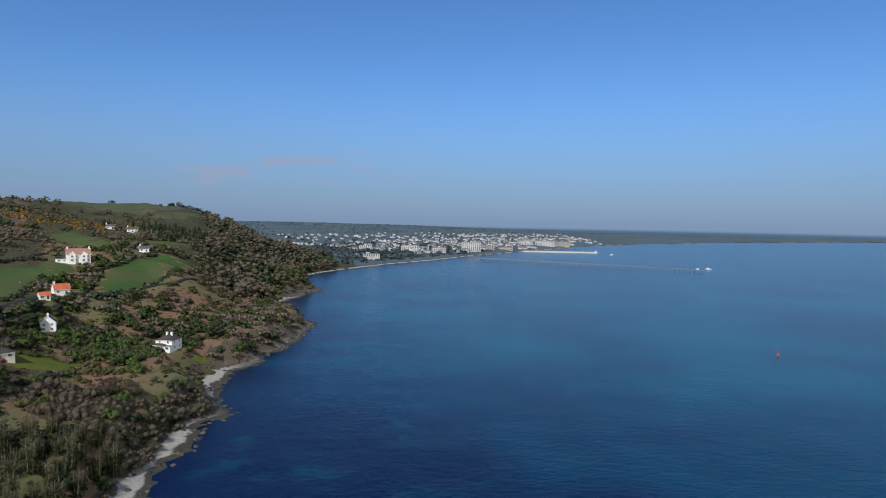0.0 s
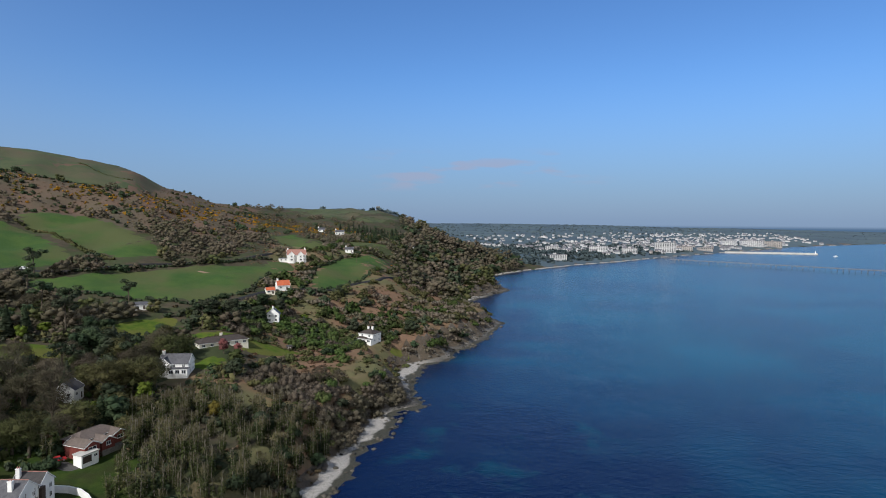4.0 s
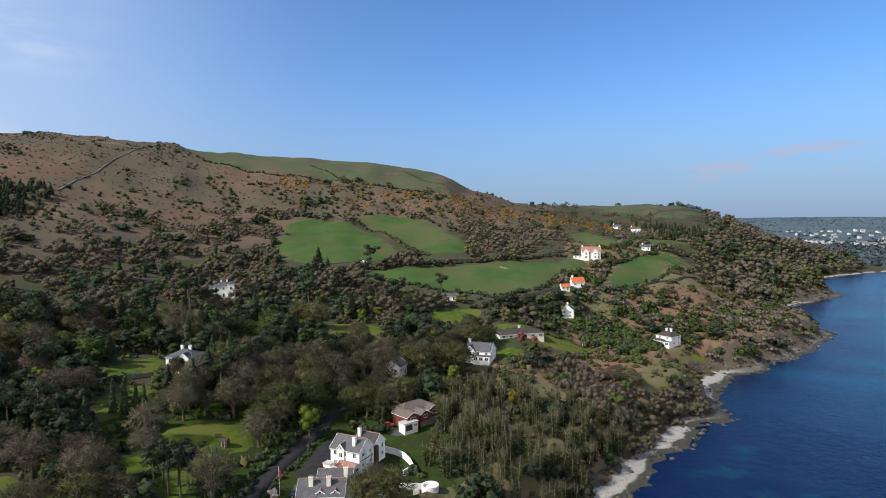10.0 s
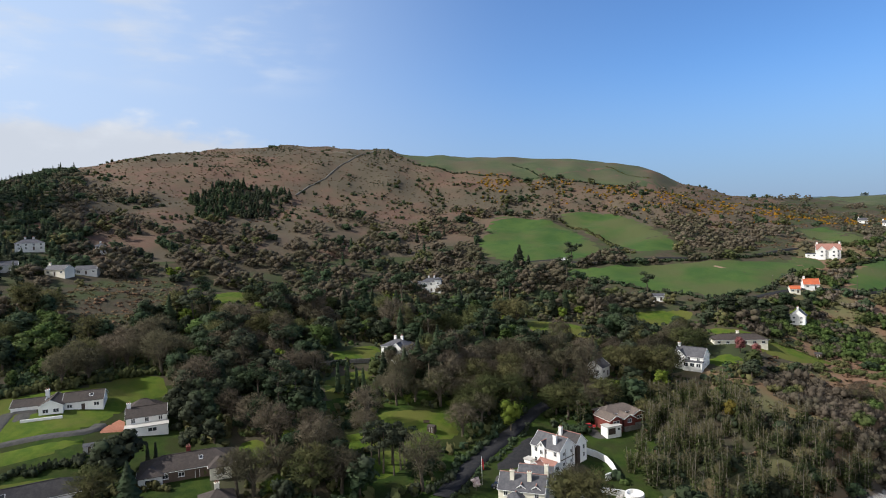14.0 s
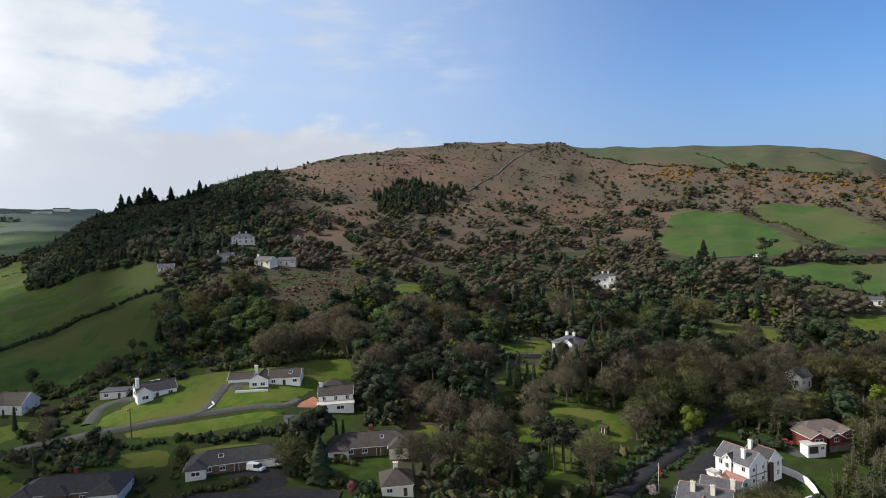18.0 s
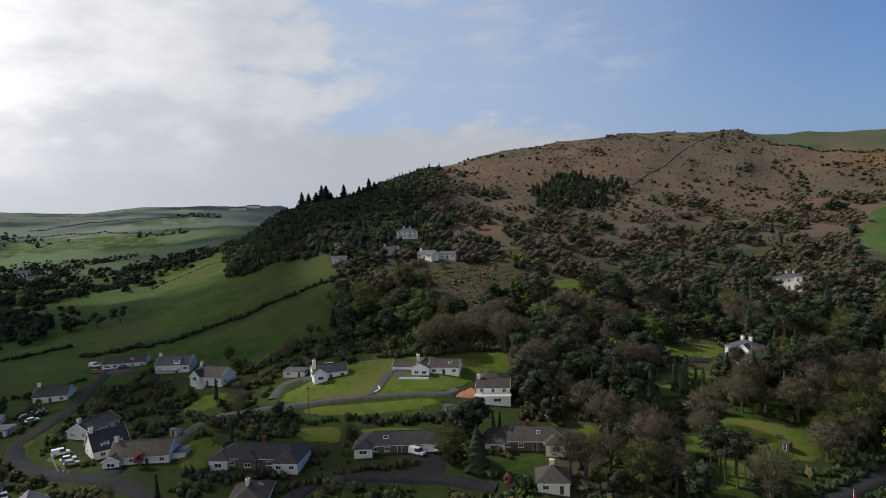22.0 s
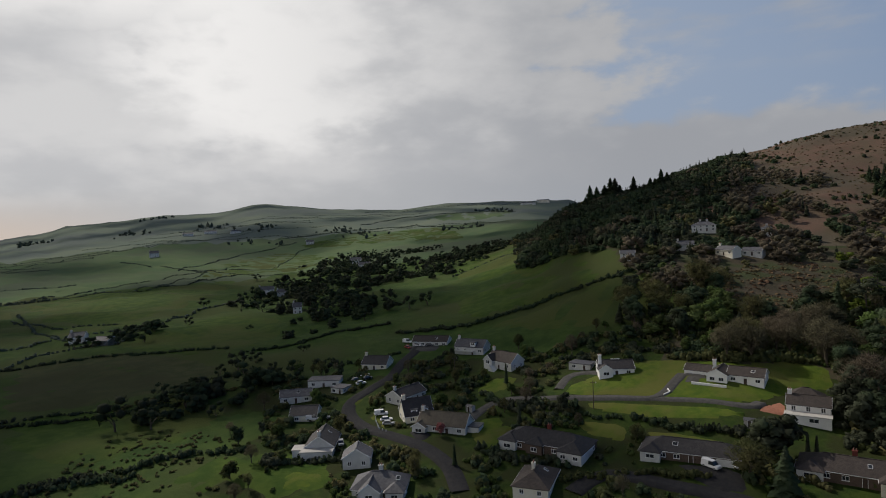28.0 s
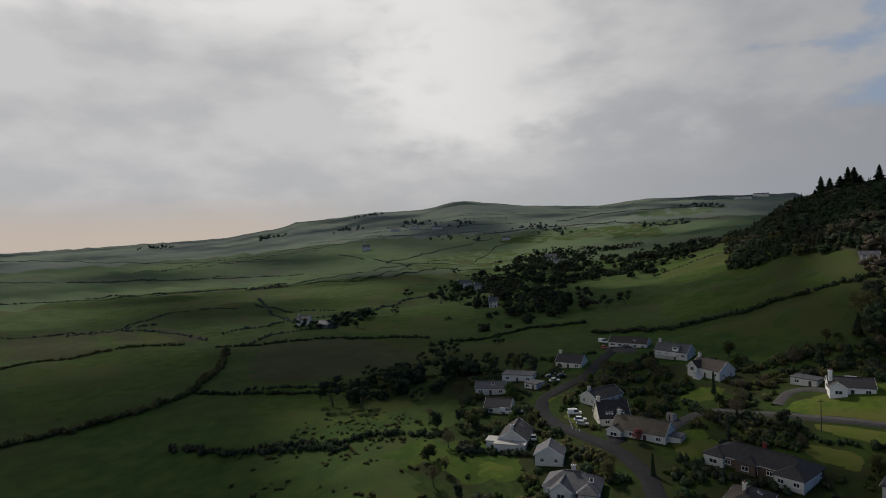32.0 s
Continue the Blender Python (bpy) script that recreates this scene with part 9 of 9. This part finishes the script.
plant("broad_tree", "broad leafless tree with a domed crown of fine brown twigs", BROAD,
      [(-129, 105, 1.35, 0.8), (-178, 104, 1.7, 1.1), (-231, 92, 1.2, 0.9), (-222, 59, 1.5, 1.2), (-221, 151, 1.9, 1.25), (-233, 180, 1.8, 1.15), (-210, 175, 1.9, 1.2), (-199, 119, 2.1, 1.25), (-189, 105, 1.9, 1.2), (-206, 188, 1.8, 1.15), (-190, 112, 1.8, 1.1), (-214, 140, 1.8, 1.2),
       (-196, 132, 1.8, 1.15), (-224, 196, 1.7, 1.1), (-198, 204, 1.7, 1.1), (-281, 236, 1.6, 1.1), (-300, 240, 1.7, 1.1), (-170, 50, 1.4, 0.9), (-162, 44, 1.4, 0.85), (-178, 62, 1.5, 0.95), (-156, 46, 1.3, 0.8), (-166, 38, 1.4, 0.8)])


def pine_model(seed):
    """A tall pine with a bare stem and a flat, broken crown."""
    rng = np.random.RandomState(seed)
    t, c = Soup(), Soup()
    stem(t, (0, 0, -0.6), (0.3, 0.2, 10.5), 0.28, 0.14, 7, 0)
    for k in range(7):
        a, h = k * 2.4, rng.uniform(7.0, 11.0)
        r = rng.uniform(1.2, 3.0)
        tip = np.array((math.cos(a) * r, math.sin(a) * r, h + 0.6))
        stem(t, (0.25, 0.15, h - 1.2), tip, 0.1, 0.04, 4, 0)
        core(c, rng, tip, np.array((1.0, 1.0, 0.5)), 0)
        leaves(c, rng, tip, np.array((1.7, 1.7, 0.9)), 70, 0.34, 0)
    return soup_mesh("trunk", t, [BARK]), soup_mesh("crown", c, [EVERGREEN])


PINES = [pine_model(820), pine_model(821)]
for k, (x, y, size) in enumerate([(-160, 57.5, 1.0), (-158.5, 60.5, 1.1), (-157, 63, 1.0), (-159, 66, 1.05), (-161, 68, 0.95), (-163, 61, 1.1), (-162, 64.5, 1.0), (-196, 40, 1.2), (-201, 47, 1.1), (-206, 36, 1.2)]):
    ob = thing("pine_tree", (x, y, float(ground(x, y))), 65 * k, "dark pine with bare stem and flat crown", "tree", "pines beside the lawn")
    ob.scale = (size, size, size)
    for nm, me in zip(("trunk", "crown"), PINES[k % 2]):
        o = new(nm, me)
        o.parent = ob

PX, PY = spots(830, (-350, -185, 15, 300), 24, lambda x, y: np.where(wooded(x, y) > 0.5, 0.62, 0))
tall = ~np.any([in_poly(PX, PY, p) for p in NO_TALL], axis=0)
for k, row in enumerate(placed(831, PX[tall], PY[tall], 1.0, 1.5, (0.95, 1.2))):
    ob = thing("pine_tree", row[:3], math.degrees(row[3]), "tall dark pine standing above the wood", "tree", "tall pines of the wood")
    ob.scale = (row[4] * 1.25, row[4] * 1.25, row[4] * row[5])
    for nm, me in zip(("trunk", "crown"), PINES[k % 2]):
        o = new(nm, me)
        o.parent = ob

# ---- boulders along the shore ----


def boulders():
    rng = np.random.RandomState(77)
    x, y = rng.uniform(-330, -60, 26000), rng.uniform(150, 1000, 26000)
    s = inland(x, y) + 2.6 * ripple(x, y, 45, 1) + ripple(x, y, 14, 2)
    ok = (s > -3.5) & (s < 16) & (rng.uniform(0, 1, len(x)) < np.where((s > 1) & (s < 11) & (y < 345), 0.10, 0.7))
    x, y = x[ok], y[ok]
    temps = []
    for v in range(4):
        r = np.random.RandomState(780 + v)
        temps.append((ICO_V * (1.0, 0.75, 0.5) * r.uniform(0.65, 1.3, (12, 1)), np.array(ICO_F), np.zeros(20, int), ICO_V))
    P = placed(79, x, y, 0.35, 1.7, (0.7, 1.3), 0.1)
    tagged(new("shore_boulders", scatter_mesh("shore_boulders", temps, P, [ROCK])), "dark weathered boulders and ledges along the waterline", "rocks", kind="stuff")


boulders()


def utility_pole(x, y, turn):
    ob = thing("utility_pole", (x, y, float(ground(x, y))), turn, "slim grey timber pole carrying overhead wires", "pole", "poles along the lanes")
    bm = bmesh.new()
    bmesh.ops.create_cone(bm, cap_ends=True, segments=8, radius1=0.16, radius2=0.11, depth=10.0, matrix=Matrix.Translation((0, 0, 4.4)))
    part("pole", bm, BARK, ob)
    part("cross_arm", box(-1.0, 1.0, -0.07, 0.07, 8.6, 8.75), TIMBER, ob)
    for u in (-0.9, 0.0, 0.9):
        part("insulator", box(u - 0.05, u + 0.05, -0.05, 0.05, 8.751, 8.95), FRAME, ob)


for k, (x, y) in enumerate([(-241, 510), (-244, 611), (-208, 468), (-220, 400), (-238, 345), (-340, 330), (-312, 395), (-186, 40), (-196, -58), (-215, -120)]):
    utility_pole(x, y, 35 * k)


def scar(name, x, y, rx, ry, mat, label):
    """A bare patch of ground in a field."""
    a = np.linspace(0, 6.283, 22)[:-1]
    ring = np.column_stack([x + rx * np.cos(a) * (1 + 0.15 * np.sin(3 * a)), y + ry * np.sin(a) * (1 + 0.12 * np.cos(2 * a))])
    tagged(drape(name, ring, mat, 2.0, 0.4), label, "bare ground", kind="structure")


SAND = material("pale_bare_earth", [(0.26, 0.19, 0.13), (0.20, 0.14, 0.09)], (0.6, 0.2), 0.95, 0.6, 2.0)
scar("earth_scar", -293, 366, 5.0, 3.0, SAND, "pale scar of bare earth in the pasture")
